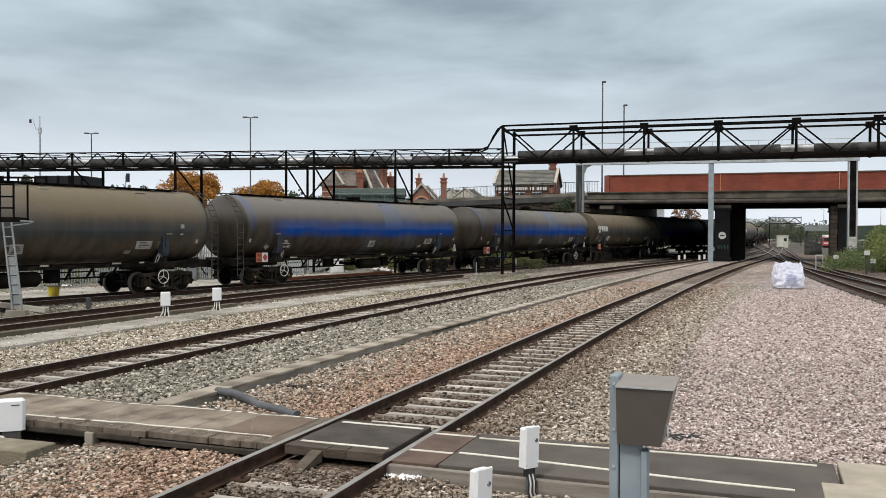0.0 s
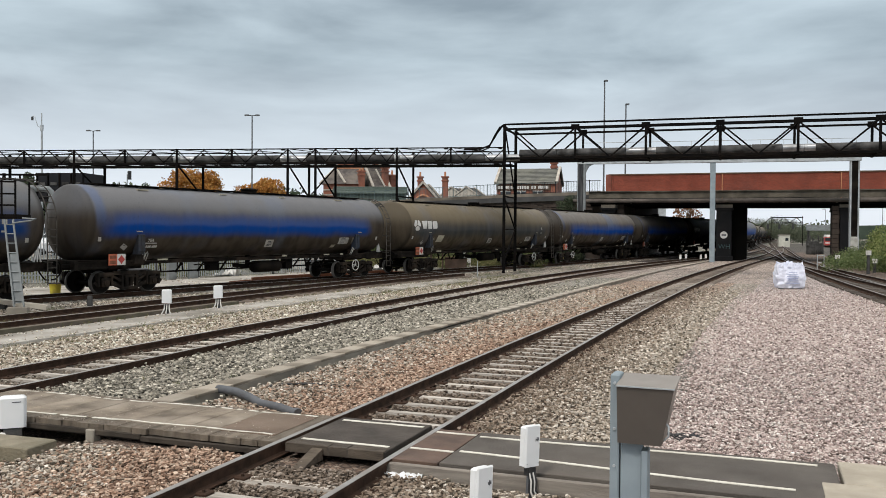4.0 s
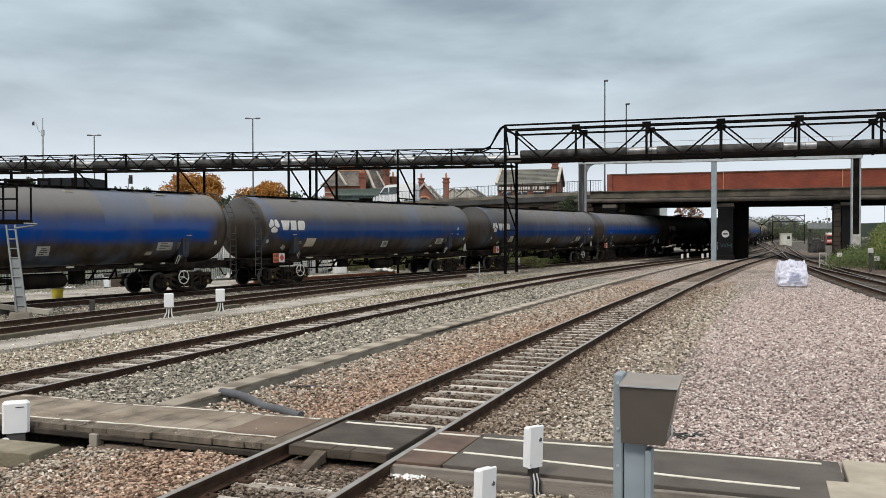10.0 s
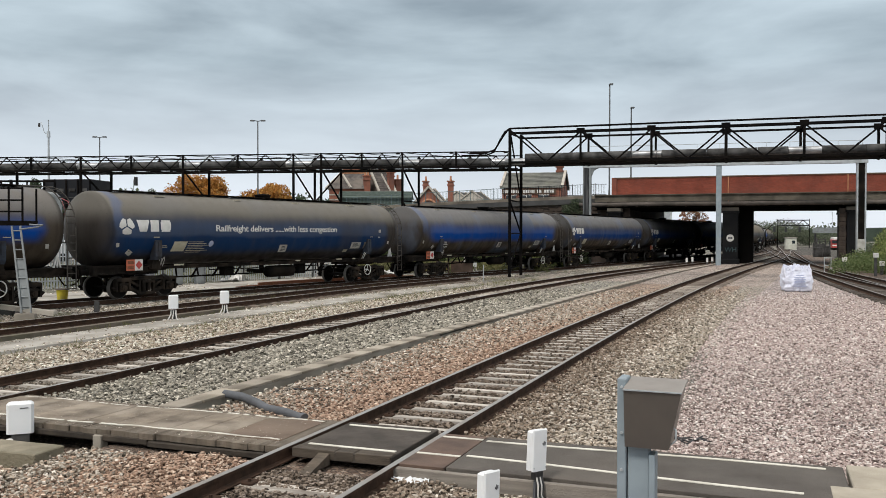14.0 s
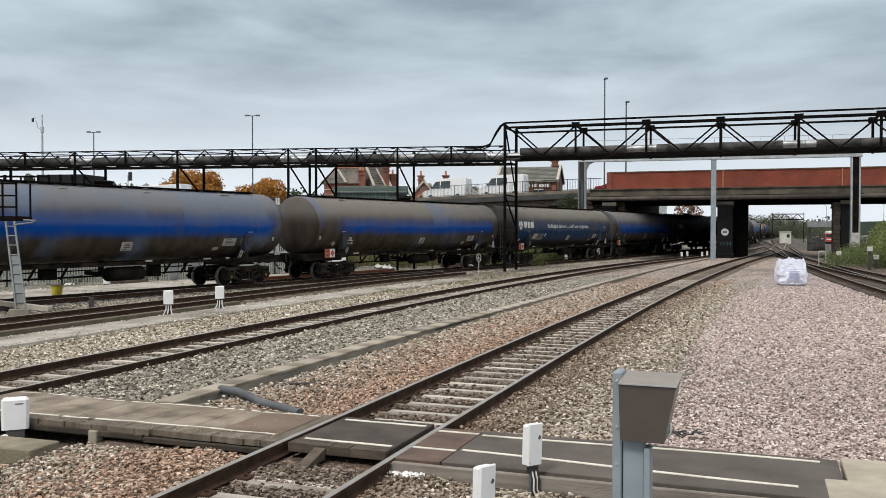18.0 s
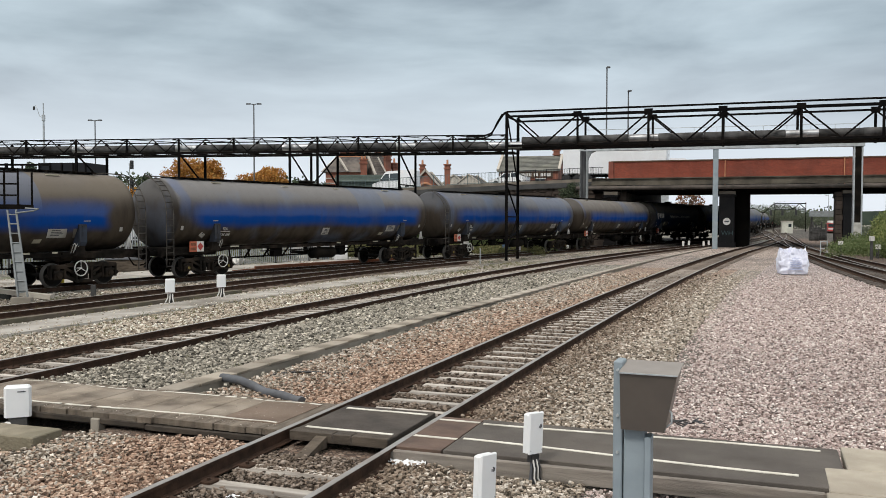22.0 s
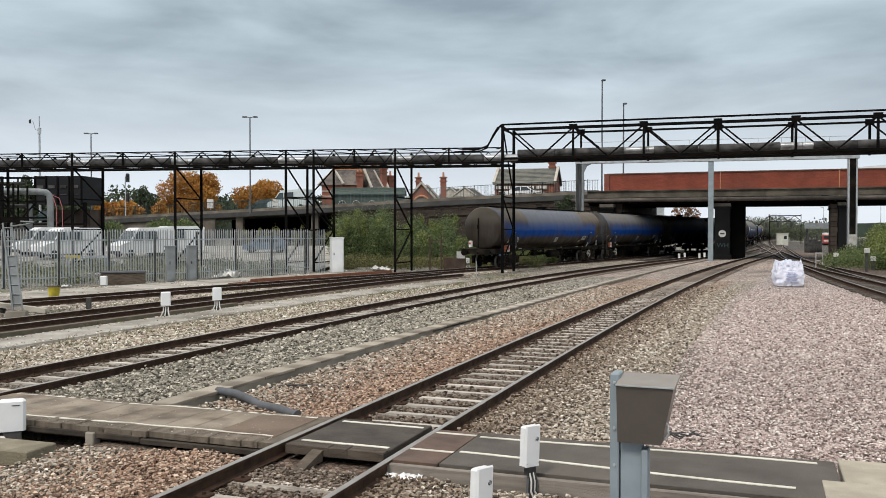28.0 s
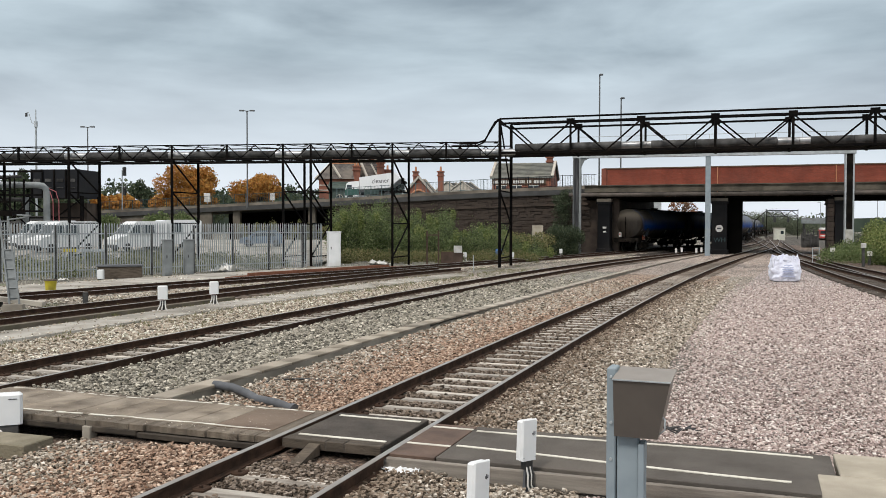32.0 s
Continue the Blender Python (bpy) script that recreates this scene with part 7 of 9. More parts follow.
def tanker_lorry():
    k = 0.8
    v = vehicle("skip_lorry", "white and green cleaning lorry", "lorry", [(x * k, z * k) for x, z in TRUCKCAB], [[(x * k, z * k) for x, z in g] for g in TRUCKCAB_G], 2.0, (0.25,), m_white, 0.42)
    part("cab_stripe", Mesh().box((0.0, 0, 1.0), (1.7, 2.04, 0.7), chamfer=0.02), m_teal, v, "teal lower cab")
    part("hopper", Mesh().prism([(-1.0, 1.25), (-1.0, 2.62), (-5.2, 2.95), (-5.9, 2.2), (-4.6, 1.25)], -1.0, 1.0, "y"), m_white, v, "white hopper body")
    part("chassis", Mesh().box((-2.9, 0, 0.8), (6.2, 0.8, 0.3)), m_under, v)
    part("side_tank", Mesh().box((-2.4, -0.85, 0.85), (1.8, 0.35, 0.5), chamfer=0.05).box((-2.4, 0.85, 0.85), (1.8, 0.35, 0.5), chamfer=0.05), m_darkcar, v, "dark green side tank")
    part("hoist", Mesh().beam((-4.2, -0.9, 0.9), (-6.0, -0.9, 1.9), 0.4, 0.3).beam((-5.9, 0, 1.0), (-5.9, 0, 2.3), 0.3, 0.3), m_darkclad, v)
    cu = bpy.data.curves.new("side_words", "FONT")
    cu.body, cu.size = "cleaner", 0.72
    ob = bpy.data.objects.new("side_words", cu)
    me = bpy.data.meshes.new_from_object(ob)
    b = Mesh()
    for s in (-1, 1):
        b.add([(-3.7 + (p.co.x - 1.2) * (1 if s < 0 else -1), s * 1.012, 1.85 + p.co.y) for p in me.vertices], [tuple(p.vertices) for p in me.polygons])
    bpy.data.objects.remove(ob)
    part("side_words", b, m_ink, v, "dark lettering")
    for x in (-3.2, -4.3):
        for y in (-0.85, 0.85):
            wheel_part(v, x, y, 0.42, 0.28)
    return v


def road_van(paint, label):
    return vehicle("road_van", label, "van", VAN, VAN_G[:2], 1.95, (-1.6, 1.65), paint)


def road_car(paint, label):
    return vehicle("road_car", label, "car", CAR, CAR_G, 1.75, (-1.3, 1.3), paint)


# each: the thing, the sight line at a time, that time, and how fast it crosses
traffic = [
    (road_van(m_white, "white van driving down from the bridge"), 893, 9.0, -197),
    (road_van(m_white, "white van following on the road"), 788, 18.0, -205),
    (road_van(m_white, "white van on the road by the club house"), 887, 18.0, -199),
    (road_car(m_redcar, "red car driving down from the bridge"), 911, 19.0, -175),
    (road_car(m_darkcar, "dark car driving down from the bridge"), 969, 20.0, -215),
    (road_van(m_white, "white van leaving the bridge"), 365, 24.0, (-165, -135)),
    (road_car(m_white, "white estate car leaving the bridge"), 895, 22.0, -162),
    (road_car(m_darkcar, "dark green car on the bridge road"), 846, 24.0, -190),
    (road_car(m_darkcar, "dark saloon on the bridge road"), 962, 25.0, -164),
    (road_van(m_pale, "pale teal van descending the ramp"), 515, 28.0, (-200, -160)),
    (road_car(m_white, "white car driving up to the bridge"), 930, 28.0, 190),
    (box_lorry(), 558, 19.0, 213),
    (tanker_lorry(), 634, 32.0, -208),
]

# ---- houses behind the road ----


def gable_block(name, m, w, d, eave, ridge, wall, roof, label, category, base=0.0, trim=None):
    """A house with its ridge along x: walls, two roof slopes with depth, gable copings."""
    h = thing(name, m, label, category, "", "")
    part("wall", Mesh().prism([(-d / 2, base), (d / 2, base), (d / 2, eave), (0, ridge), (-d / 2, eave)], -w / 2, w / 2, "x"), wall, h)
    for s in (-1, 1):
        sl = math.atan2(ridge - eave, d / 2)
        oy, oz = 0.3 * math.cos(sl), -0.3 * math.sin(sl)
        vs = [(-w / 2 - 0.2, s * (d / 2 + oy), eave + oz + 0.06), (w / 2 + 0.2, s * (d / 2 + oy), eave + oz + 0.06), (w / 2 + 0.2, 0, ridge + 0.06), (-w / 2 - 0.2, 0, ridge + 0.06)]
        ws = [(x, y, z + 0.14) for x, y, z in vs]
        r = part("roof", Mesh().add(vs + ws, [(0, 1, 2, 3), (7, 6, 5, 4), (0, 4, 5, 1), (1, 5, 6, 2), (2, 6, 7, 3), (3, 7, 4, 0)]), roof, h, "slate roof slope")
        n = int(math.hypot(d / 2, ridge - eave) / 0.35)
        b = Mesh()
        for i in range(1, n):
            f = i / n
            b.box((0, s * (d / 2 * (1 - f)), eave + (ridge - eave) * f + 0.215), (w + 0.35, 0.10, 0.03))
        tagged(part("slating", b, roof, r), kind="stuff")
    if trim:
        for x in (-w / 2 - 0.12, w / 2 + 0.12):
            for s in (-1, 1):
                part("coping", Mesh().beam((x, s * (d / 2 + 0.2), eave + 0.1), (x, 0, ridge + 0.32), 0.3, 0.25), trim, h, "pale stone coping")
    return h


def chimney(h, x, y, z0, z1, w=0.9, pots=2):
    c = part("chimney", Mesh().box((x, y, (z0 + z1) / 2), (w, w * 0.8, z1 - z0)).box((x, y, z1 - 0.5), (w + 0.2, w * 0.8 + 0.2, 0.18)).box((x, y, z1), (w + 0.25, w * 0.8 + 0.25, 0.16)), m_housebrick, h, "orange brick chimney stack")
    for i in range(pots):
        part("chimney_pot", Mesh().tube((x + (i - (pots - 1) / 2) * 0.4, y, z1), (x + (i - (pots - 1) / 2) * 0.4, y, z1 + 0.7), 0.16, 10, 0.13), m_pot, c)


def window(h, x, y, z, w, ht, face=-1):
    win = part("window", Mesh().box((x, y, z), (w, 0.08, ht)), m_glass, h)
    part("window_frame", Mesh().box((x, y + face * 0.03, z + ht / 2), (w + 0.1, 0.1, 0.08)).box((x, y + face * 0.03, z - ht / 2), (w + 0.1, 0.1, 0.08)).box((x, y + face * 0.03, z), (0.06, 0.1, ht)), m_sign, win)
    part("window_sill", Mesh().box((x, y + face * 0.08, z - ht / 2 - 0.08), (w + 0.2, 0.22, 0.1)), m_stonetrim, win)


house = gable_block("brick_house", pose(-13.1, 127, 0, 0, 0, 20), 4.6, 5.2, 8.35, 11.3, m_housebrick, m_slate, "old brick house with slate roofs and orange chimneys", "house", 0, m_stonetrim)
part("ridge_tiles", Mesh().beam((-2.4, 0, 11.56), (2.4, 0, 11.56), 0.3, 0.2), m_pot, house, "orange ridge tiles")
for x, y, z1, n in ((-0.1, -4.3, 10.75, 2), (0.2, 0.9, 12.3, 2), (1.5, 0.9, 12.4, 2)):
    chimney(house, x, y, 6.0, z1, 0.85, n)
hip = thing("hipped_wing", pose(-14.6, 124.6, 0), "hipped slate wing of the old brick house with arched window", "house")
part("wall", Mesh().box((0.1, 0, 4.5), (5.0, 3.6, 9.0)), m_housebrick, hip, "banded old brick wall")
part("roof", Mesh().add([(-2.9, -2.1, 8.95), (2.8, -2.1, 8.95), (2.8, 2.1, 8.95), (-2.9, 2.1, 8.95), (-1.1, 0, 11.25), (2.6, 0, 11.25)], [(3, 2, 1, 0), (0, 1, 5, 4), (1, 2, 5), (2, 3, 4, 5), (3, 0, 4)]), m_slate, hip, "hipped slate roof")
part("ridge_tiles", Mesh().beam((-1.1, 0, 11.28), (2.6, 0, 11.28), 0.22, 0.16), m_pot, hip)
part("hip_tiles", Mesh().beam((-1.1, 0, 11.26), (-2.9, -2.1, 8.98), 0.2, 0.12), m_stonetrim, hip, "pale hip tiles")
part("coping", Mesh().beam((-0.6, -0.9, 11.0), (0.7, -2.16, 9.1), 0.26, 0.2), m_stonetrim, hip, "pale stone coping")
for z in (8.1, 7.4):
    part("brick_band", Mesh().box((0.1, -1.84, z), (5.0, 0.06, 0.16)), m_stonetrim, hip, "pale stone band")
arch_win = part("window", Mesh().box((1.2, -1.83, 7.2), (0.9, 0.1, 1.0)), m_glass, hip)
part("window_frame", Mesh().pipe([(1.2 + 0.6 * math.cos(radians(a)), -1.9, 7.5 + 0.6 * math.sin(radians(a))) for a in range(0, 181, 20)], 0.09, 6), m_stonetrim, arch_win, "pale arched surround")
part("stack_block", Mesh().box((0.9, 1.5, 11.2), (3.4, 1.0, 2.2)).box((0.9, 1.5, 12.3), (3.6, 1.2, 0.2)).box((-0.3, 1.5, 12.6), (0.5, 0.6, 0.5)).box((1.9, 1.5, 12.6), (0.5, 0.6, 0.5)), m_housebrick, hip, "broad brick chimney block")
wing = gable_block("house_wing", pose(-10.4, 125.5, 0, 0, 0, 35), 2.5, 5.0, 8.5, 11.7, m_slate, m_slate, "steep slate-roofed wing with pale stone copings", "house", 0, m_stonetrim)
_w = wing.matrix_world.inverted()
part("coping", Mesh().beam(_w @ Vector((-9.6, 121.8, 11.0)), _w @ Vector((-8.3, 121.6, 8.6)), 0.22, 0.2), m_stonetrim, wing, "pale stone coping")
chimney(wing, 1.6, 1.6, 8.0, 12.2, 0.95, 2)
chimney(wing, 0.9, -2.1, 7.0, 11.3, 0.8, 2)
chimney(house, -1.3, 0.6, 9.0, 12.1, 0.8, 2)
for z in (8.7, 9.2, 9.7):
    part("brick_band", Mesh().box((-2.34, 0, z), (0.06, (11.3 - z) * 1.6, 0.14)), m_stonetrim, house, "pale stone band on the gable")
chimney(wing, 2.6, -1.2, 7.0, 10.4, 0.95, 1)
lodge = gable_block("brick_lodge", pose(-2.5, 118, 0, 0, 0, 84), 6.0, 4.0, 6.3, 8.55, m_housebrick, m_slate, "small brick lodge with an arched gable window", "house", 0, m_stonetrim)
part("arch", Mesh().pipe([(-3.1, 1.0 * math.cos(radians(a)), 6.1 + 1.0 * math.sin(radians(a))) for a in range(0, 181, 15)], 0.16, 6), m_pot, lodge, "arched brick surround")
chimney(lodge, 0.4, 0.85, 7.2, 9.7, 0.8, 1)
chimney(lodge, 0.2, -2.55, 5.0, 9.7, 0.9, 1)
club = gable_block("club_house", pose(10.3, 106, 0, 0, 0, -14), 7.0, 6.2, 8.1, 9.85, m_housebrick, m_slate_green, "brick club house with a slate roof and painted sign", "club house", 0, m_stonetrim)
part("fascia_sign", Mesh().box((-0.3, -3.18, 7.62), (6.4, 0.12, 0.62)), m_wood, club, "dark fascia board")
rng = random.Random(12)
x = -3.3
while x < 2.6:
    w = rng.uniform(0.18, 0.3)
    part("letter_bar", Mesh().box((x + w / 2, -3.26, 7.62), (w, 0.03, 0.34)), m_sign, club)
    x += w + (0.3 if rng.random() < 0.22 else 0.07)
for x in (-2.4, -0.6, 1.4):
    window(club, x, -3.12, 6.8, 1.2, 0.8)
chimney(club, 2.9, 0.2, 9.0, 10.7, 0.7, 1)
terrace = gable_block("low_terrace", pose(-9.9, 117, 0, 0, 0, 0), 9.4, 4.4, 7.3, 8.1, m_greenwall, m_greenwall, "low dark green boarded range with arched windows", "house")
for x in (-3.3, -1.5, 0.6, 2.8):
    win = part("window", Mesh().box((x, -2.22, 6.05), (0.6, 0.1, 0.6)), m_glass, terrace)
    part("window_frame", Mesh().pipe([(x - 0.45, -2.28, 5.7), (x - 0.45, -2.28, 6.15), (x - 0.28, -2.28, 6.42), (x, -2.28, 6.5), (x + 0.28, -2.28, 6.42), (x + 0.45, -2.28, 6.15), (x + 0.45, -2.28, 5.7)], 0.045, 6).beam((x, -2.28, 5.7), (x, -2.28, 6.45), 0.05), m_stonetrim, win, "white arched window frame")
for x, y in ((2.6, 205), (6.0, 203)):
    gable_block("far_roof_house", pose(x, y, 0, 0, 0, 70), 6, 5.0, 10.6, 12.3, m_stonetrim, m_slate, "small pale gabled house far off", "house", 0, m_stonetrim)
shed = gable_block("far_shed", pose(30, 190, 0, 0, 0, -10), 34, 14, 9.0, 11.0, m_galv, m_galv, "long pale far shed", "shed")

# ---- lamps, masts ----


def lamp_post(u, y_px, dist, base, twin=False, label="tall grey street lamp"):
    x = (u - 784) / 1550 * dist
    z = 2.48 + (409.5 - y_px) / 1550 * dist
    p = thing("street_lamp", pose(x, dist, base), label, "street lamp", "street lamps")
    part("column", Mesh().tube((0, 0, 0), (0, 0, 1.4), 0.11, 8).tube((0, 0, 1.4), (0, 0, z - base), 0.09, 8, 0.07), m_lampgrey, p)
    if not twin:
        part("lantern", Mesh().box((0.1, -0.2, z - base + 0.02), (0.4, 0.5, 0.14), chamfer=0.03), m_lampgrey, p)
    for d in ((-1, 1) if twin else ()):
        part("arm", Mesh().tube((0, 0, z - base - 0.05), (d * 0.4, 0, z - base + 0.02), 0.05, 6), m_lampgrey, p)
        part("lantern", Mesh().box((d * 0.62, 0, z - base + 0.02), (0.5, 0.26, 0.16), chamfer=0.03), m_lampgrey, p)
    return p


lamp_post(443, 208, 101, 4.4, True)
lamp_post(162, 237, 109, 3.8, True)
lamp_post(1065, 144, 95, 6.0, False)
lamp_post(1103, 185, 97, 6.0, False)
mast = thing("camera_mast", pose(-34.5, 75, -0.3), "pale camera mast with a curved bracket", "mast")
part("column", Mesh().tube((0, 0, 0), (0, 0, 11.2), 0.11, 10, 0.08).tube((0, 0, 11.2), (0, 0, 12.6), 0.05, 6), m_galv, mast)
part("collar", Mesh().tube((0, 0, 11.1), (0, 0, 11.6), 0.15, 10), m_galv, mast)
part("bracket", Mesh().pipe([(0, 0, 11.3), (-0.35, 0, 11.5), (-0.5, 0, 12.0), (-0.62, 0, 12.4), (-0.8, 0, 12.3)], 0.03, 6), m_galv, mast)
part("camera_head", Mesh().tube((-0.8, 0, 12.3), (-0.8, 0, 12.0), 0.1, 8), m_lag, mast)
signal = thing("traffic_signal", pose(-40.6, 112, 3.9), "black traffic signal on a grey pole", "traffic light")
part("pole", Mesh().tube((0, 0, 0), (0, 0, 5.6), 0.07, 8), m_galv, signal)
for z in (2.9, 5.4):
    hd = part("signal_head", Mesh().box((0.3, 0, z), (0.4, 0.3, 1.1), chamfer=0.03), m_blackplastic, signal)
    for k in range(3):
        part("lens_hood", Mesh().tube((0.3, -0.15, z - 0.33 + 0.33 * k), (0.3, -0.4, z - 0.33 + 0.33 * k), 0.13, 8), m_blackplastic, hd)
rsign = thing("road_sign", pose(road_point(372, -4.5).x, road_point(372, -4.5).y, road_point(372).z), "small white road sign board", "sign")
part("board", Mesh().box((0, 0, 1.2), (0.75, 0.04, 1.05), chamfer=0.01), m_sign, rsign)
part("post", Mesh().tube((0, 0.05, 0), (0, 0.05, 1.6), 0.04, 6), m_galv, rsign)

copy_thing(rsign, pose(road_point(487, -4.5).x, road_point(487, -4.5).y, road_point(487).z) @ Matrix.Scale(0.75, 4))
# the dark plant tower and the fat pipes behind the yard's far end
tower = thing("plant_tower", pose(-28.3, 66, 0, 0, 0, -6), "dark clad plant tower on black legs", "plant tower")
part("housing", Mesh().box((0.15, 0, 5.5), (3.7, 3.0, 2.1), chamfer=0.04), m_darkclad, tower, "dark clad housing")
for x in (-1.65, -0.8, 0.1, 1.0, 1.95):
    part("rib", Mesh().box((x, -1.54, 5.5), (0.10, 0.1, 2.1)), m_black, tower)
for x in (-1.25, -0.35, 0.55, 1.45):
    part("louvre", Mesh().box((x, -1.53, 5.75), (0.5, 0.06, 0.22)).box((x, -1.53, 5.2), (0.5, 0.06, 0.05)), m_lag, tower, "grey louvre in the cladding")
part("low_wall", Mesh().box((0.4, 0.6, 3.4), (3.0, 1.6, 1.4)), m_sootbrick, tower, "dark brick lower housing")
for a, c in ((-2.1, 2.1), (2.1, -2.1)):
    part("brace", Mesh().beam((a, -1.3, 1.5), (c, -1.3, 4.4), 0.09), m_black, tower)
for x in (-2.1, 2.1):
    for y in (-1.3, 1.3):
        part("leg", Mesh().beam((x, y, -0.3), (x, y, 4.6), 0.2), m_black, tower)
for z in (3.0, 1.5):
    part("brace", Mesh().beam((-2.1, -1.3, z), (2.1, -1.3, z), 0.12), m_black, tower)
for dx in (0.0, 0.45):
    part("red_hose", Mesh().pipe([(0.1 + dx, -1.7, -0.2), (0.1 + dx, -1.7, 4.2), (-0.1 + dx, -1.75, 4.9), (-0.8 + dx, -1.7, 5.2)], 0.03, 6), m_pinkhose, tower, "faded pink hose")
fat = thing("process_pipes", None, "fat grey process pipes on a black frame", "pipework")
part("pipe", Mesh().pipe([(-38, 61, 5.3), (-27.9, 60.6, 5.22), (-27.45, 60.6, 5.16), (-27.25, 60.6, 4.98), (-27.18, 60.6, 4.6), (-27.18, 60.6, -0.3)], 0.22, 16), m_dullgalv, fat, "fat grey clad pipe")
part("pipe", Mesh().tube((-28.9, 61.2, -0.3), (-28.9, 61.2, 4.4), 0.20, 12), m_dullgalv, fat)
part("pipe", Mesh().tube((-38, 60, 3.3), (-29, 60, 3.2), 0.15, 10), m_black, fat)
for x in (-37, -34.5, -32, -30):
    part("frame_post", Mesh().beam((x, 59.6, -0.3), (x, 59.6, 6.2), 0.16), m_black, fat)
for z in (6.1, 4.5, 3.4, 1.9):
    part("frame_rail", Mesh().beam((-38, 59.6, z), (-27, 59.6, z), 0.13), m_black, fat)
for x in (-35.7, -33.2, -31.0, -29.2):
    part("frame_post", Mesh().beam((x, 60.2, 1.9), (x, 60.2, 6.1), 0.09), m_black, fat)
for z, rr in ((5.75, 0.1), (4.2, 0.14), (2.6, 0.12)):
    part("pipe", Mesh().tube((-38, 60.0, z), (-28.6, 60.0, z), rr, 10), m_lag, fat, "small lagged pipe")
for a in (-36, -33, -30):
    part("frame_brace", Mesh().beam((a, 59.55, 1.9), (a + 2.4, 59.55, 4.5), 0.09).beam((a, 59.55, 4.5), (a + 2.4, 59.55, 1.9), 0.09), m_black, fat)

away = Matrix.Translation(EYE) @ Matrix.Scale(1.35, 4) @ Matrix.Translation(-Vector(EYE))
fat.matrix_world = away @ fat.matrix_world
tower.matrix_world = away @ tower.matrix_world
mast.matrix_world = away @ away @ mast.matrix_world

# ---- trees, scrub and distance ----


def leaves(spots, count, size, seed, spread=0.5):
    """Small bent leaf blades about the surfaces of clumps: arrays of vertices and faces."""
    r = np.random.default_rng(seed)
    spots = np.array(spots, float)
    w = (spots[:, 3:6].prod(1)) ** 0.67
    idx = r.choice(len(spots), count, p=w / w.sum())
    d = r.normal(size=(count, 3))
    d /= np.linalg.norm(d, axis=1, keepdims=True)
    rad = 1 - np.abs(r.normal(0, 0.28, count)) * spread + r.normal(0, 0.1, count)
    c = spots[idx, :3] + d * spots[idx, 3:6] * rad[:, None]
    a = r.normal(size=(count, 3))
    a /= np.linalg.norm(a, axis=1, keepdims=True)
    b = np.cross(a, r.normal(size=(count, 3)))
    b /= np.linalg.norm(b, axis=1, keepdims=True)
    s = size * r.uniform(0.5, 1.5, (count, 1))
    v = np.stack([c - a * s, c + b * s * 0.55, c + a * s, c - b * s * 0.55], 1).reshape(-1, 3)
    return v, np.arange(count * 4).reshape(-1, 4)


def tree(x, y, base, height, radius, mat, count, seed, label, leaf=0.24):
    r = random.Random(seed)
    t = thing("tree", pose(x, y, base), label, "tree", "trees")
    trunk = Mesh().pipe([(0, 0, -0.3), (0.1, 0, height * 0.2), (0.0, 0.1, height * 0.45), (0.1, 0.1, height * 0.75)], 0.02 * height, 8)
    spots = []
    for i in range(16):
        a, q = r.uniform(0, 6.28), r.uniform(0.15, 1.0) ** 0.6
        z = height * r.uniform(0.38, 0.88)
        k = math.sin(math.pi * min(1, max(0.1, (z / height - 0.25) / 0.78))) ** 0.6
        e = (radius * q * k * math.cos(a) * 0.8, radius * q * k * math.sin(a) * 0.8, z)
        trunk.tube((0, 0, z * 0.6), (e[0] * 0.8, e[1] * 0.8, z), 0.008 * height, 5, 0.02)
        g = radius * r.uniform(0.24, 0.42)
        spots.append((*e, g, g, g * 0.8))
    spots.append((0, 0, height * 0.86, radius * 0.3, radius * 0.3, height * 0.13))
    part("trunk", trunk, m_bark, t)
    soup("crown", *leaves(spots, count, leaf, seed, 0.9), mat, t)
    return t


tree(-37.0, 128, 1.0, 10.4, 5.3, m_leaf_orange, 14000, 1, "broad tree in orange autumn leaf", 0.17)
tree(-39.5, 130, 0.5, 7.5, 3.6, m_leaf_orange, 3500, 2, "smaller orange autumn tree")
tree(-26.8, 131, 1.0, 9.3, 4.3, m_leaf_orange, 11000, 3, "rounded tree in orange autumn leaf", 0.17)
tree(-31.0, 138, -0.3, 8.8, 3.0, m_leaf_dark, 2500, 4, "dark green tree between the autumn trees")
tree(-45.5, 124, 1.2, 5.4, 3.6, m_leaf_orange, 6000, 5, "low orange autumn tree by the ramp")
tree(-71.3, 150, 0, 12.2, 3.4, m_leaf_dark, 6000, 6, "dark round tree far off")
tree(-58, 170, 0, 11.5, 3.2, m_leaf_dark, 3000, 7, "tall dark tree on the skyline")
tree(41.5, 150, 0, 7.4, 3.2, m_leaf_russet, 2600, 8, "thin russet autumn tree beyond the bridge", 0.2)
tree(-47.5, 93, 0, 5.2, 3.2, m_leaf_dark, 4000, 10, "dark green tree behind the process pipes", 0.2)
tree(68, 100, 0, 5.0, 2.6, m_leaf_green, 4000, 9, "dark tree beside the far track", 0.2)


def scrub(name, spots, count, size, mat, seed, label):
    ob = soup(name, *leaves(spots, count, size, seed, 1.1), mat)
    return tagged(ob, label, "scrub", "", "stuff")


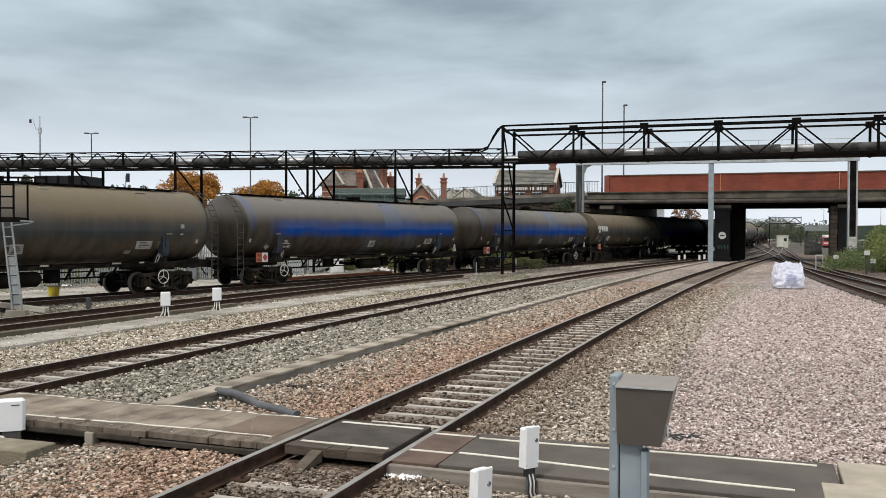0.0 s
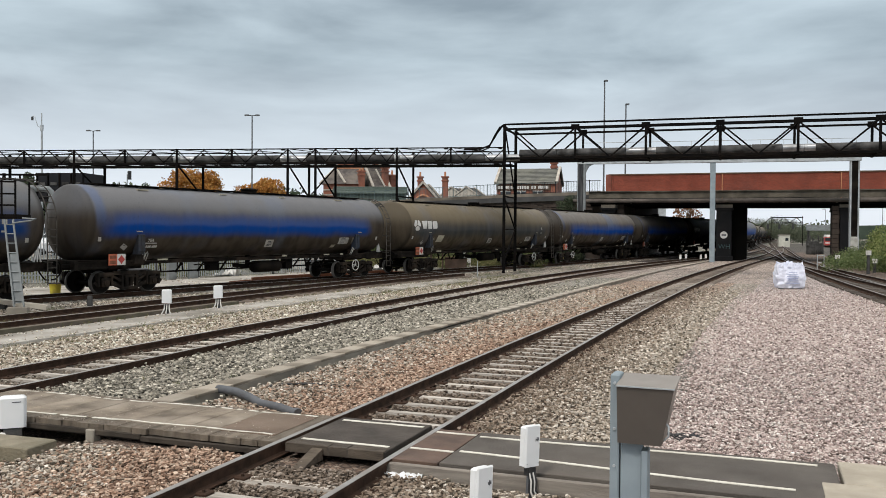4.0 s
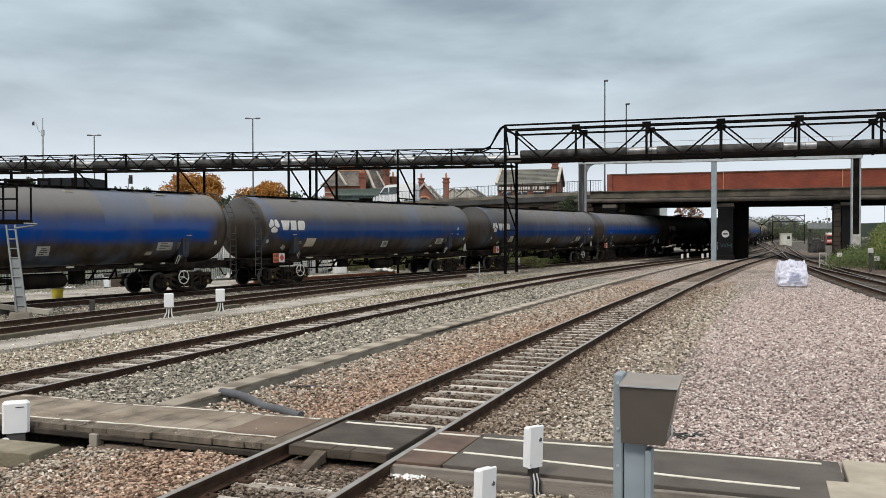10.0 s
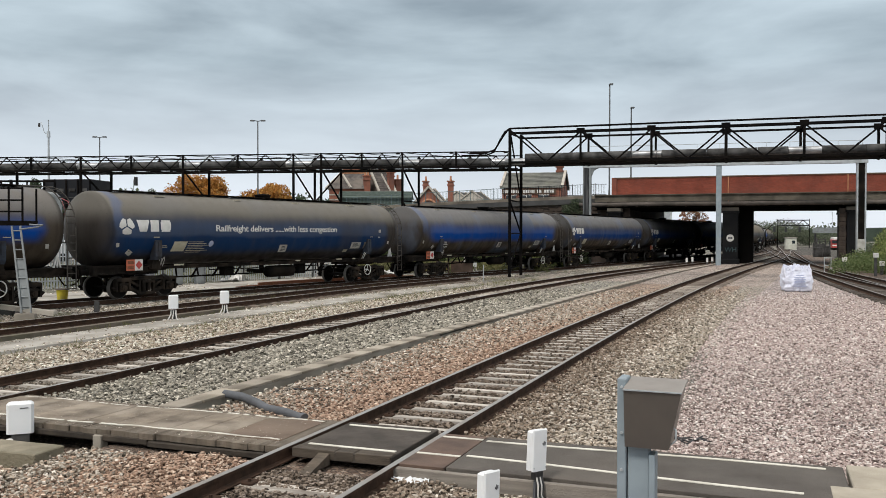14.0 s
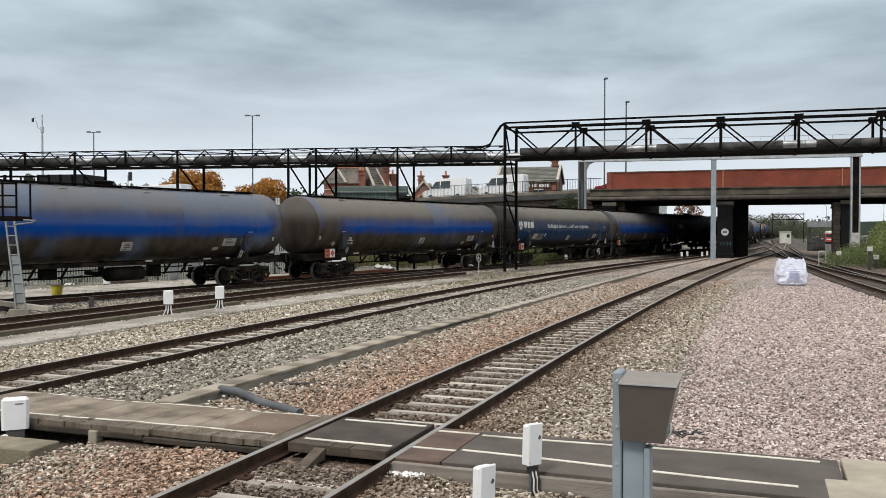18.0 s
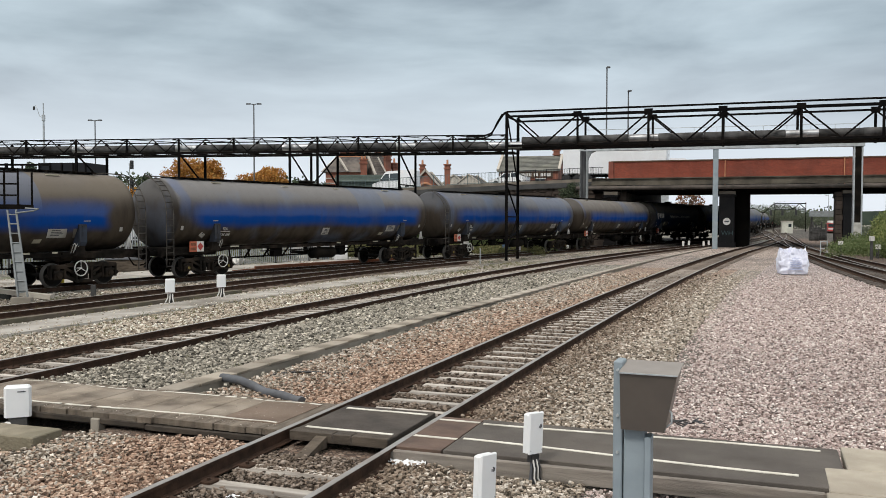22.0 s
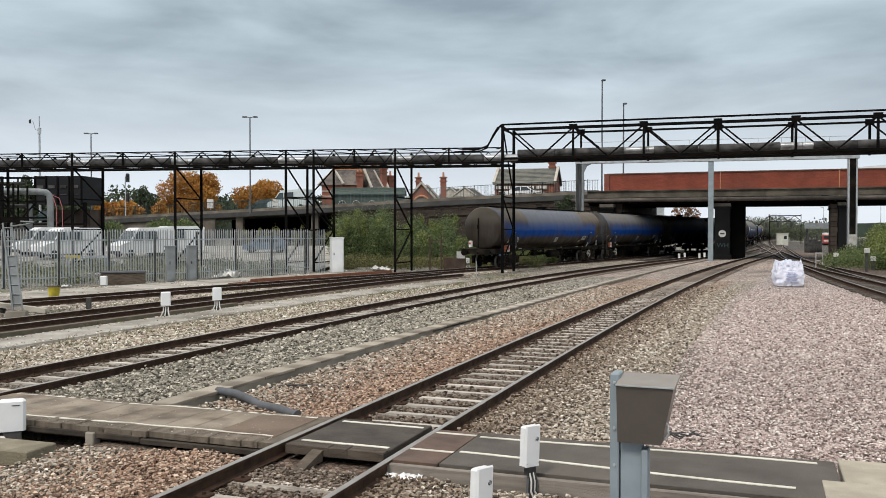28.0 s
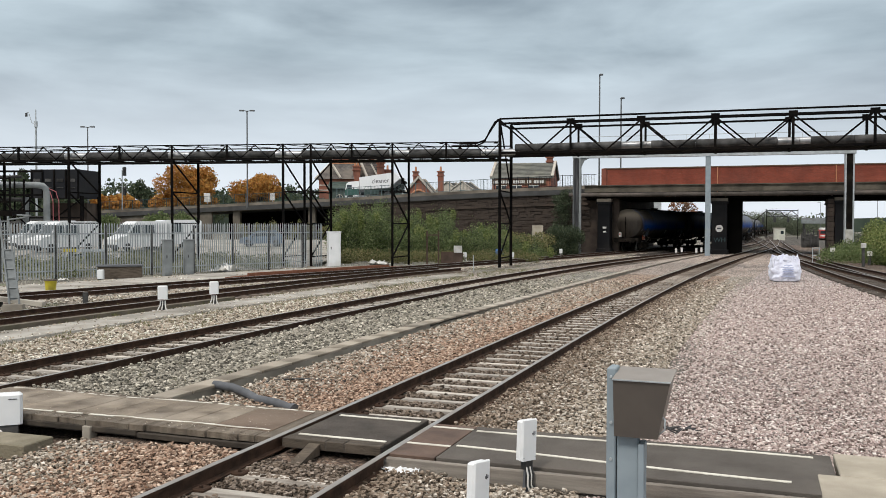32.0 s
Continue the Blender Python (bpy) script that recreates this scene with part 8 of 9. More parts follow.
r = random.Random(31)
SCRUB = []
for i in range(170):
    u = r.uniform(596, 960)
    y = r.uniform(70, 84)
    # tall by the fence's end, then a gap, a second clump, and low growth before the wall
    crown = 1.18 if u < 690 else 0.8 if u < 725 else 0.98 if u < 800 else 0.55 if u < 850 else 0.72 if u < 900 else 0.45
    h = r.uniform(1.1, 2.3) * (y / 76) * crown
    SCRUB.append(((u - 784) / 1550 * y, y, h * 0.95 - 0.3, r.uniform(0.5, 1.5), r.uniform(0.6, 1.3), h))
scrub("bushes", SCRUB, 110000, 0.062, m_leaf_green, 12, "tangled green scrub below the retaining wall")
# The clumps again, smaller and in dark leaves, to paint their inner shade.
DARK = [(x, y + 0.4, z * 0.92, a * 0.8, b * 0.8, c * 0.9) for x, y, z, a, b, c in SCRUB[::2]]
scrub("dark_scrub", DARK, 46000, 0.075, m_leaf_dark, 22, "dark inner leaves coloured as the scrub's own shade")
SPRAY = [(x + r.uniform(-1, 1), y - 0.5, z + c * r.uniform(0.3, 0.85), 0.3, 0.3, 0.55) for x, y, z, a, b, c in SCRUB[::3]]
scrub("leafy_sprays", SPRAY, 15000, 0.06, m_leaf_bright, 23, "paler young sprays over the scrub")
SCRUB2 = [((u - 784) / 1550 * y, y, 0.0, r.uniform(0.5, 1.2), r.uniform(0.5, 1.0), r.uniform(0.2, 0.75)) for u, y in ((r.uniform(600, 960), r.uniform(64, 72)) for _ in range(60))]
scrub("rough_weeds", SCRUB2, 30000, 0.06, m_leaf_rough, 13, "dry rough weeds on the waste ground")
BANK = []
for i in range(230):
    f, d = r.random(), r.uniform(0.5, 17)
    p = FENCE[0] + fd * f
    x, y = p.x - d * 0.76, p.y + d * 0.65
    BANK.append((x, y, bank(y) + 0.12, r.uniform(0.4, 1.1), r.uniform(0.4, 0.8), r.uniform(0.25, 0.65)))
scrub("bank_weeds", BANK, 42000, 0.08, m_leaf_bank, 17, "rough grass and weeds behind the fence")
IVY = [((u - 784) / 1550 * y, y, z, 0.7, 0.6, 0.7) for u, y, z in ((r.uniform(972, 1030), r.uniform(79, 83), r.uniform(-0.1, 2.0)) for _ in range(34))]
IVY += [((u - 784) / 1550 * y, y, z, 0.5, 0.3, 0.55) for u, y, z in ((r.uniform(988, 1018), r.uniform(87, 88.5), r.uniform(1.5, 5.8)) for _ in range(26))]
LOW = [((u - 784) / 1550 * y, y, z, 0.9, 0.7, 0.6) for u, y, z in ((r.uniform(880, 975), r.uniform(74, 82), r.uniform(0.0, 1.5)) for _ in range(30))]
scrub("low_weeds", LOW, 12000, 0.085, m_leaf_rough, 24, "dry yellowish weeds before the wall")
scrub("ivy", IVY, 24000, 0.065, m_leaf_dark, 14, "dark ivy climbing the end of the wall")
RIGHT = [((u - 784) / 1550 * y, y, z, r.uniform(0.6, 1.3), r.uniform(0.6, 1.2), r.uniform(0.4, 0.9)) for u, y, z in ((r.uniform(1468, 1640), r.uniform(60, 76), r.uniform(-0.2, 0.6)) for _ in range(70))]
TALL = [((u - 784) / 1550 * y, y, z, 0.9, 0.9, 1.1) for u, y, z in ((r.uniform(1538, 1680), r.uniform(58, 70), r.uniform(0.4, 2.2)) for _ in range(34))]
scrub("lineside_bushes", RIGHT, 40000, 0.06, m_leaf_green, 15, "green lineside bushes before the bridge pier")
scrub("tall_bushes", TALL, 36000, 0.065, m_leaf_bright, 25, "taller bright green bushes on the bank")
WEEDS = [((u - 784) / 1550 * y, y, z, 0.35, 0.4, r.uniform(0.5, 1.0)) for u, y, z in ((r.uniform(430, 590), r.uniform(96, 100), r.uniform(0.6, 2.3)) for _ in range(46))]
scrub("tall_weeds", WEEDS, 9000, 0.085, m_leaf_rough, 27, "straggling tall weeds before the viaduct openings")
RAMP = [((u - 784) / 1550 * y, y, z, r.uniform(0.7, 1.4), 0.8, r.uniform(0.5, 1.1)) for u, y, z in ((r.choice((r.uniform(165, 215), r.uniform(270, 345))), r.uniform(96, 104), r.uniform(0.8, 3.2)) for _ in range(46))]
scrub("ramp_bushes", RAMP, 16000, 0.12, m_leaf_green, 21, "green bushes before the ramp wall")
FAR_TREES = [((u - 784) / 1550 * y, y, z, r.uniform(2, 4), 2.5, r.uniform(1.2, 2.4)) for u, y, z in [(u, r.uniform(235, 270), r.uniform(2.2, 5.2) if u < 1405 else r.uniform(0.5, 2.6)) for u in (r.uniform(1300, 1500) for _ in range(60))]]
FAR_TREES += [((u - 784) / 1550 * y, y, z, r.uniform(1.5, 2.5), 2.5, r.uniform(0.9, 1.7)) for u, y, z in ((r.uniform(1500, 1640), r.uniform(120, 150), r.uniform(-0.5, 0.9)) for _ in range(26))]
scrub("far_trees", FAR_TREES, 56000, 0.14, m_leaf_far, 19, "hazy green trees beyond the bridge")
HILL = [(x, 330 + r.uniform(-30, 40), r.uniform(9, 12.5), r.uniform(7, 15), 10, r.uniform(5, 8)) for x in np.arange(-200, -40, 5)]
HILL += [(x, 420 + r.uniform(-30, 40), r.uniform(0, 3), r.uniform(9, 16), 10, r.uniform(3, 6)) for x in np.arange(-60, 330, 8)]
ob = soup("far_woods", *leaves(HILL, 32000, 0.8, 16, 0.8), m_leaf_dark)
tagged(ob, "dark wooded skyline far away", "woods", "", "stuff")
for k, (a, b, z) in enumerate(((-230, -30, 18.0), (-80, 360, 7.0))):
    pts = [(x, z * (0.75 + 0.35 * noise.noise((x * 0.02, k * 7.3, 0)))) for x in np.linspace(a, b, 40)]
    ob = part("hill", Mesh().prism([(a, -1)] + pts + [(b, -1)], 345 + 80 * k, 375 + 80 * k, "y"), m_hill)
    tagged(ob, "low wooded ridge on the horizon", "hill", "", "structure")

# ---- beyond the bridge ----
hut = thing("white_hut", pose(65.9, 170, -0.3, 0, 0, -15), "cream lineside hut with a dark window", "hut")
part("wall", Mesh().box((0, 0, 1.15), (2.0, 2.0, 2.3), chamfer=0.03), m_hutpaint, hut)
part("roof", Mesh().box((0, 0, 2.38), (2.25, 2.25, 0.14)), m_stonetrim, hut)
part("window", Mesh().box((0.45, -1.02, 1.55), (0.55, 0.05, 0.6)), m_glass, hut)
fsg = thing("far_signal_gantry", pose(70.7, 195, 0, 0, 0, -18), "black lattice signal gantry beyond the bridge", "signal gantry")
for z in (4.7, 5.9):
    part("chord", Mesh().beam((1.9, 0, z), (8.4, 0, z), 0.2), m_black, fsg)
for i, x in enumerate(np.arange(1.9, 8.3, 1.3)):
    part("diagonal", Mesh().beam((x, 0, 4.7 if i % 2 else 5.9), (x + 1.3, 0, 5.9 if i % 2 else 4.7), 0.16), m_black, fsg)
for x in (1.9, 8.4):
    part("leg", Mesh().beam((x, 0, -0.3), (x, 0, 6.2), 0.14), m_black, fsg)
part("stay", Mesh().beam((1.9, 0, 5.9), (-0.6, 0, 3.6), 0.16).beam((-0.6, 0, 3.6), (-0.6, 0, -0.3), 0.16), m_black, fsg)
for x in (1.2, 3.6, 6.4):
    sh = part("signal_head", Mesh().box((x, -0.3, 3.9), (0.5, 0.3, 1.2), chamfer=0.04), m_blackplastic, fsg)
fbr = thing("far_footbridge", pose(89, 205, 0, 0, 0, -18), "blue-grey footbridge far down the line", "footbridge")
part("deck", Mesh().box((0, 0, 3.75), (8, 2.5, 1.3)), m_dullgalv, fbr)
for x in (-3.5, 3.5):
    part("pillar", Mesh().box((x, 0, 1.8), (0.4, 0.8, 4.2)), m_lag, fbr)
rv = thing("red_wagon", pose(75.8, 172, -0.64, 0, 0, 70), "red and white rail vehicle standing beyond the bridge", "rail vehicle")
part("body", Mesh().box((0, 0, 1.6), (6, 2.3, 1.6), chamfer=0.1), m_redpaint, rv, "red body")
part("roof", Mesh().box((0, 0, 2.6), (5.9, 2.1, 0.45), chamfer=0.15), m_sign, rv, "white roof")
part("band", Mesh().box((-3.02, 0, 1.25), (0.06, 2.2, 0.22)).box((0, -1.17, 1.25), (5.8, 0.04, 0.22)), m_sign, rv, "white waist band")
for y in (-0.65, 0.65):
    part("window", Mesh().box((-3.02, y, 1.95), (0.06, 0.9, 0.6)), m_glass, rv)
part("frame", Mesh().box((0, 0, 0.5), (6.2, 2.2, 0.4)), m_under, rv)
for x, y, w, ht in ((46.1, 110.0, 1.1, 1.9), (47.1, 111.5, 1.0, 2.5), (48.2, 113.0, 1.2, 2.2)):
    st = thing("steel_stillage", pose(x, y, -0.34, 0, 0, -18), "grey steel mesh stillage beside the far tracks", "stillage", "steel stillages")
    for a in (-w / 2, w / 2):
        for b in (-0.5, 0.5):
            part("corner_post", Mesh().beam((a, b, 0), (a, b, ht), 0.09), m_lag, st)
    for z in np.arange(0.25, ht + 0.01, 0.3):
        part("mesh_bar", Mesh().beam((-w / 2, -0.5, z), (w / 2, -0.5, z), 0.05).beam((-w / 2, 0.5, z), (w / 2, 0.5, z), 0.05), m_lag, st)
    part("load", Mesh().box((0, 0, ht * 0.36), (w * 0.85, 0.8, ht * 0.7), chamfer=0.05), m_lag, st, "dark crated load")
for x, y in ((72, 130), (100, 230), (84, 160), (95, 190)):
    p = thing("lamp_mast", pose(x, y, -0.3), "thin grey lamp mast beyond the bridge", "lamp post", "yard lamp masts")
    part("column", Mesh().tube((0, 0, 0), (0, 0, 9), 0.07, 6, 0.04), m_lampgrey, p)
    part("lantern", Mesh().box((-0.4, 0, 9), (0.8, 0.25, 0.12)), m_galv, p)
gr = thing("guard_rail", pose(27.5, 64.5, -0.25, 0, 0, -18), "short grey steel guard rail", "guard rail")
for x in (0, 0.45):
    part("post", Mesh().tube((x, 0, 0), (x, 0, 1.15), 0.035, 8), m_galv, gr)
for z in (0.55, 1.1):
    part("rail", Mesh().tube((0, 0, z), (0.45, 0, z), 0.03, 8), m_galv, gr)

# ---- trackside things ----
for u, y in ((1202, 79.5), (1212, 82), (1238, 80), (1247, 82.5)):
    mk = thing("white_marker", pose((u - 784) / 1550 * y, y, -0.25), "short white marker post beside the track", "marker post", "white markers")
    part("post", Mesh().box((0, 0, 0.25), (0.1, 0.1, 0.5)), m_lag, mk)
    part("board", Mesh().box((0, -0.06, 0.5), (0.2, 0.04, 0.4), chamfer=0.01), m_sign, mk)


def dispenser(x, y, z, s, label, lean=0.0):
    """A white junction box on a short stand with conduits dropping from it."""
    d = thing("junction_box", pose(x, y, z), label, "junction box", "white junction boxes")
    part("box", Mesh().box((0, 0, 0.36 * s + 0.2), (0.29 * s, 0.15 * s, 0.42 * s), 24, chamfer=0.025), m_whitebox, d, "white moulded box")
    part("stand", Mesh().box((0, 0.03, 0.12), (0.1, 0.08, 0.36)), m_blackplastic, d)
    for k, o in enumerate((-0.07, 0.0, 0.08)):
        part("conduit", Mesh().pipe([(o, 0.0, 0.3), (o + 0.01, -0.04, 0.18), (o * 1.6, -0.08, 0.05), (o * 2.2 + 0.02, -0.14, 0.0), (o * 3.0 - 0.05, -0.2, 0.005)], 0.022, 6), m_cable, d, "pale flexible conduit")
    return d


dispenser(-8.6, 27.1, -0.17, 1.0, "white junction box with conduits beside the walkway")
dispenser(-7.55, 29.2, -0.17, 1.0, "white junction box with conduits further along the walkway")
for u, y in ((828, 66), (912, 67), (998, 76)):
    dispenser((u - 784) / 1550 * y, y, -0.25, 0.9, "small white junction box before the scrub")

bar = thing("car_park_barrier", pose(-25.8, 60, bank(60)), "grey steel barrier with a yellow end in the car park", "barrier")
for x in (0.1, 1.4, 2.7):
    part("post", Mesh().box((x, 0, 0.5), (0.1, 0.1, 1.0)), m_dullgalv, bar)
part("rail", Mesh().box((1.9, -0.07, 0.95), (1.8, 0.05, 0.16)), m_galv, bar)
part("end_rail", Mesh().box((0.5, -0.07, 0.95), (1.0, 0.06, 0.22)), m_yellow, bar, "yellow painted end of the barrier")

# ladder and caged platform by the freight track
LP = pose(-13.25, 27.3, -0.22, 0, 0, 8)
cage = thing("caged_platform", LP, "black caged platform with a grey ladder beside the freight track", "platform")
part("floor", Mesh().box((-1.12, 0.3, 3.05), (2.3, 1.3, 0.14)), m_black, cage)
for x in (-2.2, -1.77, -1.32, -0.87, -0.42, -0.02):
    part("cage_bar", Mesh().beam((x, -0.34, 3.1), (x, -0.34, 4.17), 0.05), m_black, cage)
for z in (3.4, 3.75, 4.12):
    part("cage_rail", Mesh().beam((-2.27, -0.34, z), (0.0, -0.34, z), 0.05), m_black, cage)
for y in (0.9,):
    part("cage_bar", Mesh().beam((0.0, y, 3.1), (0.0, y, 4.17), 0.05), m_black, cage)
for x, y in ((-2.1, 0.0), (-2.1, 0.8), (-1.3, 0.8)):
    part("leg", Mesh().beam((x, y, 0), (x, y, 3.05), 0.14), m_black, cage)
ladder = part("ladder", Mesh().beam((-0.33, -0.36, 2.95), (0.10, -0.846, 0.3), 0.05).beam((-0.08, -0.36, 2.95), (0.38, -0.846, 0.3), 0.05), m_dullgalv, cage, "grey steel ladder")
part("ladder_base", Mesh().box((0.2, -0.8, 0.14), (0.6, 0.24, 0.30), chamfer=0.02), m_concrete, cage, "low concrete base under the ladder")
for i in range(9):
    f = (i + 0.5) / 10.2
    part("rung", Mesh().tube((-0.33 + 0.48 * f, -0.36 - 0.54 * f, 2.95 * (1 - f)), (-0.08 + 0.51 * f, -0.36 - 0.54 * f, 2.95 * (1 - f)), 0.02, 6), m_dullgalv, ladder)
part("ladder_panel", Mesh().beam((-0.03, -0.53, 1.92), (0.225, -0.80, 0.42), 0.25, 0.012), m_dullgalv, ladder, "flat grey ladder guard")
part("hand_loop", Mesh().pipe([(-0.05, -0.4, 2.95), (-0.05, -0.5, 2.85), (0.5, -0.6, 2.92), (0.62, -0.5, 2.98), (0.2, -0.4, 3.0)], 0.025, 6), m_dullgalv, ladder)
bd = thing("loose_board", pose(-12.95, 28.6, -0.2), "long pale board sloping down beside the yard track", "board")
part("board", Mesh().beam((0, 0, 0.08), (-2.3, 0.4, 0.30), 0.24, 0.15), m_stonetrim, bd)
part("trestle", Mesh().box((-1.8, 0.32, 0.08), (0.5, 0.2, 0.2), chamfer=0.01), m_lag, bd, "dark prop under the board")
stub = thing("marker_stub", pose(-12.0, 29.6, -0.2), "short grey stub post between rails", "marker post")
part("post", Mesh().box((0, 0, 0.2), (0.16, 0.12, 0.4), chamfer=0.02), m_lag, stub)
drum = thing("blue_drum", pose(4.6, 68, -0.3), "blue plastic drum behind the gantry leg", "drum")
part("body", Mesh().lathe([(0, 0.28), (0.3, 0.32), (0.6, 0.32), (0.95, 0.28), (0.97, 0.1)], 16, pose(0, 0, 0, 0, -90, 0)), m_bluedrum, drum)
gate = thing("old_gate_posts", pose(-0.6, 62.5, -0.3, 0, 0, -15), "rusty brown gate frame in the weeds", "gate")
for x in (-0.35, 0.5):
    part("post", Mesh().box((x, 0, 1.2), (0.10, 0.10, 2.4)), m_plate, gate)
part("crossbar", Mesh().box((0.1, 0, 2.1), (0.9, 0.08, 0.08)), m_plate, gate)
part("panel", Mesh().box((1.4, 0.3, 0.5), (1.6, 0.06, 0.8)), m_plate, gate)
part("notice", Mesh().box((1.9, 0.1, 1.1), (0.6, 0.04, 0.5)), m_sign, gate)
bin_box = thing("timber_crate", pose(8.9, 80, -0.3), "pale tan timber crate before the wall", "crate")
part("body", Mesh().box((0, 0, 1.4), (0.95, 0.6, 2.8), chamfer=0.02), m_slab, bin_box)
peg = thing("thin_peg", pose(2.0, 52.5, -0.25), "thin grey peg beside the freight track", "peg")
part("rod", Mesh().tube((0, 0, 0), (0, 0, 0.95), 0.03, 6), m_galv, peg)
for u, y, z0, h in ((1535, 58, -0.3, 1.5), (1480, 62, -0.3, 1.1), (1546, 60, -0.3, 0.9)):
    pg = thing("lineside_post", pose((u - 784) / 1550 * y, y, z0), "short grey lineside post in the bushes", "post", "lineside posts")
    part("rod", Mesh().box((0, 0, h / 2), (0.16, 0.12, h)), m_lag, pg)
    part("cap", Mesh().box((0, -0.02, h), (0.3, 0.2, 0.3), chamfer=0.02), m_sign, pg)

# the bulk bag on the gravel
bag = thing("bulk_bag", pose(17.0, 43.1, -0.24, 0, 0, -12) @ Matrix.Diagonal((0.9, 0.92, 1.0, 1)), "full white woven bulk bag standing on the gravel", "bulk bag")
b = Mesh()
nu, nv = 48, 20
vs = []
rb = random.Random(2)
for j in range(nv + 1):
    z = 1.12 * j / nv
    for i in range(nu):
        a = 2 * math.pi * i / nu
        k = max(abs(math.cos(a)), abs(math.sin(a))) ** -0.72
        bulge = 0.70 + 0.09 * math.sin(math.pi * min(1, z / 0.9)) - (0.12 if j == 0 else 0) - max(0, z - 0.9) * 0.35
        w = k * bulge * (1 + 0.10 * noise.noise((math.cos(a) * 4, math.sin(a) * 4, z * 4)) + 0.09 * noise.noise((math.cos(a) * 9 + 4, math.sin(a) * 9, z * 7)))
        vs.append((w * math.cos(a), w * math.sin(a) * 0.9, z + ((0.34 * noise.noise((math.cos(a) * 4, math.sin(a) * 4, 3.3)) + 0.03) * max(0, (j - nv + 5) / 5))))
fs = [(j * nu + i, j * nu + (i + 1) % nu, (j + 1) * nu + (i + 1) % nu, (j + 1) * nu + i) for j in range(nv) for i in range(nu)]
b.add(vs, fs)
part("sack", b, m_bag, bag, "white woven sack")
b = Mesh()
for i in range(90):
    a, q = rb.uniform(0, 6.28), rb.uniform(0, 0.62)
    b.box((q * math.cos(a), q * math.sin(a), 1.05 + rb.uniform(-0.06, 0.22) * (1 - q)), (rb.uniform(0.08, 0.25), rb.uniform(0.08, 0.25), rb.uniform(0.1, 0.25)), rb.uniform(0, 90), top=(0.6, 0.6))
part("packing", b, m_bag, bag, "crumpled white packing in the open top")
for sx, sy in ((-1, -1), (1, -1), (1, 1), (-1, 1)):
    part("strap", Mesh().pipe([(sx * 0.66, sy * 0.6, 0.7), (sx * 0.64, sy * 0.58, 1.1), (sx * 0.5, sy * 0.5, 1.25), (sx * 0.42, sy * 0.62, 1.08)], 0.03, 6), m_bag, bag, "lifting strap")
for i, (w, z) in enumerate(((0.5, 0.80), (0.7, 0.70), (0.75, 0.61), (0.66, 0.52), (0.72, 0.44), (0.9, 0.28))):
    part("print_bar", Mesh().box((0.05, -0.735 - (0.05 if i < 5 else 0.01), z), (w * 0.8, 0.03, 0.032)), m_bagprint, bag)

# ---- foreground: boxes by the crossing ----


def cable_box(x, y, top, rz, label):
    d = thing("cable_box", pose(x, y, -0.36, 0, 2.5, rz), label, "junction box", "white boxes by the crossing")
    h = top + 0.36
    body = part("body", Mesh().box((0, 0.012, h - 0.21), (0.195, 0.085, 0.40), chamfer=0.018), m_whitebox, d, "white moulded box")
    part("lid", Mesh().box((0, -0.042, h - 0.205), (0.205, 0.026, 0.42), chamfer=0.012), m_whitebox, body, "white moulded lid")
    for dx, dz, hh in ((0.05, 0.14, 0.045), (0.066, 0.14, 0.03), (0.034, 0.145, 0.02)):
        part("label_bar", Mesh().box((dx, -0.0565, h - dz), (0.009, 0.004, hh)), m_ink, body)
    for dx in (-0.08, 0.08):
        part("screw", Mesh().tube((dx, -0.054, h - 0.38), (dx, -0.060, h - 0.38), 0.007, 8), m_galv, body)
    part("neck", Mesh().box((0.02, 0, h - 0.46), (0.12, 0.07, 0.09), chamfer=0.01), m_blackplastic, d)
    part("stake", Mesh().box((0.02, 0.0, (h - 0.5) / 2), (0.08, 0.03, h - 0.5), top=(0.7, 1.0)), m_duct, d, "grey flared stake")
    for k, mt in enumerate((m_cable, m_blackplastic, m_cable, m_blackplastic)):
        o = (k - 1.5) * 0.024
        part("cable", Mesh().pipe([(o + 0.02, -0.03, h - 0.48), (o + 0.025, -0.055, h - 0.56), (o + 0.03, -0.05, 0.22), (o + 0.06 + 0.02 * k, -0.09, 0.10), (o + 0.14 + 0.05 * k, -0.14, 0.06), (o + 0.30 + 0.05 * k, -0.16 - 0.03 * k, 0.045)], 0.0105, 6), mt, d, "loose cable")
    return d


cable_box(0.852, 8.79, 0.525, 40, "white junction box on a grey stake beside the crossing")
cable_box(0.31, 7.5, 0.45, 46, "white junction box nearer the platform")
lb = thing("point_box", pose(-5.61, 11.35, -0.3, 0, 0, 22), "white plastic box on a dark stand beside the crossing", "junction box", "white boxes by the crossing")
part("body", Mesh().box((0, 0, 0.39), (0.325, 0.15, 0.41), chamfer=0.03), m_whitebox, lb)
part("print", Mesh().box((0.05, -0.078, 0.52), (0.1, 0.004, 0.012)), m_ink, lb)
part("stand", Mesh().box((0, 0.02, 0.1), (0.22, 0.16, 0.2)), m_lag, lb)
part("cable_end", Mesh().tube((-0.12, -0.08, 0.02), (-0.12, -0.14, 0.12), 0.05, 8), m_cable, lb)

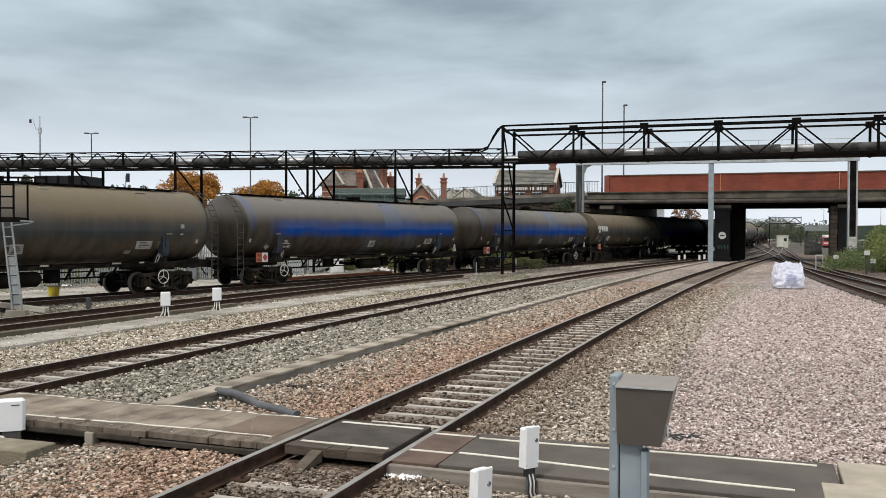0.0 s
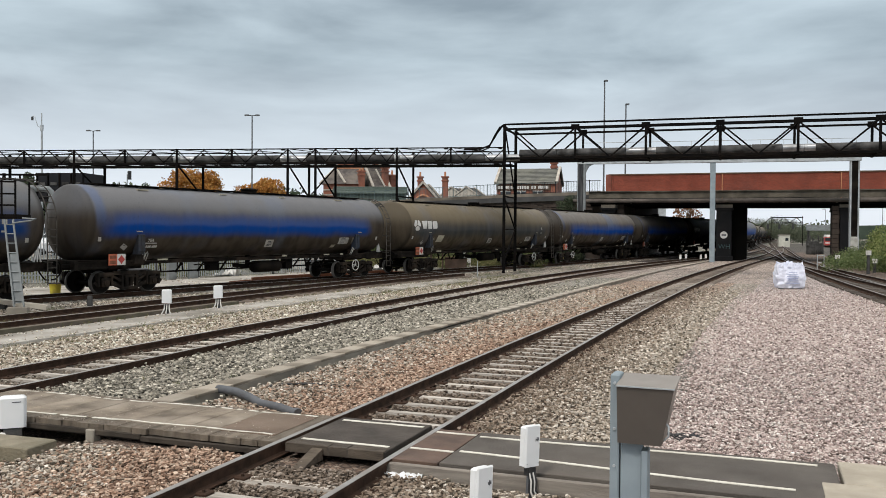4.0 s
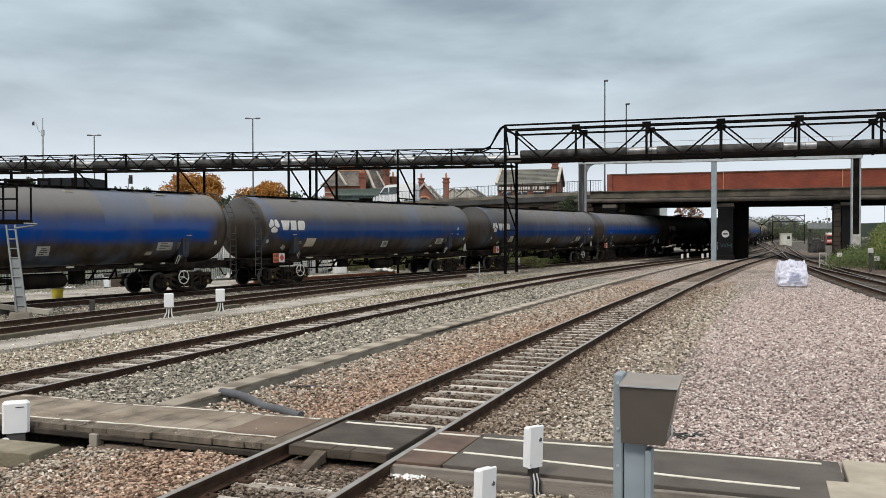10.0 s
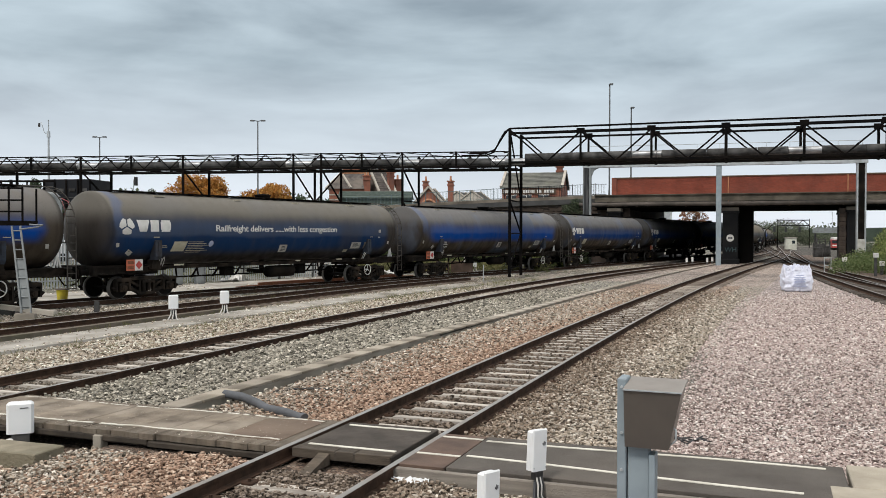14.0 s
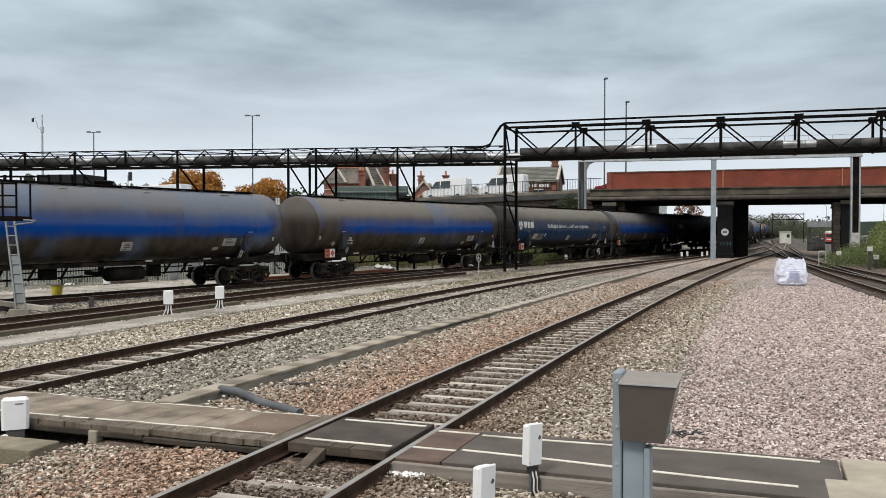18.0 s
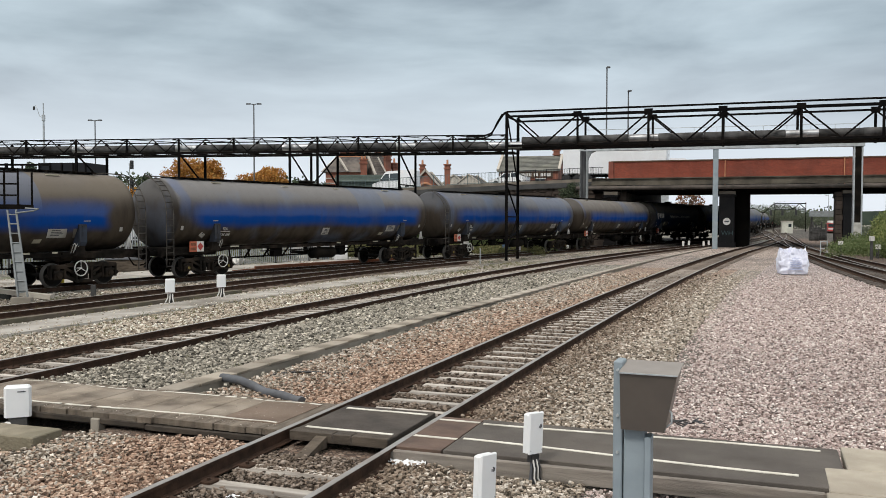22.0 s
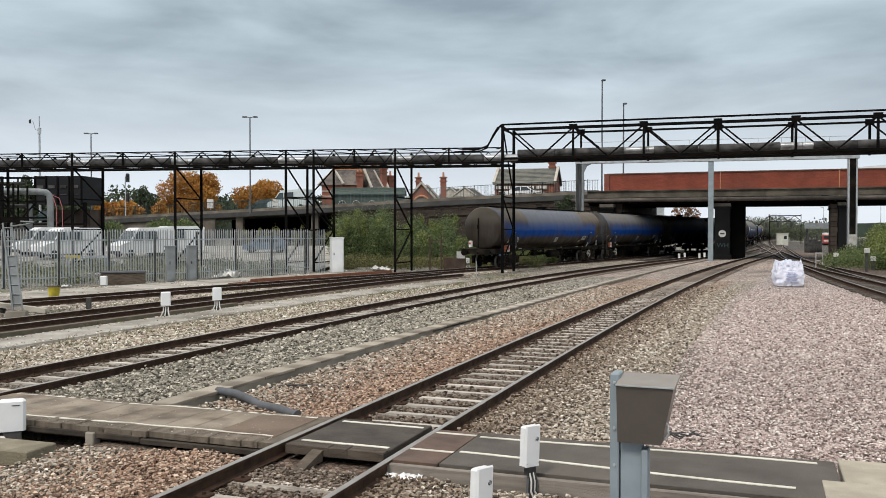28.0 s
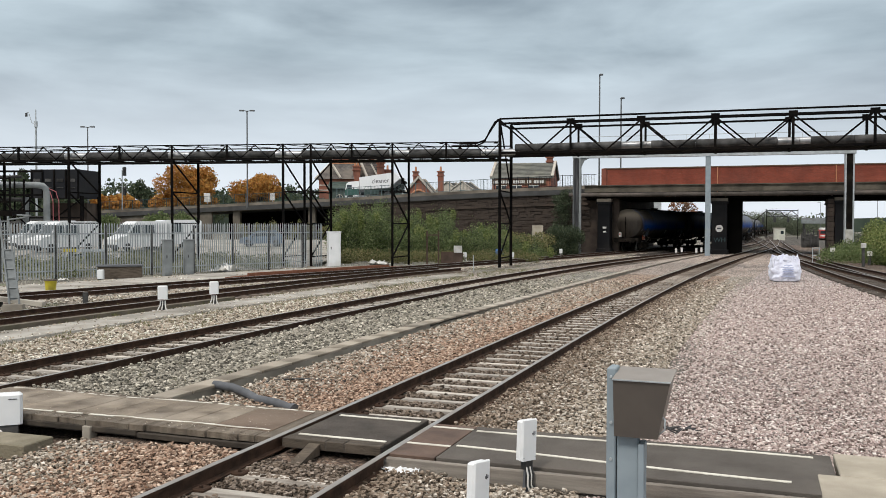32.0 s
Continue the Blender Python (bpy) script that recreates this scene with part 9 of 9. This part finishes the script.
housing = thing("post_housing", pose(1.62, 7.0, -0.36, 0, 0, -21), "dull steel hooded housing on a blue-grey post", "post housing")
part("post", Mesh().box((-0.10, 0.02, 0.6), (0.17, 0.12, 1.2), chamfer=0.008), m_bluegrey, housing, "blue-grey box post")
part("post_flange", Mesh().box((0.01, 0.0, 0.55), (0.05, 0.16, 1.1), chamfer=0.006), m_bluegrey, housing)
part("back_channel", Mesh().box((-0.235, 0.06, 0.86), (0.075, 0.20, 1.66), chamfer=0.01), m_bluegrey, housing, "blue-grey back channel")
z0, z1 = 1.16, 1.65
vs = [(-0.195, -0.13, z0), (0.145, -0.13, z0), (0.145, 0.20, z0), (-0.195, 0.20, z0), (-0.195, -0.20, z1 - 0.035), (0.245, -0.20, z1 - 0.035), (0.245, 0.20, z1), (-0.195, 0.20, z1)]
part("hood", Mesh().add(vs, [(3, 2, 1, 0), (4, 5, 6, 7), (0, 1, 5, 4), (1, 2, 6, 5), (2, 3, 7, 6), (3, 0, 4, 7)]), m_stainless, housing, "dull steel hood")
part("hood_lid", Mesh().add([(-0.2, -0.215, z1 - 0.03), (0.255, -0.215, z1 - 0.03), (0.255, 0.21, z1 + 0.006), (-0.2, 0.21, z1 + 0.006), (-0.2, -0.215, z1 - 0.018), (0.255, -0.215, z1 - 0.018), (0.255, 0.21, z1 + 0.02), (-0.2, 0.21, z1 + 0.02)], [(3, 2, 1, 0), (4, 5, 6, 7), (0, 1, 5, 4), (1, 2, 6, 5), (2, 3, 7, 6), (3, 0, 4, 7)]), m_lid_lit, housing, "folded steel lid")
# Thin pale bar that stands in for the glint on the front edge.
part("lid_edge", Mesh().beam((-0.2, -0.217, z1 - 0.022), (0.255, -0.217, z1 - 0.022), 0.006, 0.01), m_galv, housing, "pale bar for the glint along the lid's edge")
for z in (0.95, 1.25, 1.62):
    part("bolt", Mesh().tube((-0.235, -0.035, z), (-0.235, -0.055, z), 0.012, 8), m_galv, housing)
part("clip", Mesh().pipe([(0.16, -0.1, 1.2), (0.20, -0.12, 1.24), (0.20, -0.12, 1.32), (0.17, -0.1, 1.34)], 0.008, 6), m_galv, housing)

duct = thing("plastic_duct", None, "length of dark grey plastic duct by the crossing", "duct")
b = Mesh().pipe([(-3.6, 13.95, -0.07), (-3.25, 13.65, -0.06), (-2.95, 13.32, -0.09), (-2.75, 13.08, -0.13), (-2.4, 12.75, -0.12), (-2.1, 12.45, -0.15)], 0.065, 12)
part("tube", b, m_duct, duct)
part("duct_mouth", Mesh().tube((-2.12, 12.47, -0.148), (-2.07, 12.42, -0.153), 0.085, 12), m_duct, duct)
for x, y, s in ((-0.42, 9.28, 0.30), (-0.28, 9.27, 0.22), (-0.54, 9.32, 0.2), (-2.02, 8.2, 0.12)):
    rubbish(x, y, -0.165 if y < 9 else -0.15, s, m_whitebox, "crumpled white scraps between stones")
rubbish(-4.9, 10.6, -0.32, 0.3, m_bagprint, "crumpled pale plastic bottle under the crossing")
rubbish(-4.2, 10.25, -0.32, 0.22, m_sign, "crumpled plastic wrapper under the crossing")
wire = thing("loose_cables", None, "dark loose cables on the gravel", "cable")
for k in range(4):
    part("cable", Mesh().pipe([(2.45 + 0.1 * k, 11.6 + 0.06 * k, -0.2), (2.75, 11.62 - 0.05 * k, -0.17), (2.95, 11.5 + 0.1 * k, -0.19), (3.2 - 0.05 * k, 11.6 - 0.12 * k, -0.2), (3.4, 11.45 + 0.1 * k, -0.215)], 0.011, 6), m_blackplastic, wire)

lc = thing("loose_cable", None, "dark old cable lying in the ballast by the trough", "cable")
part("cable", Mesh().pipe([(-3.15, 14.75, -0.2), (-2.7, 14.95, -0.165), (-2.3, 14.98, -0.16), (-1.95, 14.9, -0.175), (-1.6, 14.98, -0.2)], 0.02, 6), m_blackplastic, lc)

# ---- loose ballast stones near the camera ----


def lateral(xy, line):
    """Distance to the right of a line, for arrays of places."""
    a = math.radians(20)
    t, nrm = np.array([math.sin(a), math.cos(a)]), np.array([math.cos(a), -math.sin(a)])
    lx = np.stack([line.x, line.y], 1)
    la, lb = lx @ t, lx @ nrm
    o = np.argsort(la)
    return xy @ nrm - np.interp(xy @ t, la[o], lb[o]), xy @ t


BLOCK = np.array([(-1, -1, -1), (1, -1, -1), (1, 1, -1), (-1, 1, -1), (-1, -1, 1), (1, -1, 1), (1, 1, 1), (-1, 1, 1)], float)
BLOCK_F = np.array([(4, 5, 6), (4, 6, 7), (0, 1, 5), (0, 5, 4), (1, 2, 6), (1, 6, 5), (2, 3, 7), (2, 7, 6), (3, 0, 4), (3, 4, 7)])
WEDGE = np.array([(0, 1.45, -1), (-1.3, -0.8, -1), (1.3, -0.8, -1), (0.25, 1.2, 1), (-1.2, -0.5, 1), (1.0, -0.85, 1)])
WEDGE_F = np.array([(3, 4, 5), (0, 1, 4), (0, 4, 3), (1, 2, 5), (1, 5, 4), (2, 0, 3), (2, 3, 5)])


def stones(name, pts, z, size, mat, seed, label, grow=1.0):
    """Loose crushed stones, blocks nearby and three-sided wedges beyond, each lying at its own slant."""
    r = np.random.default_rng(seed)
    grow = np.broadcast_to(np.reshape(grow, (-1, 1)), (len(pts), 1))
    verts, faces, first = [], [], 0
    for shape, tris, use in ((BLOCK, BLOCK_F, pts[:, 1] < 14.5), (WEDGE, WEDGE_F, pts[:, 1] >= 14.5)):
        c, h, n = pts[use], z[use], int(use.sum())
        v = shape[None] * r.uniform(0.35, 1.15, (n, len(shape), 3)) * (size * grow[use][:, :, None] * r.uniform(0.5, 1.25, (n, 1, 3)) * np.array([1.2, 1.0, 0.62]))
        a, q = r.uniform(0, 6.28, n), r.normal(0, 0.38, n)
        ca, sa, cq, sq = np.cos(a), np.sin(a), np.cos(q), np.sin(q)
        y1, z1 = v[..., 1] * cq[:, None] - v[..., 2] * sq[:, None], v[..., 1] * sq[:, None] + v[..., 2] * cq[:, None]
        x2, y2 = v[..., 0] * ca[:, None] - y1 * sa[:, None], v[..., 0] * sa[:, None] + y1 * ca[:, None]
        verts.append(np.stack([x2 + c[:, :1], y2 + c[:, 1:2], z1 + h[:, None]], -1).reshape(-1, 3))
        faces.append((tris[None] + first + len(shape) * np.arange(n)[:, None, None]).reshape(-1, 3))
        first += n * len(shape)
    return tagged(soup(name, np.concatenate(verts), np.concatenate(faces), mat), label, "ballast", "", "stuff")


rs2 = np.random.default_rng(77)
cand = rs2.uniform((-22.0, 6.2), (22.0, 44.0), (2500000, 2))
keep = (np.abs(cand[:, 0] / cand[:, 1]) < 0.54) & (rs2.random(len(cand)) < np.clip((9.5 / cand[:, 1]) ** 1.55, 0.11, 1.0) * np.clip((44.5 - cand[:, 1]) / 12, 0, 1))
cand = cand[keep]
latn, alongn = lateral(cand, near_line)
latm, _ = lateral(cand, mid_line)
al = alongn - (np.array([-1.19, 10.04]) @ np.array([math.sin(math.radians(20)), math.cos(math.radians(20))]))
deck = (al > -0.42) & (al < 1.3) & (latn > -6.3) & (latn < 9.0)
slab_area = (al > -1.5) & (al < 1.4) & (latn > 5.2)
far = (np.clip(cand[:, 1] / 12.5, 1.15, 1.75) * np.where(al < -0.4, 0.80, 0.88))[:, None]
rails_n = (np.abs(np.abs(latn) - 0.7525) < 0.085)
rails_m = (np.abs(np.abs(latm) - 0.7525) < 0.085)
tr = (np.abs(latn + 3.75) < 0.31) & (al > 1.2)
phase = ((al + 200 * 0.62 + 0.5 * 0.62 - (-11 % 0.62)) % 0.62) - 0.31
tie_n = (np.abs(latn) < 1.3) & (np.abs(phase) < 0.16) & (al > 0.6)
tie_front = (np.abs(latn) < 1.3) & (np.abs(phase) < 0.16) & (al < -1.1)
blk = (al > -1.05) & (al < -0.45) & (latn < -5.2)
ok = ~(deck | slab_area | rails_n | rails_m | tr | blk)
inside_n = (np.abs(latn) < 0.72) & ok & ~tie_n & ~tie_front
_, alongm = lateral(cand, mid_line)
alm = alongm - (np.array([-7.05, 15.06]) @ np.array([math.sin(math.radians(20)), math.cos(math.radians(20))]))
tie_m = np.abs(((alm + 37.8 + 0.31) % 0.62) - 0.31) < 0.14
inside_m = (np.abs(latm) < 0.72) & ok & ~tie_m & (rs2.random(len(cand)) < 0.9)
mixed = rs2.random(len(cand)) < np.maximum(np.clip((-latn - 1.5) / 1.6, 0, 1) * 0.8, np.clip((al - 5) / 18, 0, 0.8))
left_n = (latn <= -0.84) & (latn > -3.4) & ok & ~mixed
left_t = (latn <= -0.84) & (latn > -3.4) & ok & mixed
grey_m = (latn <= -3.4) & (latm > 0.72) & ok & (al > 1.3)
weedy = (latm <= -0.72) & (latm > -4.0) & ok & (cand[:, 1] > 13)
low_left = (latn <= -3.4) & ok & (al <= 1.3) & (latm > 0.72)
by_rail = rs2.random(len(cand)) < np.clip((2.1 - latn) / 1.1, 0, 1)
right_d = (latn >= 0.84) & (latn < 2.9) & ok & by_rail
right_n = (latn >= 0.84) & (latn < 2.9) & ok & ~by_rail
pink = (latn >= 2.9) & ok & (latn < 15.0)
jit = rs2.normal(0, 0.020, len(cand))
for name, sel, base, size, mat, label in (
        ("track_stones", inside_n, -0.178, 0.022, m_st_dark, "dark oily stones between the near rails"),
        ("track_stones_mid", inside_m, -0.190, 0.018, m_st_mid, "dark dusty stones between the middle rails"),
        ("brown_stones", left_n, -0.185, 0.022, m_st_brown, "loose brown ballast stones"),
        ("pale_stones", left_t, -0.185, 0.022, m_st_tan, "loose tan stones among the brown ballast"),
        ("grey_stones", grey_m, -0.195, 0.025, m_st_grey, "loose grey ballast stones"),
        ("dusty_stones", weedy, -0.21, 0.023, m_st_dust, "loose dusty stones beside the middle track"),
        ("mixed_stones", low_left, -0.332, 0.023, m_st_low, "loose brown stones below the crossing"),
        ("tan_stones", right_n, -0.203, 0.022, m_st_tan, "loose tan ballast stones"),
        ("rusty_stones", right_d, -0.203, 0.022, m_st_rusty, "ballast stones browned by rail dust"),
        ("pink_stones", pink, -0.24, 0.019, m_st_pink, "loose pinkish granite stones")):
    p = cand[sel]
    crest = 0.05 * np.clip((1.75 - np.abs(latn[sel])) / 0.4, 0, 1) if name in ("brown_stones", "tan_stones", "rusty_stones") else 0.0
    if name == "brown_stones":
        crest = crest + 0.09 * np.exp(-((latn[sel] + 1.75) / 0.55) ** 2 - ((al[sel] + 0.75) / 0.5) ** 2)
    if name in ("grey_stones", "dusty_stones"):
        crest = 0.05 * np.clip((1.7 - np.abs(latm[sel])) / 0.4, 0, 1)
    stones(name, p, base + jit[sel] + crest, size, mat, len(name), label, far[sel])

r5 = np.random.default_rng(5)
on_deck = np.array([(CROSS @ Vector((a, b, 0)))[:2] for a, b in zip(r5.uniform(-6.15, -0.95, 900), SHIFT + C0 + 0.03 + (C1 - C0 - 0.06) * r5.beta(0.7, 0.7, 900))])
stones("deck_grit", on_deck, np.full(900, -0.001), 0.006, m_st_tan, 4, "crumbs of stone and flaked paint on the planks")
r6 = np.random.default_rng(6)
grit_s, grit_o = r6.uniform(-19, 25, 9000), r6.uniform(1.3, 4.6, 9000)
gx, gy, _ = yard_line.at(grit_s, grit_o)
edge = np.abs(grit_o - 2.7) / 0.75
use = r6.random(9000) < np.clip(edge ** 2, 0.12, 1.0)
gp = np.stack([gx, gy], 1)[use]
gz = np.where((grit_o[use] > 1.95) & (grit_o[use] < 3.45), -0.145, -0.2)
stones("path_grit", gp, gz, 0.022, m_st_dust, 6, "scattered stones and grit on the dusty walkway")
grit_s, grit_o = r6.uniform(-40, 12, 5000), r6.uniform(-7.6, -2.0, 5000)
gx, gy, _ = train_line.at(grit_s, grit_o)
use = np.sin(gx * 1.3 + 2 * np.sin(gy * 0.7)) + r6.normal(0, 0.5, 5000) > 0.55
stones("apron_grit", np.stack([gx, gy], 1)[use], np.full(use.sum(), -0.222), 0.035, m_st_dust, 8, "grit and rubble on the dusty apron")
grit_s, grit_o = r6.uniform(-30, 60, 20000), r6.uniform(-2.2, 2.2, 20000)
gx, gy, _ = train_line.at(grit_s, grit_o)
use = (np.abs(np.abs(grit_o) - 0.7525) > 0.085) & (gx / gy < 0.35)
stones("freight_stones", np.stack([gx, gy], 1)[use], np.full(use.sum(), -0.205), 0.032, m_st_dust, 7, "loose dusty stones on the freight track bed")

# tufts of dry grass and weeds
tuft_v, tuft_f = [], []
rt = random.Random(44)
for i in range(900):
    s = rt.uniform(-8, 40)
    off = rt.choice((rt.uniform(-3.9, -1.6), rt.uniform(-3.9, -2.2), rt.uniform(1.2, 3.4) if rt.random() < 0.25 else rt.uniform(-3.8, -3.0)))
    x, y, h = mid_line.at(s, off)
    for k in range(rt.randint(3, 8)):
        a, l = rt.uniform(0, 6.28), rt.uniform(0.04, 0.16)
        n0 = len(tuft_v)
        bx, by = x + rt.uniform(-0.06, 0.06), y + rt.uniform(-0.06, 0.06)
        tuft_v += [(bx - 0.006, by, -0.22), (bx + 0.006, by, -0.22), (bx + math.cos(a) * l * 0.6, by + math.sin(a) * l * 0.6, -0.22 + l)]
        tuft_f.append((n0, n0 + 1, n0 + 2))
for i in range(700):
    s, off = rt.uniform(-18, 25), rt.choice((rt.uniform(1.5, 2.0), rt.uniform(3.4, 4.2), rt.uniform(-2.6, -1.2), rt.uniform(-0.6, 0.6)))
    x, y, h = yard_line.at(s, off)
    for k in range(rt.randint(3, 8)):
        a, l = rt.uniform(0, 6.28), rt.uniform(0.05, 0.2)
        n0 = len(tuft_v)
        bx, by = x + rt.uniform(-0.08, 0.08), y + rt.uniform(-0.08, 0.08)
        tuft_v += [(bx - 0.008, by, -0.23), (bx + 0.008, by, -0.23), (bx + math.cos(a) * l * 0.6, by + math.sin(a) * l * 0.6, -0.22 + l)]
        tuft_f.append((n0, n0 + 1, n0 + 2))
tagged(soup("dry_tufts", np.array(tuft_v), np.array(tuft_f), m_grass), "sparse dry grass tufts in the ballast", "grass", "", "stuff")


def wagon_pose(s):
    """A wagon stands on its two bogies on the curve; the train stretches a little as it nears the bridge."""
    s += float(np.interp(s, [-12, 0, 10, 20, 28, 42, 57, 80], [0.0, 0.15, 0.45, 0.65, 0.80, 0.55, 0.90, 1.0]))
    xa, ya, _ = train_line.at(s - BOGIE_X)
    xb, yb, _ = train_line.at(s + BOGIE_X)
    return pose((xa + xb) / 2, (ya + yb) / 2, 0, 0, 0, math.degrees(math.atan2(yb - ya, xb - xa)))


def motions():
    """All that moves: the wagons, their wheels, and the road traffic."""
    for n, wagon in wagons.items():
        start = LEAD + WAGON_PITCH * n
        walk(wagon, [(t, wagon_pose(start + run(t))) for t in np.arange(0, 32.01, 0.5)])
        if n > 8:
            continue
        # the wheels turn while the wagon goes by in view
        seen = [f for f in range(0, 961, 2) if -42 < start + run(f / FPS) < 62]
        if not seen:
            continue
        times = sorted({0.0, *(f / FPS for f in seen), 32.0})
        for ws, x in wheelsets[n]:
            rows = []
            for t in times:
                turn = math.degrees((run(min(max(t, seen[0] / FPS), seen[-1] / FPS))) / WHEEL_R)
                rows.append((t, pose(x, 0, WHEEL_R, 0, turn % 360, 0)))
            walk(ws, rows)
    for vehicle, u0, t0, rate in traffic:
        before, after = rate if isinstance(rate, tuple) else (rate, rate)
        rows = [(t, road_pose(u0 + (before if t < t0 else after) * (t - t0), after)) for t in np.arange(0, 32.01, 1.0)]
        walk(vehicle, rows)


motions()
